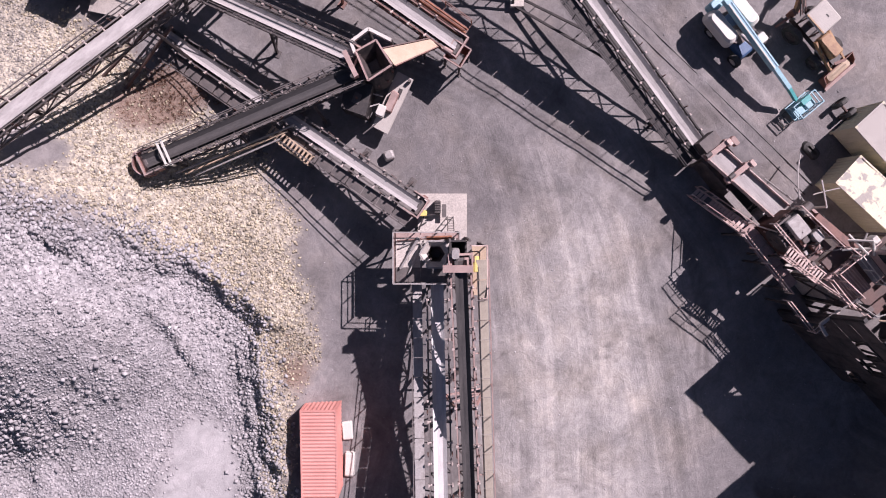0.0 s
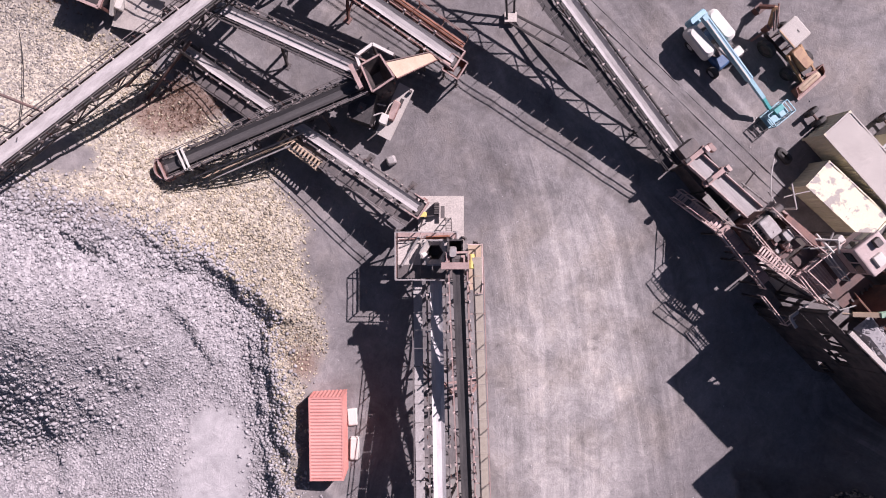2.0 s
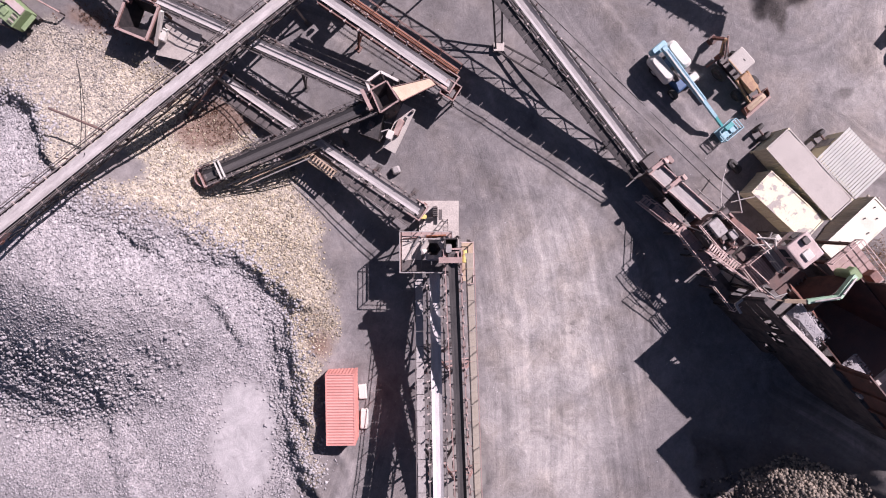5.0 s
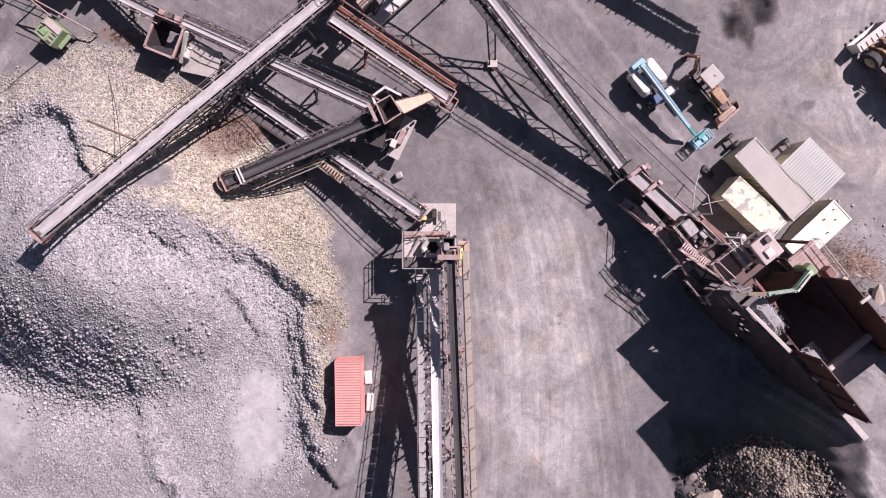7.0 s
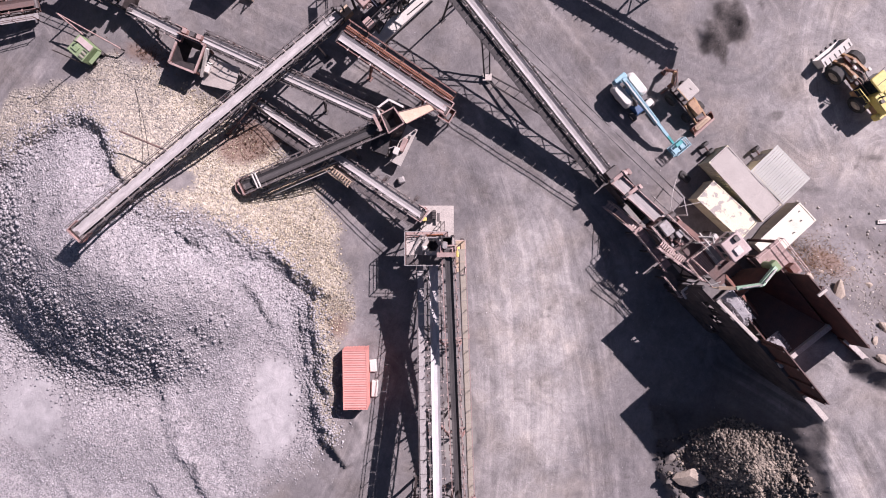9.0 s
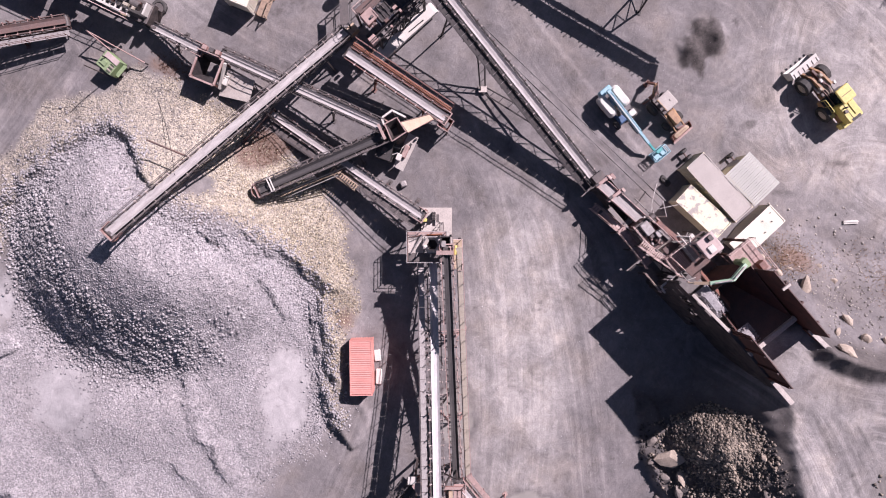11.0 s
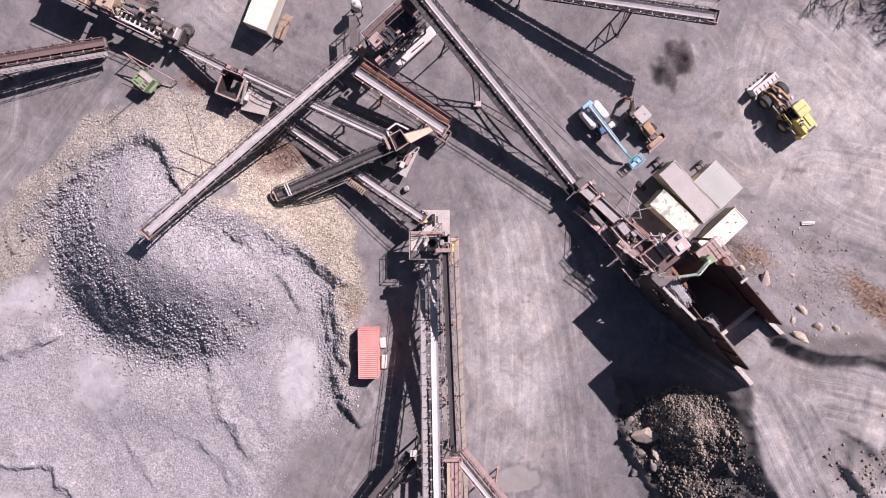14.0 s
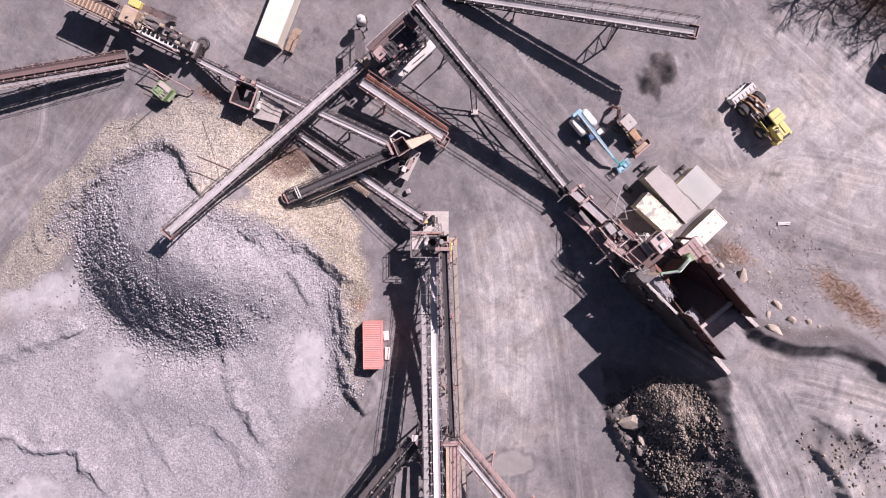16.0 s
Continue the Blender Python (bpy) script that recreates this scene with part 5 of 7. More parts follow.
    railing(t, [(7.6, -1.5, 5.0), (10.4, -0.8, 5.0), (12.0, -0.35, 5.2), (13.7, 0.1, 5.2)], RUST_PINK, 1.0, 1.0)
    for x in (7.8, 9.0, 10.3):
        part("walkway_post", Geo().beam((x, -1.4 + 0.25 * (x - 7.6), 0), (x, -1.4 + 0.25 * (x - 7.6), 4.95), 0.12), STEEL, t)
    # drive, belts and lubrication lines on top of the body
    part("drive_motor", Geo().tube((6.1, 0.9, 5.4), (6.1, 1.75, 5.4), 0.3, 14).box((6.1, 1.3, 5.1), (0.6, 0.9, 0.2)), STEEL, t)
    part("belt_guard", loft([[(7.0 + 0.75 * math.cos(a), 1.9 + y, 4.3 + 0.75 * math.sin(a)) for a in [2 * math.pi * i / 14 for i in range(14)]] for y in (-0.08, 0.08)]), RUST_PINK, t)
    for i in range(4):
        part("bearing_cap", soft_box(0.42, 0.5, 0.34, 0.1, c=(6.4 + 0.65 * i, 0.25 + 0.2 * (i % 2), 5.0)), (STEEL, RUST_DARK)[i % 2], t)
    for k, (x, y) in enumerate(((7.3, -0.2), (8.0, 0.1), (8.7, 0.0), (9.1, 0.9), (7.7, 1.2))):
        g = Geo()
        bow = [(x + 0.45 * i / 6 * (1 if k % 2 else -1), y + 0.9 * i / 6, 5.0 + 0.6 * math.sin(math.pi * i / 6)) for i in range(7)]
        for p, q in zip(bow, bow[1:]):
            g.tube(p, q, 0.045, 6)
        part("hose", g, (GALV, BLACK, RAIL_PALE)[k % 3], t)
    for a, b in (((9.2, 2.1, 5.6), (9.9, 2.9, 6.4)), ((9.5, 1.5, 5.5), (10.2, 2.6, 6.2)), ((9.9, 2.9, 6.4), (10.7, 2.5, 6.2)), ((9.0, 2.4, 5.5), (10.4, 2.2, 6.3)), ((10.2, 2.6, 6.2), (10.5, 1.7, 5.5))):
        part("pipe", Geo().tube(a, b, 0.075, 8), WHITE, t, "pale bent pipe")
    railing(t, [(9.4, 1.7, 5.2), (10.3, 1.9, 5.2), (10.3, 0.2, 5.2), (12.4, 0.5, 5.2)], RUST_PINK, 1.0, 0.8)
    part("light_mast", Geo().tube((12.5, 0.2, 5.2), (12.7, -0.5, 8.2), 0.05, 6).tube((12.7, -0.5, 8.2), (12.9, 0.3, 8.6), 0.045, 6), WHITE, t)
    for i in range(7):
        part("deck_bar", Geo().beam((10.5, 0.2 + 0.19 * i, 5.26), (12.5, 0.3 + 0.19 * i, 5.26), 0.05), RAIL_PALE, t)
    # service deck
    grating(t, 10.3, 12.6, -0.3, 1.6, 5.2, RUST_PINK)
    railing(t, [(12.6, -0.35, 5.2), (10.3, -0.35, 5.2)], RUST_PINK)
    railing(t, [(10.3, 1.7, 5.2), (10.3, 3.3, 5.2)], RUST_PINK)
    for x in (10.4, 12.5):
        for y in (-0.25, 1.6, 3.4):
            part("deck_column", Geo().beam((x, y, 0), (x, y, 5.15), 0.16), STEEL, t)
    cross_braces(t, [(10.4, -0.25), (12.5, -0.25)], 0.4, 5.0, STEEL)
    # hanging walkways and cantilever rails over the yard
    grating(t, 10.6, 13.2, -2.4, -1.5, 3.2, STEEL)
    railing(t, [(10.6, -2.45, 3.2), (13.2, -2.45, 3.2), (13.2, -1.5, 3.2)], RUST_PINK)
    for x in (11.1, 13.1):
        part("walkway_post", Geo().beam((x, -2.3, 0), (x, -2.3, 3.2), 0.12), STEEL, t)
    part("pale_bracket", Geo().beam((12.4, -2.3, 5.3), (12.45, -0.9, 5.3), 0.18).beam((12.4, -2.3, 5.3), (13.2, -2.4, 5.3), 0.18), CONCRETE, t)
    part("bracket_prop", Geo().beam((12.45, -1.0, 0), (12.45, -1.0, 5.3), 0.12).beam((12.45, -2.2, 3.2), (12.45, -2.2, 5.3), 0.1), STEEL, t)
    # pipes and hoses
    for a, b in (((9.9, 1.9, 5.8), (10.6, 3.1, 6.3)), ((10.3, 2.1, 5.6), (9.6, 3.3, 5.6)), ((12.3, -1.6, 5.4), (12.4, 0.6, 5.9)), ((6.4, 1.7, 5.0), (5.6, 2.9, 2.5)), ((4.2, 2.3, 1.2), (6.1, 2.0, 3.4))):
        part("hose", Geo().tube(a, b, 0.06, 6), GALV, t)
    part("cable_arm", Geo().beam((7.2, 2.9, 4.4), (5.6, 3.6, 4.6), 0.08).tube((7.2, 2.9, 0), (7.2, 2.9, 4.4), 0.08, 8), GALV, t)


def control_cab():
    t = thing("control_cab", LINE @ pose(11.5, 3.55, 0), "pinkish-white control cabin with a roof hatch and dark windows", "cabin")
    part("cabin_body", soft_box(2.1, 1.9, 2.3, 0.1, c=(0, 0, 5.5), top=0.97), CAB_PINK, t, "pale pink painted cabin body")
    part("roof", soft_box(2.2, 2.0, 0.14, 0.1, c=(0, 0, 7.8)), CAB_PINK, t)
    part("roof_hatch", soft_box(0.8, 0.7, 0.18, 0.08, c=(0.35, -0.1, 7.94)), WHITE, t, "white roof hatch")
    part("air_unit", soft_box(0.6, 0.5, 0.3, 0.08, c=(-0.65, 0.4, 7.94)), STEEL, t)
    for s in (-0.45, 0.45):
        part("window_pane", Geo().box((s, -0.97, 6.9), (0.75, 0.03, 0.9)), GLASS, t)
        part("window_pane", Geo().box((-1.06, s, 6.9), (0.03, 0.7, 0.9)), GLASS, t)
    for x in (-0.9, 0.9):
        for y in (-0.8, 0.8):
            part("cabin_leg", Geo().beam((x, y, 0), (x, y, 5.5), 0.18), STEEL, t)
    part("balcony", Geo().box((-0.2, -1.35, 5.45), (2.2, 0.8, 0.06)), GALV, t)
    railing(t, [(-1.3, -1.75, 5.5), (0.9, -1.75, 5.5)], WHITE)
    part("junction_box", soft_box(0.5, 0.4, 0.6, 0.06, c=(-1.4, -0.3, 5.5)), WHITE, t)


def rock_breaker():
    t = thing("rock_breaker", LINE, "green rock-breaker boom on a railed rusty platform", "rock breaker")
    grating(t, 13.7, 17.6, 4.7, 7.4, 6.6, RUST_PINK)
    railing(t, [(13.7, 4.6, 6.63), (13.7, 7.5, 6.63), (17.7, 7.5, 6.63), (17.7, 5.6, 6.63)], RUST_PINK)
    for x in (13.9, 17.4):
        for y in (4.9, 7.2):
            part("platform_column", Geo().beam((x, y, 0), (x, y, 6.6), 0.2), RUST_DARK, t)
    part("knee_brace", Geo().beam((13.9, 4.9, 4.0), (17.4, 4.9, 6.5), 0.12), RUST_DARK, t)
    part("pedestal", Geo().tube((14.9, 5.0, 6.6), (14.9, 5.0, 8.1), 0.35, 14), GREEN, t)
    part("slew_head", soft_box(1.0, 0.75, 0.8, 0.15, c=(14.9, 5.0, 8.0)), GREEN, t)
    part("boom", Geo().beam((14.9, 4.8, 8.8), (15.15, 2.7, 9.3), 0.38, 0.5).beam((15.15, 2.75, 9.3), (14.1, 0.9, 9.0), 0.32, 0.42), GREEN_PALE, t, "pale green boom")
    part("boom_cylinder", Geo().tube((14.9, 4.6, 9.3), (15.05, 3.0, 9.75), 0.09, 8), GALV, t)
    part("stick_cylinder", Geo().tube((15.1, 2.7, 9.7), (14.3, 1.2, 9.4), 0.08, 8), GALV, t)
    part("hammer", Geo().beam((14.1, 0.9, 9.0), (13.3, -0.15, 8.4), 0.28, 0.3).tube((13.3, -0.15, 8.4), (13.0, -0.5, 8.1), 0.07, 8), TAN_STEEL, t, "worn steel hammer")
    part("cabinet", soft_box(0.9, 0.7, 0.9, 0.08, c=(16.6, 6.6, 6.66)), RUST, t)


def dump_hopper():
    t = thing("dump_hopper", LINE, "deep rust-brown steel truck-dump hopper between tall side plates", "hopper")
    # tall side plates over the walls
    g = Geo().sheet((19.4, 0.0, 8.3), (26.2, 0.05, 8.3), (25.8, 0.05, 12.3), (19.4, 0.0, 12.3), 0.1)
    part("side_plate", g, RUST_DARK, t, "tall dark rusty side plate")
    g = Geo().sheet((16.0, 5.5, 5.0), (24.6, 5.75, 7.5), (24.2, 5.75, 12.2), (16.0, 5.5, 12.2), 0.1)
    part("side_plate", g, RUST_DARK, t, "tall dark rusty side plate")
    for x in (17.6, 20.0, 22.4, 24.0):
        part("plate_stiffener", Geo().beam((x, 5.75, 5), (x, 5.75, 12.15), 0.2), RUST_DARK, t)
    for x in (19.8, 21.8, 23.8, 25.6):
        part("plate_stiffener", Geo().beam((x, -0.2, 7.0), (x, -0.15, 12.2), 0.2), RUST_DARK, t)
    part("cross_cap", Geo().box((17.8, 5.4, 12.3), (0.25, 0.9, 0.2)), CONCRETE, t)
    # funnel
    top = [(15.2, 0.2), (22.2, 0.2), (22.2, 5.4), (15.2, 5.4)]
    low = [(14.6, 1.9), (16.6, 1.9), (16.6, 3.7), (14.6, 3.7)]
    bin_box(t, top, 8.2, low, 4.2, RUST_DARK, "funnel_plate", label="dark rusty sloping funnel plate")
    part("grizzly_bed", Geo().box((15.6, 2.8, 4.1), (2.6, 2.2, 0.2)), RUST_DARK, t)
    for i in range(5):
        part("grizzly_bar", Geo().beam((14.4, 2.0 + i * 0.4, 4.4), (16.8, 2.0 + i * 0.4, 4.5), 0.1, 0.2), STEEL, t)
    part("inner_plate", Geo().sheet((13.4, 1.2, 7.2), (17.8, 1.2, 7.8), (17.9, 1.9, 6.2), (13.5, 1.8, 5.8), 0.08), RUST, t, "orange rusty wear plate")
    part("apron_feeder", Geo().sheet((9.4, 0.2, 4.8), (14.6, 1.2, 4.2), (14.6, 3.9, 4.2), (9.4, 2.2, 4.8), 0.15), RUST_DARK, t)
    for x, y in ((13.0, 0.2), (13.0, 4.4), (16.5, 5.2), (21.5, 5.2), (16.5, 0.3), (21.5, 0.3)):
        part("hopper_column", Geo().beam((x, y, 0), (x, y, 6.5), 0.35), STEEL, t)
    part("edge_beam", Geo().beam((22.35, -0.3, 8.4), (22.35, 5.5, 8.4), 0.45, 0.6), CONCRETE, t, "pale concrete tipping edge")
    part("end_wall", Geo().box((22.55, 2.6, 4.0), (0.3, 5.6, 8.3)), RUST_DARK, t)


def ramp_walls():
    t = thing("ramp_wall", LINE, "tall steel and concrete retaining wall along the truck ramp", "retaining wall", kind="structure")
    # solid stretch below the side plate and on to the tip
    for i in range(5):
        a, b = 19.0 + i * 2.0, 21.0 + i * 2.0 - 0.03
        q0, q1 = -0.55 + 0.045 * (a - 19), -0.55 + 0.045 * (b - 19)
        part("wall_panel", Geo().add([(a, q0 - 0.5, 0), (b, q1 - 0.5, 0), (b, q1 + 0.35, 0), (a, q0 + 0.35, 0), (a, q0, 8.3), (b, q1, 8.3), (b, q1 + 0.35, 8.3), (a, q0 + 0.35, 8.3)],
                                     [(0, 3, 2, 1), (4, 5, 6, 7), (0, 1, 5, 4), (1, 2, 6, 5), (2, 3, 7, 6), (3, 0, 4, 7)]), STEEL, t)
    part("coping", Geo().beam((26.0, -0.12, 8.42), (29.0, 0.0, 8.42), 0.5, 0.24), CONCRETE, t, "bright concrete coping")
    part("coping", Geo().beam((14.1, -0.95, 8.35), (19.2, -0.42, 8.4), 0.3, 0.24), CONCRETE, t, "bright concrete coping")
    # open braced bay beside the hopper
    xs = [12.4, 14.2, 16.0, 17.6, 19.0]
    for i, x in enumerate(xs):
        q = -1.15 + 0.09 * (x - 12.4)
        part("wall_post", Geo().beam((x, q - 0.95, 0), (x, q, 8.3), 0.25), BLACK, t)
        if i:
            p = xs[i - 1]
            qp = -1.15 + 0.09 * (p - 12.4)
            part("wall_brace", Geo().beam((p, qp - 0.9, 0.4), (x, q, 7.9), 0.14).beam((x, q - 0.9, 0.4), (p, qp, 7.9), 0.14), BLACK, t)
            for z in (2.0, 4.2, 6.4):
                k = 0.95 * (1 - z / 8.3)
                part("wall_girt", Geo().beam((p, qp - k, z), (x, q - k, z), 0.12, 0.2), BLACK, t)
            for j in range(6):
                z = 0.1 + j * 1.36
                if (i, j) in ((2, 4), (3, 3), (4, 1)):
                    continue
                k, k2 = 0.95 * (1 - z / 8.3) + 0.16, 0.95 * (1 - (z + 1.33) / 8.3) + 0.16
                part("cladding_sheet", Geo().sheet((p + 0.02, qp - k, z), (x - 0.02, q - k, z), (x - 0.02, q - k2, z + 1.33), (p + 0.02, qp - k2, z + 1.33), 0.03), STEEL, t)
    # far wing
    part("wing_wall", Geo().box((25.8, 5.85, 6.6), (4.0, 0.3, 4.8), Matrix.Rotation(radians(7), 4, 'Z')), RUST_DARK, t)
    part("coping", Geo().beam((23.9, 5.65, 9.1), (27.7, 6.15, 9.1), 0.45, 0.22), CONCRETE, t, "bright concrete coping")


GREEN_PALE = mat("pale_green_paint", (0.34, 0.52, 0.38), (0.26, 0.44, 0.30), 0.5, dust=0.2)
pan_feeder()
jaw_crusher()
control_cab()
rock_breaker()
dump_hopper()
ramp_walls()


# ---- support of the screen feed conveyor ----
def v_trestle():
    t = thing("trestle", pose(5.1, 15.0, 0), "black lattice trestle spreading under the long conveyor", "trestle")
    part("footing", Geo().box((0, 0, 0.2), (0.9, 0.7, 0.5)), CONCRETE, t)
    for tx, ty, tz in ((-0.6, 4.6, 5.6), (5.9, -3.9, 2.3)):
        side = Vector((0.74, 0.67, 0)) * 0.35
        a, b = Vector((0, 0, 0.3)), Vector((tx, ty, tz))
        for s in (-1, 1):
            part("trestle_leg", Geo().beam(a + side * s, b + side * s * 1.6, 0.14), BLACK, t)
        for k in range(1, 6):
            p = a.lerp(b, k / 6)
            part("rung", Geo().beam(p - side * (1 + k / 10), p + side * (1 + k / 10), 0.09), BLACK, t)


v_trestle()


# ---- boom lift ----
def boom_lift():
    t = thing("boom_lift", pose(19.9, 12.6, 0, 0, 0, -50), "faded blue and white boom lift parked with its basket lowered", "boom lift")
    part("chassis", soft_box(3.0, 1.5, 0.5, 0.15, c=(0, 0, 0.45)), BLUE_DARK, t)
    for x in (-1.25, 1.25):
        for y in (-1.05, 1.05):
            wheel(t, (x, y, 0.5), 0.5, 0.4, WHITE)
        part("axle", Geo().tube((x, -0.9, 0.5), (x, 0.9, 0.5), 0.1, 8), STEEL, t)
    part("turntable", Geo().tube((0, 0, 0.95), (0, 0, 1.15), 0.65, 18), STEEL, t)
    for y in (-0.85, 0.85):
        part("engine_cover", soft_box(2.7, 1.0, 1.1, 0.38, c=(-1.1, y * 1.05, 1.0), top=0.84), WHITE, t, "white rounded engine cover")
    part("vent", Geo().box((-0.6, -0.8, 2.0), (0.2, 0.15, 0.03)), BLACK, t)
    part("vent", Geo().box((-0.5, 0.8, 2.0), (0.2, 0.15, 0.03)), BLACK, t)
    part("counterweight", soft_box(0.7, 1.5, 0.9, 0.2, c=(-2.5, 0, 1.05)), BLUE, t)
    part("boom", Geo().beam((-2.4, 0, 2.5), (3.2, 0, 1.95), 0.40, 0.46), BLUE, t, "faded blue telescopic boom")
    part("inner_boom", Geo().beam((3.1, 0, 1.95), (4.9, 0.05, 1.65), 0.28, 0.32), BLUE, t)
    part("boom_stripe", Geo().beam((-2.0, -0.12, 2.72), (3.2, -0.12, 2.2), 0.09, 0.03), WHITE, t)
    part("boom_groove", Geo().beam((-2.0, 0.08, 2.71), (3.2, 0.08, 2.19), 0.04, 0.02), BLUE_DARK, t)
    part("tow_drum", soft_box(0.7, 0.8, 0.4, 0.15, c=(1.2, 0.95, 0.9)), WHITE, t)
    part("basket_tray", soft_box(0.8, 0.75, 0.3, 0.05, c=(6.6, 0.95, 0.5)), BLUE, t)
    part("basket_tray", soft_box(0.8, 0.7, 0.3, 0.05, c=(6.6, 0.1, 0.5)), BLUE, t)
    part("lift_cylinder", Geo().tube((-0.3, 0, 1.2), (2.2, 0, 1.9), 0.12, 10), GALV, t)
    part("jib", Geo().beam((4.85, 0.05, 1.65), (5.9, 0.25, 1.0), 0.22, 0.26), TEAL, t, "teal jib arm")
    b = part("basket", Geo().box((6.6, 0.5, 0.45), (0.95, 1.8, 0.08)), BLUE, t, "light blue work basket")
    part("basket_floor_frame", Geo().beam((6.05, -0.4, 0.4), (6.05, 1.4, 0.4), 0.08).beam((7.1, -0.4, 0.4), (7.1, 1.4, 0.4), 0.08), BLUE, b)
    for x in (6.1, 7.1):
        for y in (-0.4, 0.5, 1.4):
            part("basket_post", Geo().beam((x, y, 0.45), (x, y, 1.5), 0.06), BLUE, b)
        for z in (1.0, 1.5):
            part("basket_rail", Geo().beam((x, -0.4, z), (x, 1.4, z), 0.06), BLUE, b)
    for y in (-0.4, 1.4):
        for z in (1.0, 1.5):
            part("basket_rail", Geo().beam((6.1, y, z), (7.1, y, z), 0.06), BLUE, b)
    part("control_panel", soft_box(0.4, 0.8, 0.5, 0.06, c=(6.25, 0.5, 1.1)), TEAL, b)
    part("gate", Geo().beam((6.2, -0.5, 0.5), (6.2, -1.2, 0.5), 0.05).beam((7.0, -0.5, 0.5), (7.0, -1.2, 0.5), 0.05).beam((6.2, -1.2, 0.5), (7.0, -1.2, 0.5), 0.05).beam((6.2, -0.85, 0.5), (7.0, -0.85, 0.5), 0.04), BLACK, b)


BLUE_DARK = mat("dark_blue_paint", (0.03, 0.09, 0.20), (0.04, 0.12, 0.26), 0.5, dust=0.15)
TEAL = mat("teal_paint", (0.05, 0.32, 0.32), (0.07, 0.38, 0.38), 0.5, dust=0.1)
boom_lift()


def backhoe():
    t = thing("backhoe_loader", pose(25.0, 12.6, 0, 0, 0, -48), "old rusty yellow backhoe loader with a dusty cab roof", "backhoe")
    part("chassis", Geo().box((0.3, 0, 0.85), (4.2, 0.8, 0.5)), STEEL, t)
    part("bonnet", soft_box(1.7, 0.85, 0.7, 0.15, c=(1.2, 0.05, 1.05)), OCHRE, t, "rusty ochre bonnet")
    part("cab_roof", soft_box(1.75, 1.65, 0.16, 0.14, c=(-0.7, 0.25, 2.55)), BEIGE, t, "dusty beige cab roof")
    part("roof_edge", Geo().beam((-1.5, -0.5, 2.73), (0.1, -0.5, 2.73), 0.08, 0.05), OCHRE, t)
    part("steering_column", Geo().tube((0.1, 0.25, 1.3), (-0.2, 0.25, 1.9), 0.05, 6), BLACK, t)
    part("bucket_load", soft_box(0.6, 2.2, 0.35, 0.2, c=(3.05, 0, 0.2), top=0.6), TAN_STEEL, t, "tan dirt left in the bucket")
    for i in range(4):
        part("hydraulic_hose", Geo().tube((-1.6, -0.2 + 0.15 * i, 1.6), (-2.7, 0.3 + 0.15 * i, 2.2), 0.04, 6), (BLACK, RUST_DARK)[i % 2], t)
    part("boom_cylinder", Geo().tube((-1.9, 0.3, 1.7), (-2.9, 0.95, 2.3), 0.08, 8), RUST_PINK, t)
    part("roof_vent", Geo().box((-0.6, 0.45, 2.7), (0.25, 0.1, 0.04)), BLACK, t)
    for x in (-1.3, -0.1):
        for y in (-0.4, 0.9):
            part("cab_pillar", Geo().beam((x, y, 1.1), (x, y, 2.55), 0.08), RUST_DARK, t)
    part("seat", soft_box(0.5, 0.5, 0.5, 0.1, c=(-0.7, 0.25, 1.15)), BLACK, t)
    for x, r in ((-0.9, 0.75), (1.5, 0.52)):
        for y in (-0.95, 0.95):
            wheel(t, (x, y, r), r, 0.42, STEEL)
    for y in (-0.55, 0.6):
        part("loader_arm", Geo().beam((0.4, y, 1.5), (2.7, y, 0.7), 0.14, 0.26), OCHRE, t)
        part("arm_cylinder", Geo().tube((0.8, y, 1.0), (2.2, y, 0.75), 0.06, 8), GALV, t)
    part("bucket", Geo().sheet((2.7, -1.3, 0.1), (3.5, -1.3, 0.05), (3.5, 1.3, 0.05), (2.7, 1.3, 0.1), 0.06).sheet((2.7, 1.3, 0.1), (2.65, 1.3, 0.95), (2.65, -1.3, 0.95), (2.7, -1.3, 0.1), 0.06)
         .sheet((2.7, -1.3, 0.1), (2.65, -1.3, 0.9), (3.2, -1.3, 0.6), (3.5, -1.3, 0.1), 0.05).sheet((3.5, 1.3, 0.1), (3.2, 1.3, 0.6), (2.65, 1.3, 0.9), (2.7, 1.3, 0.1), 0.05), RUST, t)
    part("bucket_edge", Geo().beam((3.55, -1.35, 0.12), (3.55, 1.35, 0.12), 0.2, 0.12), RUST_PINK, t, "worn pale cutting edge")
    part("linkage", Geo().beam((2.4, -0.3, 1.0), (2.7, 0.5, 0.9), 0.2, 0.25).beam((2.0, 0.2, 1.1), (2.6, -0.2, 0.7), 0.12), RUST, t)
    part("swing_post", Geo().box((-2.0, 0, 0.9), (0.4, 0.5, 0.9)), RUST, t)
    part("backhoe_boom", Geo().beam((-2.0, 0, 1.2), (-2.9, 0.7, 2.2), 0.24, 0.34), OCHRE, t)
    part("dipper", Geo().beam((-2.85, 0.65, 2.2), (-3.5, 0.6, 0.9), 0.2, 0.26), RUST, t)
    part("digging_bucket", loft([rounded(0.5, 0.6, 0.1, 0.15, cx=-3.4, cy=0.6), rounded(0.65, 0.65, 0.1, 0.8, cx=-3.4, cy=0.6)]), RUST_DARK, t)
    for y in (-0.9, 0.9):
        part("stabiliser", Geo().beam((-1.9, y * 0.3, 0.8), (-2.0, y * 1.2, 0.1), 0.16), RUST, t)


OCHRE = mat("rusty_ochre_paint", (0.50, 0.31, 0.15), (0.32, 0.16, 0.08), 0.7, scale=1.6, dust=0.25)
backhoe()


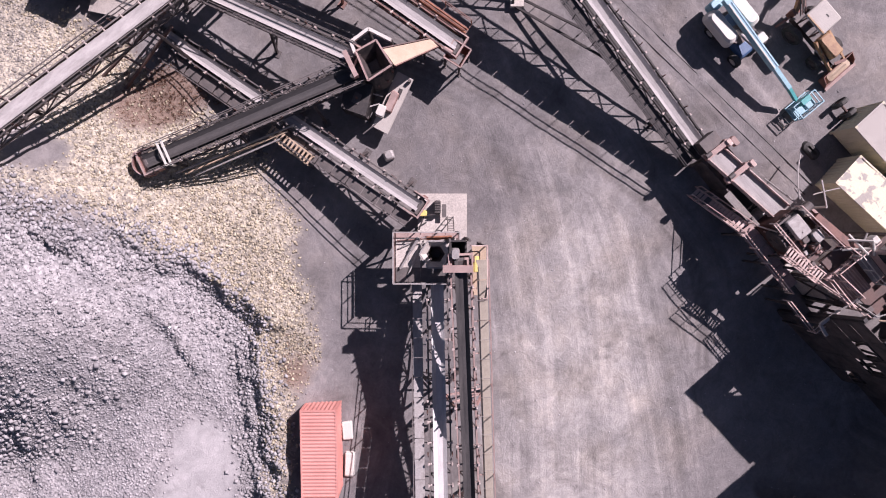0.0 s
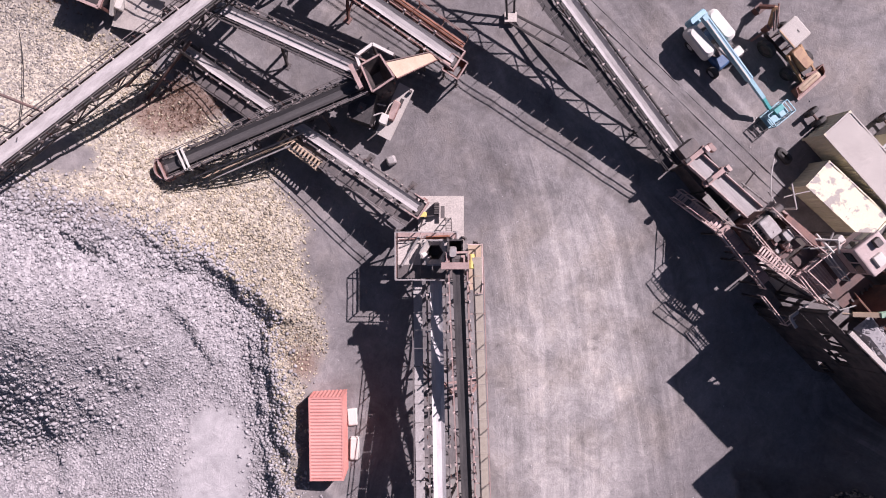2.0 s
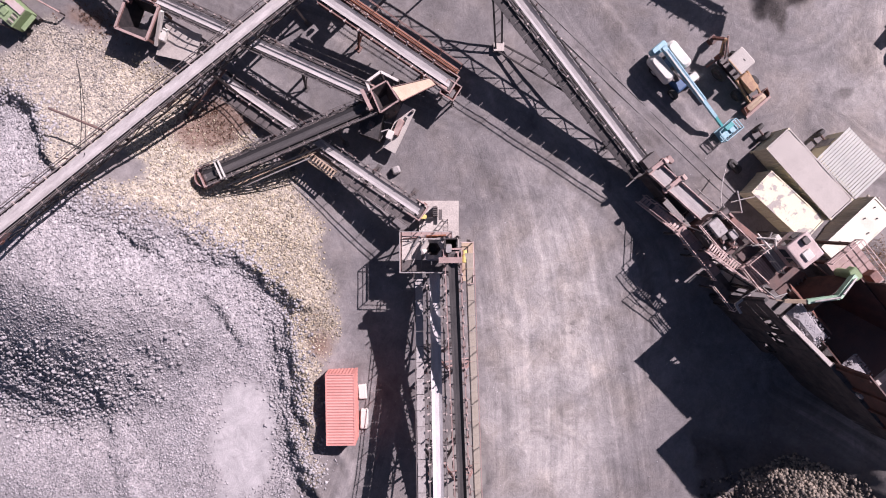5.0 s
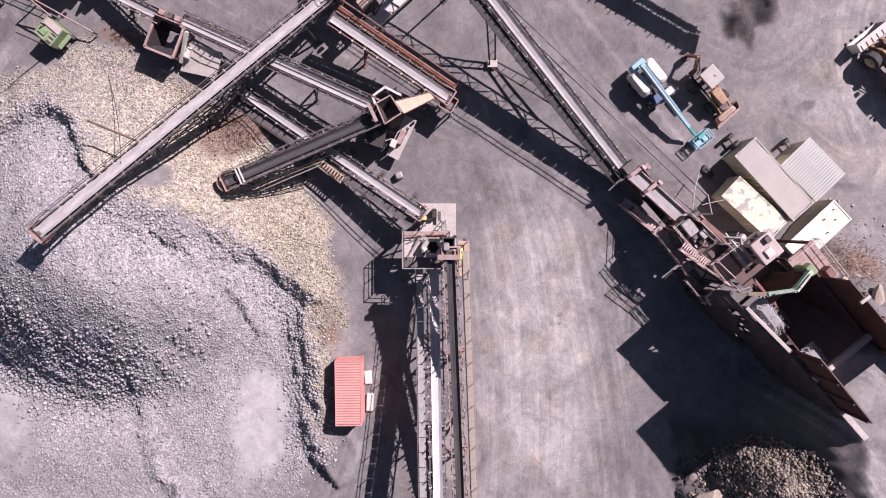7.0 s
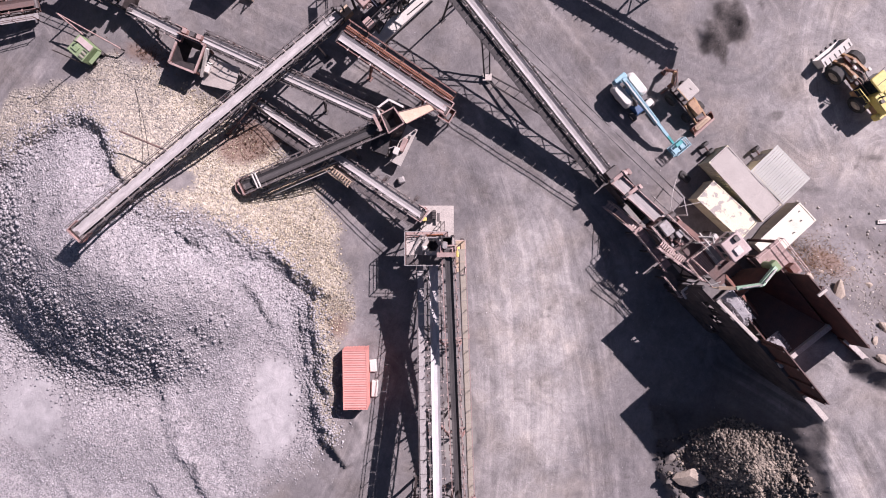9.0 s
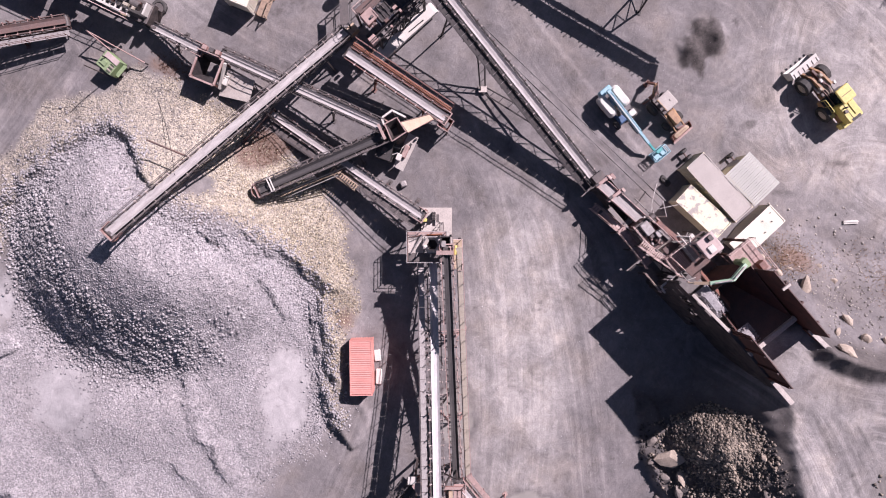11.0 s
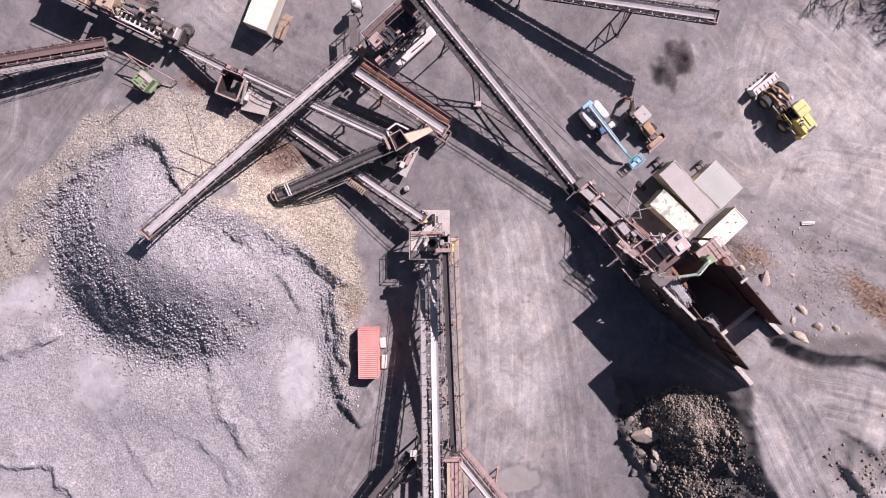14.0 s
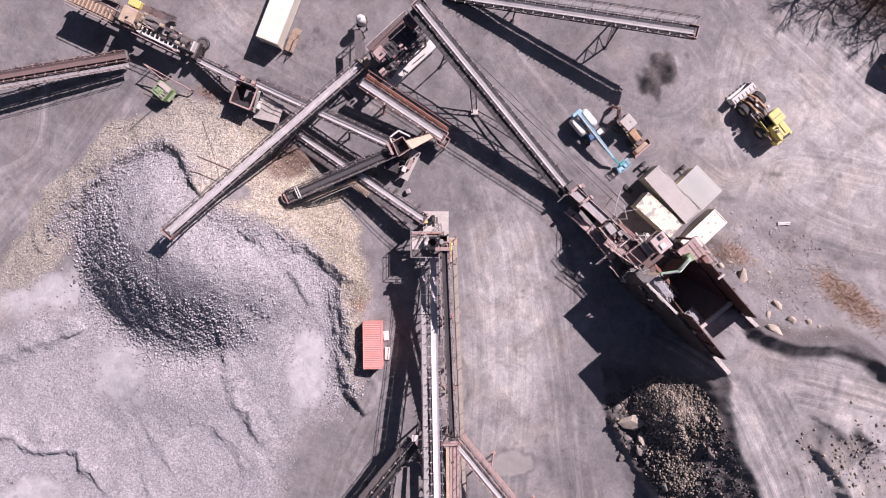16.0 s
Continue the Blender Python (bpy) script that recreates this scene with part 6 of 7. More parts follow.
def wheel_loader():
    t = thing("wheel_loader", pose(42.3, 14.4, 0, 0, 0, 129), "large yellow wheel loader with a pale worn bucket on the yard", "wheel loader")
    part("rear_frame", soft_box(4.4, 1.3, 0.9, 0.12, c=(-2.0, 0, 0.8)), OCHRE, t)
    part("front_frame", soft_box(2.6, 1.2, 1.0, 0.12, c=(1.1, 0, 0.8)), RUST_DARK, t)
    part("articulation", Geo().tube((0, 0, 0.7), (0, 0, 2.0), 0.4, 12), STEEL, t)
    part("engine_hood", soft_box(2.4, 1.9, 1.1, 0.2, c=(-2.9, -0.3, 1.6), top=0.93), YELLOW, t, "faded yellow engine hood")
    part("rear_grille", Geo().box((-3.9, -0.3, 2.7), (0.3, 1.1, 0.06)), BLACK, t)
    part("counterweight", soft_box(0.7, 2.3, 0.9, 0.15, c=(-4.0, -0.1, 0.9)), YELLOW, t)
    part("cab", soft_box(1.5, 1.5, 1.5, 0.12, c=(-1.0, -0.55, 1.75)), GLASS, t, "dark glazed cab")
    part("cab_roof", soft_box(1.75, 1.65, 0.2, 0.15, c=(-1.05, -0.55, 3.2)), YELLOW, t, "pale yellow cab roof")
    part("mirror_arm", Geo().beam((-0.3, -1.3, 2.9), (-0.2, -1.8, 2.9), 0.05), BLACK, t)
    part("platform", Geo().box((-1.2, 0.75, 1.7), (1.8, 0.9, 0.06)), BLACK, t)
    railing(t, [(-2.0, 1.15, 1.73), (-0.4, 1.15, 1.73)], YELLOW, 0.9, 0.8)
    for x in (-1.85, 1.85):
        for y in (-1.25, 1.25):
            wheel(t, (x, y, 1.0), 1.0, 0.78, WALK)
    part("exhaust", Geo().tube((-2.3, 0.2, 2.6), (-2.3, 0.2, 3.4), 0.09, 8), BLACK, t)
    part("air_cleaner", Geo().tube((-2.7, 0.35, 2.65), (-2.7, 0.35, 3.0), 0.2, 12), STEEL, t)
    part("hood_panel", soft_box(1.5, 0.7, 0.12, 0.1, c=(-2.8, -0.75, 2.68)), YELLOW, t)
    part("hood_seam", Geo().box((-2.9, 0.02, 2.71), (2.0, 0.05, 0.03)), BLACK, t)
    part("roof_seam", Geo().box((-1.05, -0.55, 3.41), (0.06, 1.3, 0.03)), BLACK, t)
    part("fuel_tank", soft_box(1.0, 0.6, 0.7, 0.12, c=(-0.9, 1.0, 1.0)), OCHRE, t)
    for i in range(6):
        bow = [(-0.4 + 0.35 * k, -0.5 + 0.2 * i + 0.1 * math.sin(k + i), 2.05 + 0.25 * math.sin(math.pi * k / 5)) for k in range(6)]
        g = Geo()
        for p, q in zip(bow, bow[1:]):
            g.tube(p, q, 0.045, 6)
        part("hydraulic_hose", g, (BLACK, WALK, RUST_PINK)[i % 3], t)
    for x, y, c in ((0.5, -0.9, WHITE), (0.8, 0.7, WALK), (1.5, 0.15, WHITE), (2.0, -0.2, WALK), (0.2, 0.95, STEEL)):
        part("valve_block", soft_box(0.4, 0.3, 0.3, 0.06, c=(x, y, 2.2)), c, t)
    for y in (-1.2, 1.2):
        part("fender", Geo().box((-2.2, y * 0.98, 1.9), (0.8, 0.5, 0.06)), YELLOW, t)
    for y in (-0.55, 0.55):
        part("lift_arm", Geo().beam((0.5, y, 2.3), (2.2, y, 1.9), 0.24, 0.45).beam((2.2, y, 1.9), (3.3, y, 0.7), 0.22, 0.36), OCHRE, t)
        part("lift_cylinder", Geo().tube((0.7, y * 1.3, 1.6), (2.3, y * 1.3, 1.7), 0.12, 10), GALV, t)
        part("light_pod", soft_box(0.3, 0.3, 0.3, 0.08, c=(0.6, y * 1.5, 1.8)), WHITE, t)
    part("tilt_lever", Geo().beam((1.0, 0, 2.2), (2.9, 0, 1.9), 0.26, 0.36), RUST_DARK, t)
    part("hose_bundle", Geo().tube((0.0, 0.2, 1.9), (1.5, 0.3, 2.3), 0.07, 6).tube((0.0, -0.2, 1.9), (1.5, -0.25, 2.3), 0.07, 6), BLACK, t)
    w = 1.75
    bucket = part("bucket", Geo().sheet((3.3, -w, 0.15), (4.3, -w, 0.1), (4.3, w, 0.1), (3.3, w, 0.15), 0.08).sheet((3.3, w, 0.15), (3.2, w, 1.25), (3.2, -w, 1.25), (3.3, -w, 0.15), 0.08)
                  .sheet((3.2, -w, 1.25), (4.05, -w, 1.4), (4.05, w, 1.4), (3.2, w, 1.25), 0.08).sheet((3.3, -w, 0.15), (3.2, -w, 1.25), (4.05, -w, 1.4), (4.3, -w, 0.15), 0.08)
                  .sheet((4.3, w, 0.15), (4.05, w, 1.4), (3.2, w, 1.25), (3.3, w, 0.15), 0.08), WHITE, t, "pale worn steel bucket")
    for i in range(6):
        part("bucket_tooth", Geo().beam((4.2, -1.55 + i * 0.62, 0.12), (4.55, -1.55 + i * 0.62, 0.1), 0.14, 0.1), STEEL, bucket)
        part("bucket_slot", Geo().box((3.45, -1.5 + i * 0.6, 1.36), (0.5, 0.12, 0.06), Matrix.Rotation(radians(-10), 4, 'Y')), BLACK, bucket)


wheel_loader()


# ---- screening tower at the far end ----
def screening_tower():
    t = thing("screening_tower", pose(-4.6, 22.2, 0, 0, 0, 42), "tall rusty screening tower with dark screen boxes and railed decks", "screening plant")
    part("trailer_beam", soft_box(9.0, 1.35, 0.5, 0.08, c=(-0.15, -1.78, 0.75)), WHITE, t, "long pale trailer frame")
    part("trailer_beam", soft_box(7.4, 0.6, 0.5, 0.08, c=(0.3, 0.6, 0.75)), STEEL, t)
    for i in range(5):
        part("cross_member", Geo().beam((-2.6 + i * 1.6, -1.5, 0.9), (-2.6 + i * 1.6, 0.6, 0.9), 0.25, 0.3), BLACK, t)
    for x in (-2.9, 0.2, 3.2):
        for y in (-1.4, 2.3):
            part("column", Geo().beam((x, y, 0), (x, y, 5.2), 0.22), STEEL, t)
    cross_braces(t, [(-2.9, -1.4), (0.2, -1.4), (3.2, -1.4)], 1.0, 4.8, STEEL)
    part("screen_box", Geo().prism([(-1.9, -0.7), (2.9, -0.7), (2.9, 1.2), (-1.9, 1.2)], 4.2, 5.3), BLUE_BLACK, t, "blue-black screen box")
    part("screen_mesh", Geo().box((0.5, 0.25, 5.33), (4.5, 1.6, 0.05)), BLACK, t)
    for i in range(9):
        part("screen_bar", Geo().beam((-1.6 + i * 0.52, -0.6, 5.42), (-1.6 + i * 0.52, 1.1, 5.42), 0.06), STEEL, t)
    part("feed_box", soft_box(1.5, 1.4, 0.9, 0.08, c=(-2.2, 0.9, 4.5)), RUST_PINK, t, "faded red feed box")
    part("feed_box", soft_box(0.9, 0.9, 0.8, 0.08, c=(-3.4, -0.9, 3.8)), RUST_PINK, t, "faded red chute box")
    part("feed_box", Geo().box((-4.3, 2.2, 1.3), (1.6, 0.9, 1.1)), TAN_STEEL, t, "tan steel chute box")
    railing(t, [(-3.1, 1.7, 5.2), (-3.1, 2.4, 5.2), (3.3, 2.4, 5.2)], RUST_PINK)
    railing(t, [(-1.8, -1.6, 4.2), (3.2, -1.6, 4.2)], STEEL)
    grating(t, -2.9, 3.3, 1.3, 2.4, 5.17, RUST_DARK)
    grating(t, -1.9, 3.3, -1.55, -0.75, 4.17, STEEL)
    for y in (-1.1, -1.6, 1.9):
        part("long_pipe", Geo().tube((-3.9, y, 5.7 - abs(y) * 0.3), (4.4, y + 0.2, 5.9 - abs(y) * 0.3), 0.06, 6), BLACK, t)
    for i in range(4):
        part("spring_mount", Geo().tube((-1.5 + i * 1.3, -0.9, 3.9), (-1.5 + i * 1.3, -0.9, 4.3), 0.14, 10), GALV, t)
    part("drive_motor", Geo().tube((2.0, -1.4, 4.5), (2.8, -1.4, 4.5), 0.22, 12), GALV, t)
    part("upper_hopper", Geo().box((3.3, 0.9, 6.4), (1.6, 1.6, 1.2)), RUST_DARK, t)
    part("mechanism", soft_box(1.2, 0.8, 0.7, 0.12, c=(4.0, 0.4, 7.0)), GALV, t)
    part("mechanism", soft_box(0.8, 0.6, 0.6, 0.12, c=(4.7, -0.4, 7.2)), TAN_STEEL, t)
    for a, b in (((-0.4, -1.3, 1.2), (0.8, -0.9, 3.9)), ((1.2, -1.3, 1.2), (1.8, -0.9, 3.9)), ((0.4, -2.0, 1.25), (2.4, -2.1, 1.25))):
        part("hose", Geo().tube(a, b, 0.07, 6), BLACK, t)
    rr = random.Random(9)
    for i in range(16):
        part("fitting", soft_box(rr.uniform(0.2, 0.6), rr.uniform(0.15, 0.4), rr.uniform(0.2, 0.4), 0.05, c=(rr.uniform(-2.8, 5.0), rr.uniform(-1.5, 2.2), 5.3)), rr.choice((RUST_PINK, STEEL, GALV, RUST_DARK)), t)
    railing(t, [(2.5, -0.9, 6.0), (5.3, -0.9, 6.6), (5.3, 1.6, 6.6)], RUST_PINK)
    for x in (2.9, 4.7):
        part("head_column", Geo().beam((x, 1.2, 0), (x, 1.2, 7.0), 0.2), STEEL, t)


BLUE_BLACK = mat("blue_black_paint", (0.012, 0.016, 0.035), (0.02, 0.025, 0.05), 0.6, dust=0.05)
screening_tower()


def tank():
    t = thing("water_tank", pose(-9.5, 26.3, 0), "small white domed tank on a black stand", "tank")
    rings = [[(0.62 * r * math.cos(2 * math.pi * i / 16), 0.62 * r * math.sin(2 * math.pi * i / 16), z) for i in range(16)] for r, z in ((0.95, 1.6), (1, 1.8), (1, 2.7), (0.85, 3.0), (0.5, 3.15), (0.12, 3.2))]
    part("tank_body", loft(rings), WHITE, t, smooth=True)
    part("lid", Geo().tube((0, 0, 3.18), (0, 0, 3.26), 0.16, 12), GALV, t)
    columns(t, [(-0.5, -0.5), (0.5, -0.5), (0.5, 0.5), (-0.5, 0.5)], 1.6, BLACK, 0.1)
    part("stand_top", Geo().box((0, 0, 1.58), (1.3, 1.3, 0.08)), BLACK, t)


def gallery(m, lx, ly, lz, label):
    """An upright frame of posts and rails with ladders."""
    t = thing("access_tower", m, label, "access tower")
    pts = quad(0, 0, lx, ly)
    columns(t, pts, lz, BLACK, 0.1)
    for z in np.arange(1.2, lz + 0.1, 1.2):
        for a, b in zip(pts, pts[1:] + pts[:1]):
            part("rail", Geo().beam((*a, float(z)), (*b, float(z)), 0.06), BLACK, t)
    part("landing", Geo().box((0, 0, lz), (lx, ly, 0.06)), STEEL, t)


tank()
gallery(pose(-9.7, 22.9, 0, 0, 0, 2), 0.9, 3.6, 3.4, "narrow black access frame beside the screening tower")
container("long_trailer", "long white office trailer with dusty roof and slatted side", pose(-19.2, 29.2, 0, 0, 0, 68), 12.0, 2.9, 2.9, TRAILER, TRAILER, 6.0, "site trailer", doors=False, floor=0.5)


def wooden_steps():
    t = thing("wooden_steps", pose(-18.75, 23.9, 0, 0, 0, 68), "weathered timber landing and steps beside the white trailer", "steps")
    grating(t, -1.2, 1.2, -0.6, 0.6, 0.55, WOOD)
    for x in (-1.1, 1.1):
        for y in (-0.5, 0.5):
            part("post", Geo().beam((x, y, 0), (x, y, 1.5), 0.1), WOOD, t)
    part("handrail", Geo().beam((-1.2, -0.55, 1.5), (1.2, -0.55, 1.5), 0.1), WOOD, t)
    for i in range(3):
        part("step", Geo().box((1.4 + i * 0.28, 0, 0.42 - i * 0.17), (0.28, 1.1, 0.05)), WOOD, t)


wooden_steps()


# ---- open hopper and machinery on the far side of the stockpile ----
def open_hopper():
    t = thing("open_hopper", pose(-24.4, 16.7, 0, 0, 0, -22), "open pinkish steel hopper with a dark interior", "hopper")
    q = quad(0, 0, 2.7, 2.9)
    bin_box(t, q, 2.9, quad(0.2, 0.2, 1.6, 1.6), 1.2, BLACK, label="black steel hopper plate")
    rim(t, q, 2.95, RUST_PINK, 0.2, 0.22)
    part("back_plate", Geo().box((-0.2, 1.5, 3.25), (2.4, 0.1, 0.8)), RUST_PINK, t)
    for x in (-0.8, 0.0, 0.7):
        part("machinery_block", soft_box(0.55, 0.5, 0.6, 0.08, c=(x, 1.9, 2.9)), RUST_PINK if x else STEEL, t)
    columns(t, [(-1.2, -1.3), (1.2, -1.3), (1.2, 1.3), (-1.2, 1.3)], 2.9, RUST_DARK, 0.2)
    part("side_frame", Geo().beam((1.5, -1.4, 1.4), (1.6, 1.2, 2.8), 0.25, 0.4), WHITE, t)
    part("belt_guard", soft_box(0.5, 1.1, 0.5, 0.1, c=(1.9, -0.4, 1.4)), WHITE, t)
    part("hose", Geo().tube((1.7, -0.2, 1.9), (2.6, -1.2, 0.6), 0.07, 6).tube((1.7, 0.3, 1.9), (3.0, -0.8, 0.5), 0.06, 6), BLACK, t)
    part("apron_plate", Geo().sheet((1.5, -2.1, 0.9), (5.0, -1.6, 1.5), (4.9, 0.8, 1.8), (1.7, 0.6, 1.6), 0.08), CONCRETE, t, "pale sheet-metal apron")
    for p in ((1.7, -1.9), (4.4, -1.4), (4.3, 0.5)):
        part("apron_leg", Geo().beam((*p, 0), (*p, 0.95), 0.1), STEEL, t)


def green_machine():
    t = thing("green_winch_house", pose(-35.3, 17.5, ground_z(-35.3, 17.5) - 0.08, 0, 0, -41), "green machine house with pale roof panels and long slanting poles", "machine")
    part("house", soft_box(2.0, 1.9, 1.5, 0.06, c=(0, 0, 0.6), top=0.98), GREEN, t)
    part("roof_panel", Geo().box((0.1, 0.62, 2.16), (1.7, 0.6, 0.1)), CAB_PINK, t, "pale pinkish roof panel")
    part("roof_hatch", soft_box(0.8, 0.6, 0.12, 0.05, c=(-0.4, -0.3, 2.1)), GREEN, t)
    part("side_step", Geo().box((1.2, 0.1, 1.2), (0.4, 1.5, 0.08)), GREEN, t)
    part("exhaust", Geo().tube((-0.6, 0.2, 2.1), (-0.6, 0.2, 2.7), 0.07, 8), BLACK, t)
    for i in range(5):
        part("louvre", Geo().box((0.6, -0.75 + i * 0.2, 2.13), (0.5, 0.09, 0.06)), (BLACK, CAB_PINK)[i % 2], t)
    part("skid", Geo().box((0, -0.8, 0.35), (2.6, 0.25, 0.5)).box((0, 0.8, 0.35), (2.6, 0.25, 0.5)), STEEL, t)
    inv = t.matrix_basis.inverted()
    for a, b in (((-37.2, 20.7, 2.6), (-31.8, 17.7, 1.0)), ((-37.2, 20.7, 2.6), (-35.0, 18.8, 2.0))):
        part("pole", Geo().tube(inv @ Vector(a), inv @ Vector(b), 0.07, 8), RUST_PINK, t)
    part("mast", Geo().beam(inv @ Vector((-37.2, 20.7, 0.2)), inv @ Vector((-37.2, 20.7, 2.7)), 0.14), STEEL, t)
    part("post", Geo().tube(inv @ Vector((-31.8, 17.7, 0.2)), inv @ Vector((-31.8, 17.7, 1.05)), 0.07, 8), STEEL, t)
    part("lamp_mast", Geo().tube(inv @ Vector((-36.0, 16.4, 0.3)), inv @ Vector((-36.0, 16.4, 5.6)), 0.06, 8), STEEL, t)


def mobile_crusher():
    t = thing("mobile_crusher", pose(-37.2, 25.6, 0, 0, 0, -25), "long tan and rusty mobile crusher on a chassis with ribbed feeder", "crusher")
    for y in (-1.0, 1.0):
        part("chassis_rail", Geo().beam((-10, y, 1.3), (8, y, 1.3), 0.3, 0.5), STEEL, t)
    part("feeder_bed", Geo().box((-6.3, -0.1, 3.3), (6.0, 2.2, 0.2)), RUST_DARK, t)
    for i in range(11):
        part("feeder_rib", Geo().box((-8.9 + i * 0.52, -0.6, 3.55), (0.22, 1.2, 0.3)), TAN_STEEL, t)
    for y in (-1.4, 1.2):
        part("feeder_side", Geo().sheet((-9.4, y, 3.2), (-3.3, y, 3.2), (-3.3, y, 4.1), (-9.4, y, 4.1), 0.08), TAN_STEEL, t)
    part("jaw_body", soft_box(2.0, 2.2, 2.0, 0.12, c=(-1.4, 0.2, 2.2)), TAN_STEEL, t)
    part("flywheel", Geo().tube((-1.2, -1.25, 3.3), (-1.2, -1.0, 3.3), 0.75, 18), RUST_DARK, t)
    part("engine", soft_box(1.6, 1.0, 1.0, 0.12, c=(-1.6, 2.0, 2.6)), YELLOW, t, "yellow engine cover")
    part("walkway", Geo().box((0.6, 2.0, 2.9), (3.4, 0.8, 0.06)), RUST_DARK, t)
    stair(t, (2.5, 2.6, 0.2), (0.6, 2.0, 2.9), 0.7, STEEL)
    railing(t, [(-9.2, -1.75, 3.1), (-3.4, -1.75, 3.1)], RUST_PINK)
    part("screen_side", Geo().beam((0.0, -1.0, 3.2), (5.6, -1.1, 2.9), 0.25, 0.7), WHITE, t)
    for i in range(9):
        part("screen_rib", Geo().box((0.5 + i * 0.6, -0.7, 3.4 - i * 0.04), (0.16, 0.9, 0.16)), WHITE, t)
    part("drum", Geo().tube((1.6, 0.3, 3.4), (6.5, 0.2, 3.2), 0.5, 16), STEEL, t, "dark steel drum")
    part("belt_wheel", Geo().tube((4.4, -1.25, 2.8), (4.4, -1.1, 2.8), 0.85, 20), GALV, t)
    part("end_plate", Geo().box((7.2, 0.2, 3.0), (0.2, 1.3, 1.1)), WHITE, t)
    part("support_jack", Geo().box((7.3, 0, 1.3), (0.4, 2.2, 2.4)), STEEL, t)
    for x in (-8.5, -5.5, -2.5, 1.0, 4.0):
        for y in (-1.0, 1.0):
            part("jack", Geo().beam((x, y, 0), (x, y, 3.1), 0.2), STEEL, t)
    for x in (5.6, 6.8):
        wheel(t, (x, -1.0, 0.5), 0.5, 0.4, STEEL)
    part("underbelt", Geo().box((1.0, 0, 1.0), (12, 0.9, 0.15)), BELT_DARK, t)
    rr = random.Random(5)
    for i in range(26):
        x, y = rr.uniform(-3.2, 6.8), rr.uniform(-1.3, 1.6)
        part("fitting", soft_box(rr.uniform(0.2, 0.7), rr.uniform(0.15, 0.4), rr.uniform(0.2, 0.5), 0.05, c=(x, y, rr.uniform(3.0, 4.1))), rr.choice((TAN_STEEL, RAIL_PALE, WALK, STEEL, RUST_DARK)), t)
    for i in range(12):
        x, y = rr.uniform(-9, 5), rr.uniform(-1.4, 1.4)
        part("pipe", Geo().tube((x, y, rr.uniform(3.3, 4.3)), (x + rr.uniform(0.5, 2.2), y + rr.uniform(-0.6, 0.6), rr.uniform(3.2, 4.3)), 0.06, 6), rr.choice((RAIL_PALE, TAN_STEEL, WALK)), t)
    railing(t, [(-0.2, -1.5, 3.0), (5.8, -1.6, 2.8)], RUST_PINK)


open_hopper()
green_machine()
mobile_crusher()
conveyor("link_conveyor", "short low conveyor linking the mobile crusher to the open hopper", (-30.8, 21.6, 1.3), (-25.0, 18.6, 3.0), 0.8, BELT_PALE, STEEL, 0.6, 0, legs=(0.5,), rail=False)
wheel_flat = thing("scrap_tyre", pose(-30.4, 23.9, 0.02, 90, 0, 0), "old tyre lying flat by the mobile crusher", "tyre")
wheel(wheel_flat, (0, 0.25, 0), 0.85, 0.4, STEEL)


# ---- transfer point at the near end of the long conveyors ----
def south_transfer():
    t = thing("transfer_station", pose(0, -27.5, 0), "rusty transfer station under the long conveyors with a pinkish chute", "transfer station")
    pts = [(-2.2, -2.0), (2.2, -2.0), (2.2, 1.0), (-2.2, 1.0)]
    columns(t, pts, 6.4, STEEL, 0.22)
    cross_braces(t, pts, 0.4, 6.0, STEEL)
    part("chute_box", Geo().prism(quad(-1.7, 0.4, 1.2, 1.2, 35), 4.8, 6.6), RUST_PINK, t, "faded pink chute box")
    part("chute_lid", Geo().box((-2.5, 1.1, 6.5), (0.9, 0.8, 0.08)), WHITE, t)
    part("cross_beam", Geo().beam((-2.2, 0.3, 6.4), (3.0, 0.3, 6.4), 0.3, 0.35), RUST_PINK, t)
    grating(t, 1.8, 3.0, -9.0, 0.6, 6.2, RUST_PINK)
    railing(t, [(3.05, 0.6, 6.2), (3.05, -9.0, 6.2)], RUST_PINK)
    columns(t, [(2.9, -5.0), (2.9, -8.8)], 6.2, STEEL, 0.16)
    part("side_channel", Geo().beam((1.5, 0, 6.6), (1.6, -9.0, 7.4), 0.4, 0.3), TAN_STEEL, t)


south_transfer()
conveyor("side_conveyor", "side conveyor with rusty walkway leaving the transfer station", (2.4, -26.9, 6.0), (14.0, -40.5, 8.2), 0.8, BELT_PALE, RUST_PINK, 0.8, 1, RUST_PINK, legs=(0.35, 0.8))
conveyor("lower_conveyor", "dark conveyor in shade below the transfer station", (-2.4, -27.6, 5.0), (-14.5, -43.0, 3.4), 0.7, BELT_DARK, STEEL, 0.8, -1, STEEL, legs=(0.5,))


def yellow_green_box():
    t = thing("feed_bin", pose(-8.9, -36.4, 0, 0, 0, 57), "long pale yellow-green steel bin at the edge of the yard", "bin")
    for y in (-0.6, 0.6):
        part("bin_side", Geo().box((0, y, 1.8), (9.0, 0.12, 0.9)), LIME, t)
    for i in range(8):
        part("bin_rib", Geo().beam((-4.2 + i * 1.2, -0.6, 2.2), (-4.2 + i * 1.2, 0.6, 2.2), 0.1), LIME, t)
    part("bin_floor", Geo().box((0, 0, 1.4), (9.0, 1.2, 0.1)), STEEL, t)
    for x in (-3.8, 0, 3.8):
        for y in (-0.5, 0.5):
            part("bin_leg", Geo().beam((x, y, 0), (x, y, 1.5), 0.14), STEEL, t)


LIME = mat("pale_lime_paint", (0.55, 0.56, 0.26), (0.45, 0.46, 0.2), 0.6, dust=0.15)
yellow_green_box()


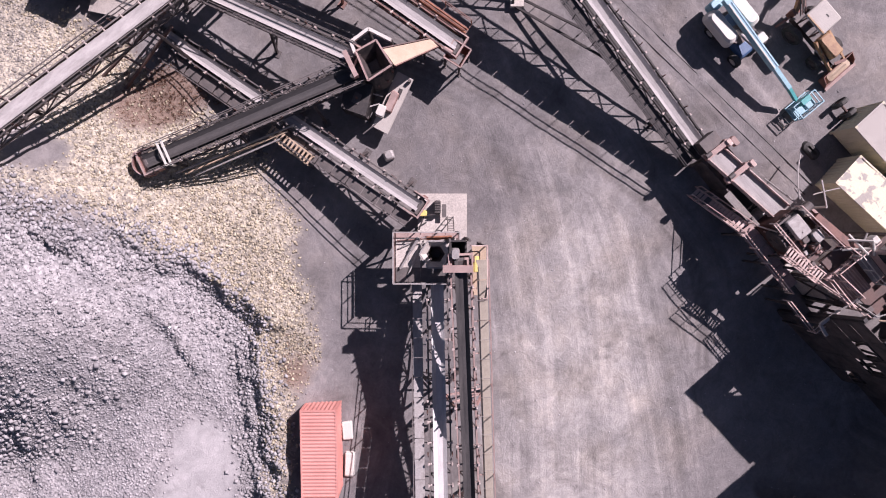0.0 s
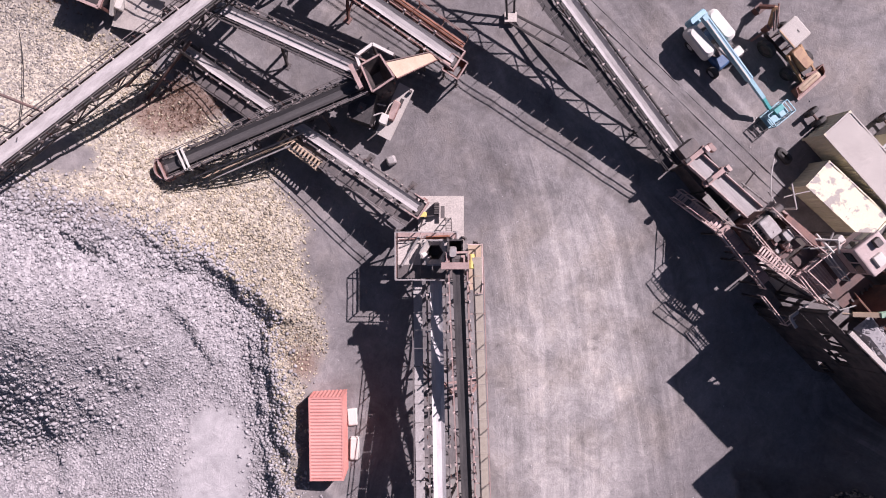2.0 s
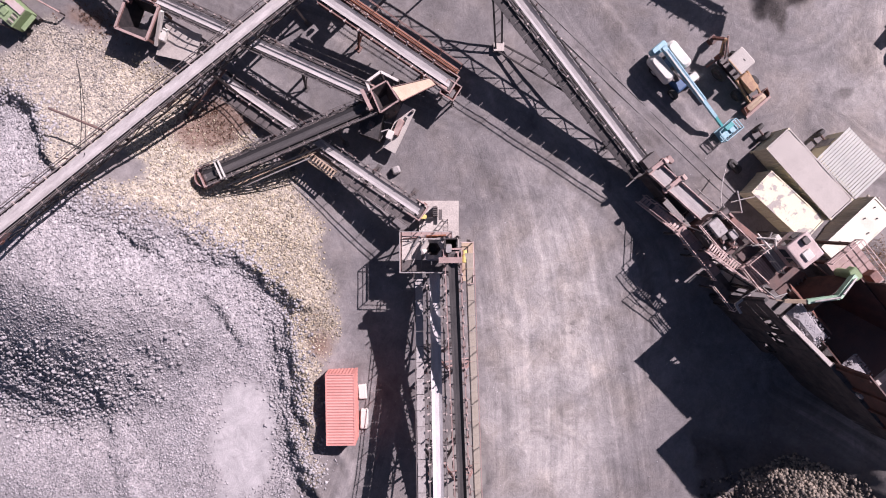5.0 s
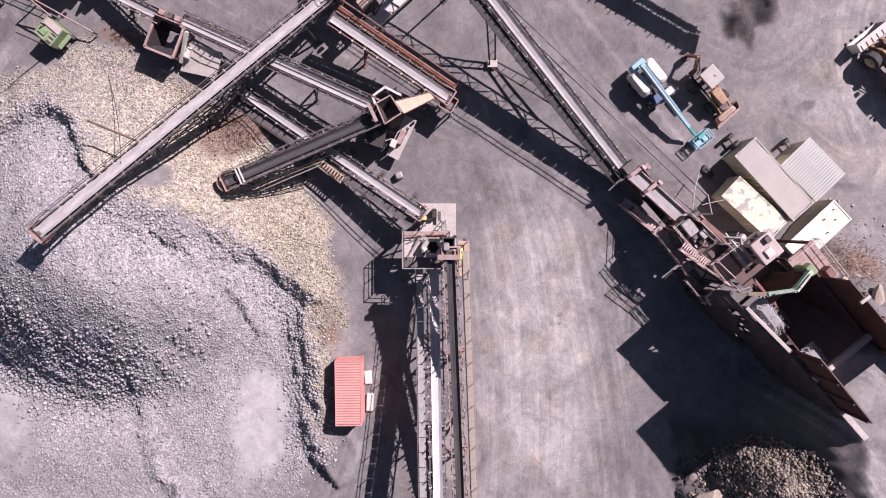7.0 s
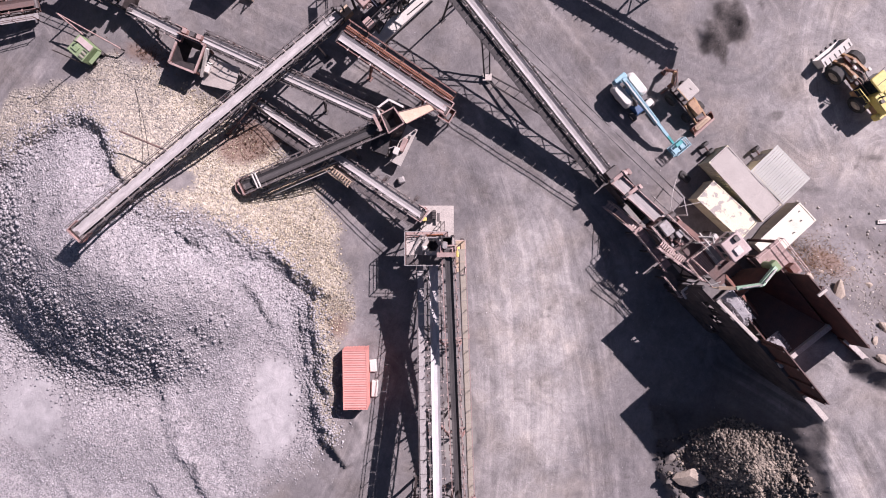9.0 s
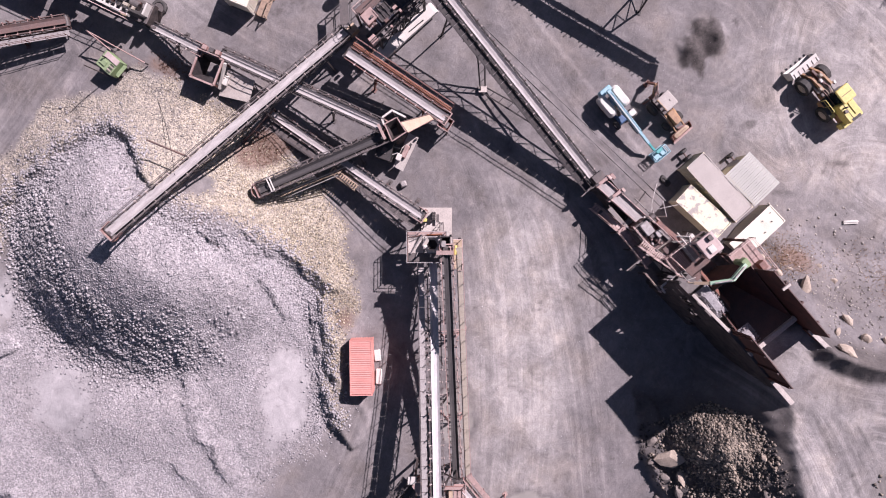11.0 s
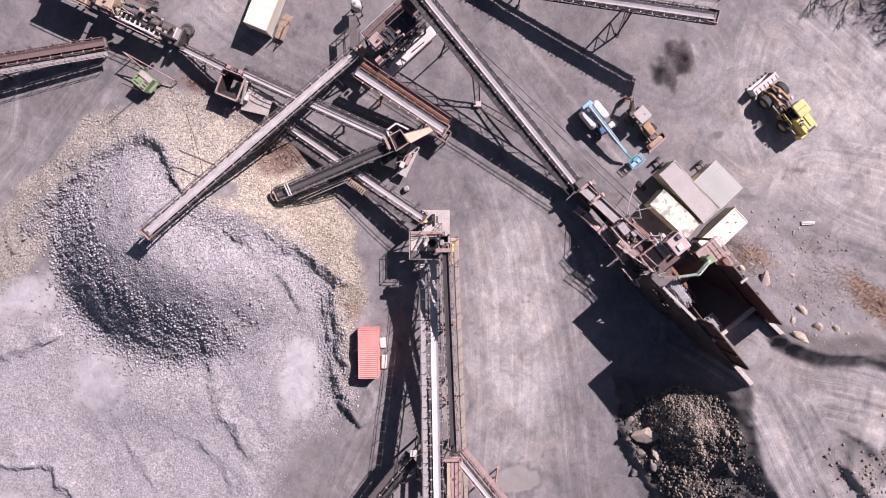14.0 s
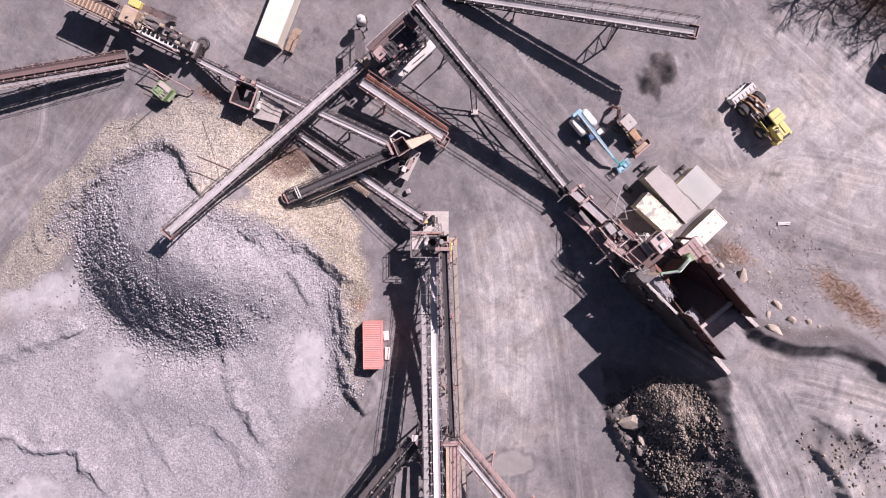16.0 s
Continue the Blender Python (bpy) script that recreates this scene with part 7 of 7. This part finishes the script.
# ---- poles, pipes and cables on the stacker ----
def stacker_props():
    t = thing("stacker_undercarriage", pose(-20.5, 9.6, 0), "braced undercarriage of slanting steel pipes under the stacker", "undercarriage")
    for a, b, r in (((3.6, 2.6, 4.2), (-2.5, -2.0, 0.1), 0.11), ((2.8, 3.3, 4.0), (-3.9, -0.7, 0.1), 0.11), ((-2.5, -2.0, 0.3), (-3.9, -0.7, 0.3), 0.1), ((1.5, 0.2, 2.3), (-0.4, 1.3, 2.4), 0.08)):
        part("prop", Geo().tube(a, b, r, 8), RUST_DARK, t)
    for p in ((-2.5, -2.0), (-3.9, -0.7)):
        part("shoe", Geo().box((*p, 0.15), (0.7, 0.7, 0.3)), STEEL, t)


stacker_props()
single("cross_pole", Geo().tube((-28.3, 8.4, 8.8), (-23.2, 6.2, 7.2), 0.09, 8), RUST_DARK, "dark pole lashed across the stacker conveyor", "pole")
single("loose_pipe", Geo().tube((-25.6, 5.8, ground_z(-25.6, 5.8) + 0.1), (-31.0, 3.6, ground_z(-31.0, 3.6) + 0.15), 0.14, 10), GALV, "pale steel pipe lying beside the stockpile", "pipe")


def belt_head_guard():
    t = thing("head_guard", pose(-18.5, 3.7, 0, 0, 0, 203.5), "pale pipe guard bars and ring round the dark belt's head", "guard")
    for x in (-1.25, -1.55):
        part("guard_bar", Geo().beam((x, -0.8, 5.0), (x, 0.8, 5.0), 0.12), WHITE, t)
    for y in (-0.75, 0.75):
        part("guard_post", Geo().beam((-1.4, y, 4.0), (-1.4, y, 5.0), 0.12), WHITE, t)
        part("pulley_bearing", soft_box(0.5, 0.22, 0.35, 0.06, c=(0, y, 4.2)), RUST_PINK, t)
    ring = [(0.35 + 0.5 * math.sin(a), -0.85 + 1.7 * k / 10, 4.35 + 0.1 * math.cos(a)) for k in range(11) for a in [math.pi * k / 10]]
    g = Geo()
    for p, q in zip(ring, ring[1:]):
        g.beam(p, q, 0.07, 0.5)
    part("chute_lip", g, RUST_PINK, t)
    part("prop", Geo().beam((-1.4, 0.6, ground_z(-17, 5) - 0.1), (-1.4, 0.6, 3.7), 0.12), STEEL, t)
    for i, y in enumerate((1.05, 1.3, 1.6)):
        part("long_pole", Geo().tube((-1.0 - i * 0.5, y, 3.3 - i * 0.2), (-9.2 + i * 0.6, y + 0.1, 2.7 + i * 0.2), 0.06, 6), (GALV, TAN_STEEL, GALV)[i], t)


def tan_ladder():
    t = thing("crossing_steps", pose(-10.0, 5.0, 0, 0, 0, -37), "tan slatted steps beside the low conveyor", "steps")
    for y in (-0.35, 0.35):
        part("stringer", Geo().beam((-1.7, y, 2.3), (1.7, y, 2.3), 0.08, 0.2), TAN_STEEL, t)
    for i in range(12):
        part("slat", Geo().box((-1.6 + i * 0.29, 0, 2.42), (0.14, 0.7, 0.05)), TAN_STEEL, t)
    columns(t, [(-1.6, -0.35), (1.6, -0.35), (-1.6, 0.35), (1.6, 0.35)], 2.3, STEEL, 0.1)


belt_head_guard()
tan_ladder()


def cable(a, b, sag, r=0.025, name="cable", label="thin dark overhead cable", material=None):
    a, b = Vector(a), Vector(b)
    side = (b - a).cross(Vector((0, 0, 1))).normalized()
    up = side.cross((b - a).normalized())
    pts = [a.lerp(b, i / 10) - Vector((0, 0, sag * 4 * (i / 10) * (1 - i / 10))) for i in range(11)]
    g = loft([[p + r * (math.cos(1.2566 * j) * side + math.sin(1.2566 * j) * up) for j in range(5)] for p in pts])
    single(name, g, material or BLACK, label, "cable")


cable((-25.2, 4.9, 9.8), (-30.5, 13.8, ground_z(-30.5, 13.8)), 0.6, 0.03, label="thin guy cable from the stacker to the ground")
cable((24.2, 4.6, 1.2), (22.6, 1.4, 4.2), 0.3, 0.05, label="pale supply cable hanging to the crusher", material=GALV)
cable((26.0, 2.2, 2.7), (23.3, 1.7, 4.4), 0.3, 0.04, label="pale supply cable from the cream container", material=GALV)
cable((4.2, 21.6, 0.2), (25.1, 1.9, 0.2), 0.0, 0.045, "hose", "long black hose lying across the yard")
cable((4.9, 22.1, 0.2), (25.6, 2.5, 0.2), 0.0, 0.035, "hose", "second black hose lying across the yard")


# ---- loose stone ----
def stone_material(name, *cols):
    m = bpy.data.materials.new(name)
    m.use_nodes = True
    n, l = m.node_tree.nodes, m.node_tree.links
    b = n["Principled BSDF"]
    b.inputs["Roughness"].default_value = 0.95
    geo = n.new("ShaderNodeNewGeometry")
    r = n.new("ShaderNodeValToRGB")
    while len(r.color_ramp.elements) < len(cols):
        r.color_ramp.elements.new(0.5)
    for i, (e, c) in enumerate(zip(r.color_ramp.elements, cols)):
        e.position, e.color = i / (len(cols) - 1), (*c, 1)
    l.new(geo.outputs["Random Per Island"], r.inputs[0])
    q = n.new("ShaderNodeTexNoise")
    q.inputs["Scale"].default_value = 14
    mx = n.new("ShaderNodeMix")
    mx.data_type, mx.blend_type = 'RGBA', 'OVERLAY'
    mx.inputs[0].default_value = 0.4
    l.new(r.outputs[0], mx.inputs[6])
    l.new(q.outputs[0], mx.inputs[7])
    l.new(mx.outputs[2], b.inputs["Base Color"])
    return m


OCTA = np.array([(1, 0, 0), (0, 1, 0), (-1, 0, 0), (0, -1, 0), (0, 0, 1), (0, 0, -1)], float)
OCTA_F = np.array([(0, 1, 4), (1, 2, 4), (2, 3, 4), (3, 0, 4), (1, 0, 5), (2, 1, 5), (3, 2, 5), (0, 3, 5)])


def stones(name, label, xy, size, material, rng, sink=0.25, flat=0.75):
    """Many small angular stones resting on the ground, in one mesh."""
    n = len(xy)
    v = OCTA[None] * (1 + rng.uniform(-0.35, 0.35, (n, 6, 1))) + rng.uniform(-0.22, 0.22, (n, 6, 3))
    a, t = rng.uniform(0, 6.283, n), rng.uniform(-0.6, 0.6, n)
    c, s = np.cos(t)[:, None], np.sin(t)[:, None]
    y, z = v[..., 1] * c - v[..., 2] * s, v[..., 1] * s + v[..., 2] * c
    c, s = np.cos(a)[:, None], np.sin(a)[:, None]
    x, y = v[..., 0] * c - y * s, v[..., 0] * s + y * c
    v = np.stack([x, y, z * flat], -1) * size[:, None, None]
    h = height(xy[:, 0], xy[:, 1])
    v += np.stack([xy[:, 0], xy[:, 1], h + size * (flat - sink - 0.35)], -1)[:, None]
    f = (OCTA_F[None] + 6 * np.arange(n)[:, None, None]).reshape(-1, 3)
    me = bpy.data.meshes.new(name)
    me.vertices.add(n * 6)
    me.vertices.foreach_set("co", v.reshape(-1).astype(np.float32))
    me.loops.add(len(f) * 3)
    me.loops.foreach_set("vertex_index", f.reshape(-1).astype(np.int32))
    me.polygons.add(len(f))
    me.polygons.foreach_set("loop_start", np.arange(0, len(f) * 3, 3, dtype=np.int32))
    me.update(calc_edges=True)
    me.materials.append(material)
    return tagged(new(name, me), label, "stone", kind="stuff")


def scatter(rng, n, box, zone, power=1.0):
    """Places where a zone of the ground is strong."""
    x, y = rng.uniform(box[0], box[1], n), rng.uniform(box[2], box[3], n)
    k = zones(x, y)[zone] ** power > rng.uniform(0, 1, n)
    return np.stack([x[k], y[k]], -1)


GREY_STONE = stone_material("grey_crushed_stone", (0.215, 0.203, 0.213), (0.305, 0.287, 0.297), (0.36, 0.34, 0.35), (0.455, 0.43, 0.438))
TAN_STONE = stone_material("tan_broken_stone", (0.19, 0.16, 0.126), (0.335, 0.284, 0.213), (0.43, 0.366, 0.266), (0.54, 0.467, 0.35))
BUFF_STONE = stone_material("buff_broken_stone", (0.16, 0.145, 0.135), (0.27, 0.245, 0.225), (0.345, 0.312, 0.28), (0.48, 0.436, 0.39))
DARK_STONE = stone_material("dark_rubble", (0.10, 0.085, 0.075), (0.20, 0.168, 0.14), (0.28, 0.232, 0.188), (0.40, 0.335, 0.27))
SOIL_STONE = stone_material("dark_soil_clods", (0.05, 0.044, 0.042), (0.09, 0.078, 0.073), (0.15, 0.128, 0.115))
rng = np.random.default_rng(3)


def sizes(n, lo, hi, power=2.0):
    """Stone sizes, many small and few large."""
    return lo + (hi - lo) * rng.uniform(0, 1, n) ** power


p = scatter(rng, 130000, (-62, -10, -44, 11), "gravel")
stones("crushed_gravel", "loose blue-grey crushed gravel covering the stockpile", p, sizes(len(p), 0.04, 0.135), GREY_STONE, rng, 0.12, 0.62)
a, r = rng.normal(3.85, 0.62, 17000), rng.normal(12.4, 2.1, 17000)
p = np.stack([-31.6 + r * np.cos(a), -1.6 + r * np.sin(a)], -1)
stones("coarse_gravel", "coarser grey stone rolled down the stockpile's shaded flank", p, sizes(len(p), 0.06, 0.23), GREY_STONE, rng, 0.08, 0.9)
k = [(np.array(q[i]) * (1 - f) + np.array(q[i + 1]) * f) for q, m in ((FACE, 650), (ARC, 420)) for i in range(len(q) - 1) for f in rng.uniform(0, 1, m)]
p = np.array(k) + rng.normal(0, 0.9, (len(k), 2))
stones("edge_stones", "coarse grey stones along the broken edges of the stockpile", p, sizes(len(p), 0.05, 0.19), GREY_STONE, rng, 0.08, 0.85)
p = scatter(rng, 150000, (-60, -8, -24, 22), "tan")
k = smooth(p[:, 0] + 0.35 * p[:, 1] + 2.5 * wavy(p[:, 0], p[:, 1], 9, 27), -24.5, -18.5) > rng.uniform(0, 1, len(p))
stones("tan_stones", "loose yellowish tan stones heaped under the discharge belt", p[k], sizes(k.sum(), 0.035, 0.13), TAN_STONE, rng, 0.1, 0.65)
stones("buff_stones", "loose pale buff stones spread behind the stockpile", p[~k], sizes((~k).sum(), 0.035, 0.13), BUFF_STONE, rng, 0.1, 0.65)


def within(q, poly):
    return q[inside(q[:, 0], q[:, 1], poly)]


SPOIL = [(22.8, -22.6), (25.0, -21.8), (27.2, -20.8), (29.8, -19.2), (33.3, -20.2), (35.5, -24.0), (37.0, -28.0), (39.0, -33.0), (41.0, -38.0), (31.0, -38.0), (27.6, -32.6), (24.8, -29.4), (23.2, -27.0)]
p = within(np.stack([rng.normal(30.0, 1.9, 8000), rng.normal(-23.2, 2.2, 8000)], -1), SPOIL)
stones("rubble_heap", "brown rubble heap below the ramp wall", p, sizes(len(p), 0.06, 0.22), DARK_STONE, rng, 0.1, 0.9)
p = within(np.stack([rng.normal(30.6, 2.0, 1800), rng.normal(-31.5, 3.2, 1800)], -1), SPOIL)
stones("scattered_rubble", "scattered brown rubble on the dark slope below the ramp", p, sizes(len(p), 0.05, 0.24), DARK_STONE, rng, 0.1, 0.9)
p = within(np.stack([rng.uniform(22, 41, 5000), rng.uniform(-38, -19, 5000)], -1), SPOIL)
stones("soil_clods", "dark soil clods covering the spoil slope", p, sizes(len(p), 0.05, 0.22, 3), SOIL_STONE, rng, 0.15, 0.8)
p = np.stack([rng.normal(51.0, 3.0, 420), rng.normal(-28.2, 2.4, 420)], -1)
stones("heap_stones", "mixed stones on the dirt heap beside the ramp", p, sizes(len(p), 0.05, 0.26, 4), DARK_STONE, rng, 0.1, 0.8)
p = np.stack([rng.normal(43, 5, 1500), rng.normal(-7, 3.4, 1500)], -1)
q = (p[:, 0] - 17.4) * V.x + (p[:, 1] - 4.7) * V.y
p = p[(q > 8.2) & (ramp_height(p[:, 0], p[:, 1]) < 7.9)]
stones("slope_stones", "small pale stones scattered on the slope by the ramp", p, sizes(len(p), 0.04, 0.17, 3), BUFF_STONE, rng)
p = np.stack([rng.uniform(-12, 62, 5000), rng.uniform(-40, 40, 5000)], -1)
stones("yard_grit", "fine pale grit strewn over the yard", p, sizes(len(p), 0.012, 0.07, 4), GREY_STONE, rng)
# gravel heaped on the hopper's ledges
for a, q, z, sx, sy in ((16.0, 0.2, 8.2, 1.7, 0.7), (20.9, 0.8, 8.3, 1.0, 0.8)):
    o = LINE @ Vector((a, q, 0))
    xs, ys = rng.normal(0, sx * 0.5, 260), rng.normal(0, sy * 0.5, 260)
    g = Geo()
    g.add([LINE @ Vector((a + sx * k[0], q + sy * k[1], z - 0.3)) for k in ((-1, -1), (1, -1), (1, 1), (-1, 1))] + [LINE @ Vector((a + sx * 0.5 * k[0], q + sy * 0.5 * k[1], z + 0.15)) for k in ((-1, -1), (1, -1), (1, 1), (-1, 1))],
          [(0, 3, 2, 1), (4, 5, 6, 7), (0, 1, 5, 4), (1, 2, 6, 5), (2, 3, 7, 6), (3, 0, 4, 7)])
    for dx, dy in zip(xs, ys):
        r = rng.uniform(0.05, 0.12)
        c = LINE @ Vector((a + float(np.clip(dx, -sx, sx)), q + float(np.clip(dy, -sy, sy)), z + 0.12 - 0.2 * (abs(dx) / sx + abs(dy) / sy) * 0.5))
        g.add([(c.x + r * u * rng.uniform(0.7, 1.3), c.y + r * v * rng.uniform(0.7, 1.3), c.z + r * w) for u, v, w in OCTA], [tuple(int(i) for i in f) for f in OCTA_F])
    single("ledge_gravel", g, GREY_STONE, "grey gravel heaped on a ledge of the hopper", "stone", kind="stuff")


def boulder(x, y, r, material, label, seed, sx=1.0):
    """A split angular block, cut by a few planes and half sunk in the slope."""
    bm = bmesh.new()
    bmesh.ops.create_icosphere(bm, subdivisions=2, radius=1.0)
    rr = random.Random(seed)
    for _ in range(9):
        d = Vector((rr.uniform(-1, 1), rr.uniform(-1, 1), rr.uniform(-0.6, 1))).normalized()
        k = rr.uniform(0.55, 0.85)
        for v in bm.verts:
            e = v.co.dot(d) - k
            if e > 0:
                v.co -= d * e
    for v in bm.verts:
        v.co = Vector((v.co.x * r * sx, v.co.y * r * 0.75, v.co.z * r * 0.55))
    me = bpy.data.meshes.new("boulder")
    bm.to_mesh(me)
    bm.free()
    me.materials.append(material)
    ob = new("boulder", me)
    ob.matrix_basis = pose(x, y, ground_z(x, y) + r * 0.22, 0, 0, rr.uniform(0, 360))
    return tagged(ob, label, "boulder", "boulders about the ramp")


PALE_ROCK = mat("pale_tan_rock", (0.46, 0.38, 0.31), (0.34, 0.28, 0.23), 0.95, scale=1.2, fine=9, bump=0.5)
GREY_ROCK = mat("grey_rock", (0.24, 0.205, 0.185), (0.15, 0.13, 0.12), 0.95, scale=1.2, fine=9, bump=0.5)
for i, (x, y, r, sx) in enumerate(((38.7, -6.4, 0.9, 1.4), (36.3, -5.0, 0.5, 1.2), (42.9, -9.9, 0.75, 1.2), (44.0, -11.6, 0.7, 1.1), (41.0, -12.6, 0.85, 1.6), (41.2, -11.0, 0.45, 1.4),
                                   (46.3, -11.9, 0.5, 1.2), (47.3, -12.4, 0.35, 1.0), (43.0, -6.0, 0.4, 1.2), (41.4, -4.4, 0.35, 1.0), (35.2, -3.4, 0.45, 1.0), (37.6, -4.6, 0.3, 1.0))):
    boulder(x, y, r, PALE_ROCK, "pale tan split boulder lying on the slope beside the ramp", i, sx)
for i, (x, y, r, sx) in enumerate(((26.3, -25.8, 1.6, 1.5), (24.2, -24.4, 0.7, 1.2), (27.2, -28.2, 0.8, 1.3), (24.0, -26.4, 0.5, 1.2), (25.6, -28.2, 0.6, 1.2), (26.8, -29.6, 0.7, 1.3), (28.0, -31.2, 0.5, 1.0),
                                   (25.0, -31.0, 0.7, 1.0), (34.5, -28.4, 0.7, 1.5), (33.8, -24.0, 0.5, 1.0), (29.8, -33.8, 0.8, 1.0))):
    boulder(x, y, r, PALE_ROCK if i in (0, 2, 9) else GREY_ROCK, "angular boulder at the foot of the dark rubble slope", 40 + i, sx)


# ---- dry brush and bare trees ----
def brush(name, label, cx, cy, rx, ry, n, turn, material, tall=0.5, seed=1):
    rr = np.random.default_rng(seed)
    g = Geo()
    c, s = math.cos(radians(turn)), math.sin(radians(turn))
    uv = rr.normal(0, 0.5, (n, 2)) * (rx, ry)
    px, py = cx + uv[:, 0] * c - uv[:, 1] * s, cy + uv[:, 0] * s + uv[:, 1] * c
    for x, y, z in zip(px.tolist(), py.tolist(), height(px, py).tolist()):
        for _ in range(5):
            a, h, w = rr.uniform(0, 6.28), rr.uniform(0.3, 1.0) * tall, rr.uniform(0.008, 0.018)
            o = Vector((math.cos(a), math.sin(a), 0))
            p = Vector((x, y, z - 0.03))
            tip = p + o * h * rr.uniform(0.3, 0.9) + Vector((0, 0, h))
            sd = Vector((-o.y, o.x, 0)) * w
            g.add([p - sd, p + sd, tip, p + o * 0.02], [(0, 1, 2), (1, 3, 2), (3, 0, 2)])
    single(name, g, material, label, "dry brush", kind="stuff")


STRAW = stone_material("dry_straw", (0.20, 0.11, 0.06), (0.34, 0.22, 0.12), (0.46, 0.33, 0.20))
WEED = stone_material("dead_reddish_weed", (0.10, 0.045, 0.03), (0.17, 0.09, 0.06), (0.24, 0.15, 0.10))
brush("dry_grass", "dry straw-coloured grass on the slope by the crusher", 37.2, -3.4, 4.2, 2.6, 1500, 0, STRAW, 0.26, 1)
brush("dry_grass", "orange-brown dry grass on the far slope", 53.0, -9.2, 7.0, 2.6, 2400, -42, STRAW, 0.32, 2)
brush("dead_weeds", "dead reddish weeds below the conveyors", -19.2, 8.4, 3.8, 3.0, 900, 0, WEED, 0.35, 3)
brush("dead_weeds", "dead reddish weeds behind the stone heap", -28.6, 17.2, 3.4, 1.4, 300, -20, WEED, 0.35, 4)
brush("dead_weeds", "dead reddish weeds beside the red container", -10.6, -9.6, 1.4, 2.0, 180, 0, WEED, 0.25, 5)

BARK = mat("grey_bark", (0.10, 0.08, 0.075), (0.16, 0.135, 0.125), 0.95, scale=6)
TWIG = mat("dark_twigs", (0.085, 0.065, 0.06), (0.13, 0.10, 0.095), 0.95, scale=6)


def bare_tree(x, y, high, seed):
    rr = random.Random(seed)
    z = ground_z(x, y)
    t = thing("bare_tree", pose(x, y, z - 0.1), "leafless grey tree with many fine twigs at the yard's edge", "tree", "bare trees at the edge")
    trunk, limbs, twigs = Geo(), [], Geo()
    top = Vector((rr.uniform(-0.4, 0.4), rr.uniform(-0.4, 0.4), high * 0.55))
    trunk.tube((0, 0, 0), top * 0.5, 0.2, 8, 0.15)
    trunk.tube(top * 0.5, top, 0.15, 8, 0.09)
    part("trunk", trunk, BARK, t)

    def grow(p, d, length, r, depth):
        q = p + d * length
        (limbs[-1] if depth > 1 else twigs).tube(p, q, r, 5 if depth > 1 else 3, r * 0.6)
        if depth == 0:
            return
        for _ in range(4 if depth > 1 else 6):
            e = (d + Vector((rr.uniform(-1, 1), rr.uniform(-1, 1), rr.uniform(-0.35, 0.6))) * 0.75).normalized()
            grow(p.lerp(q, rr.uniform(0.45, 1.0)), e, length * rr.uniform(0.55, 0.75), r * 0.55, depth - 1)

    for k in range(7):
        a = 2 * math.pi * k / 7 + rr.uniform(-0.3, 0.3)
        limbs.append(Geo())
        grow(top * rr.uniform(0.4, 1.0), Vector((math.cos(a), math.sin(a), rr.uniform(0.4, 1.1))).normalized(), high * 0.28, 0.07, 3)
        part("limb", limbs[-1], BARK, t)
    part("twigs", twigs, TWIG, t)


for i, (x, y, h) in enumerate(((49.5, 31.2, 6.0), (54.0, 31.0, 7.0), (57.5, 29.0, 6.5), (61.0, 27.5, 7.0), (56.5, 33.5, 7.5), (60.5, 32.0, 7.5), (64.0, 29.5, 7.0), (51.5, 34.0, 7.0), (65.0, 34.0, 7.0))):
    bare_tree(x, y, h, 60 + i)
brush("undergrowth", "tangled dark undergrowth below the bare trees", 59.5, 30.5, 8.5, 3.4, 2600, -30, WEED, 1.1, 8)


def shed():
    t = thing("dark_shed", pose(62.0, 21.2, 0, 0, 0, -28), "small shed with a dark brown roof beside the trees", "shed")
    for s in (-1, 1):
        part("wall", Geo().box((0, s * 1.9, 1.2), (5.0, 0.12, 2.4)), WOOD, t)
        part("wall", Geo().box((s * 2.5, 0, 1.2), (0.12, 3.7, 2.4)), WOOD, t)
        part("roof_slope", Geo().sheet((-2.8, s * 2.2, 2.3), (2.8, s * 2.2, 2.3), (2.8, 0, 3.2), (-2.8, 0, 3.2), 0.08 * s), RUST_DARK, t)


shed()
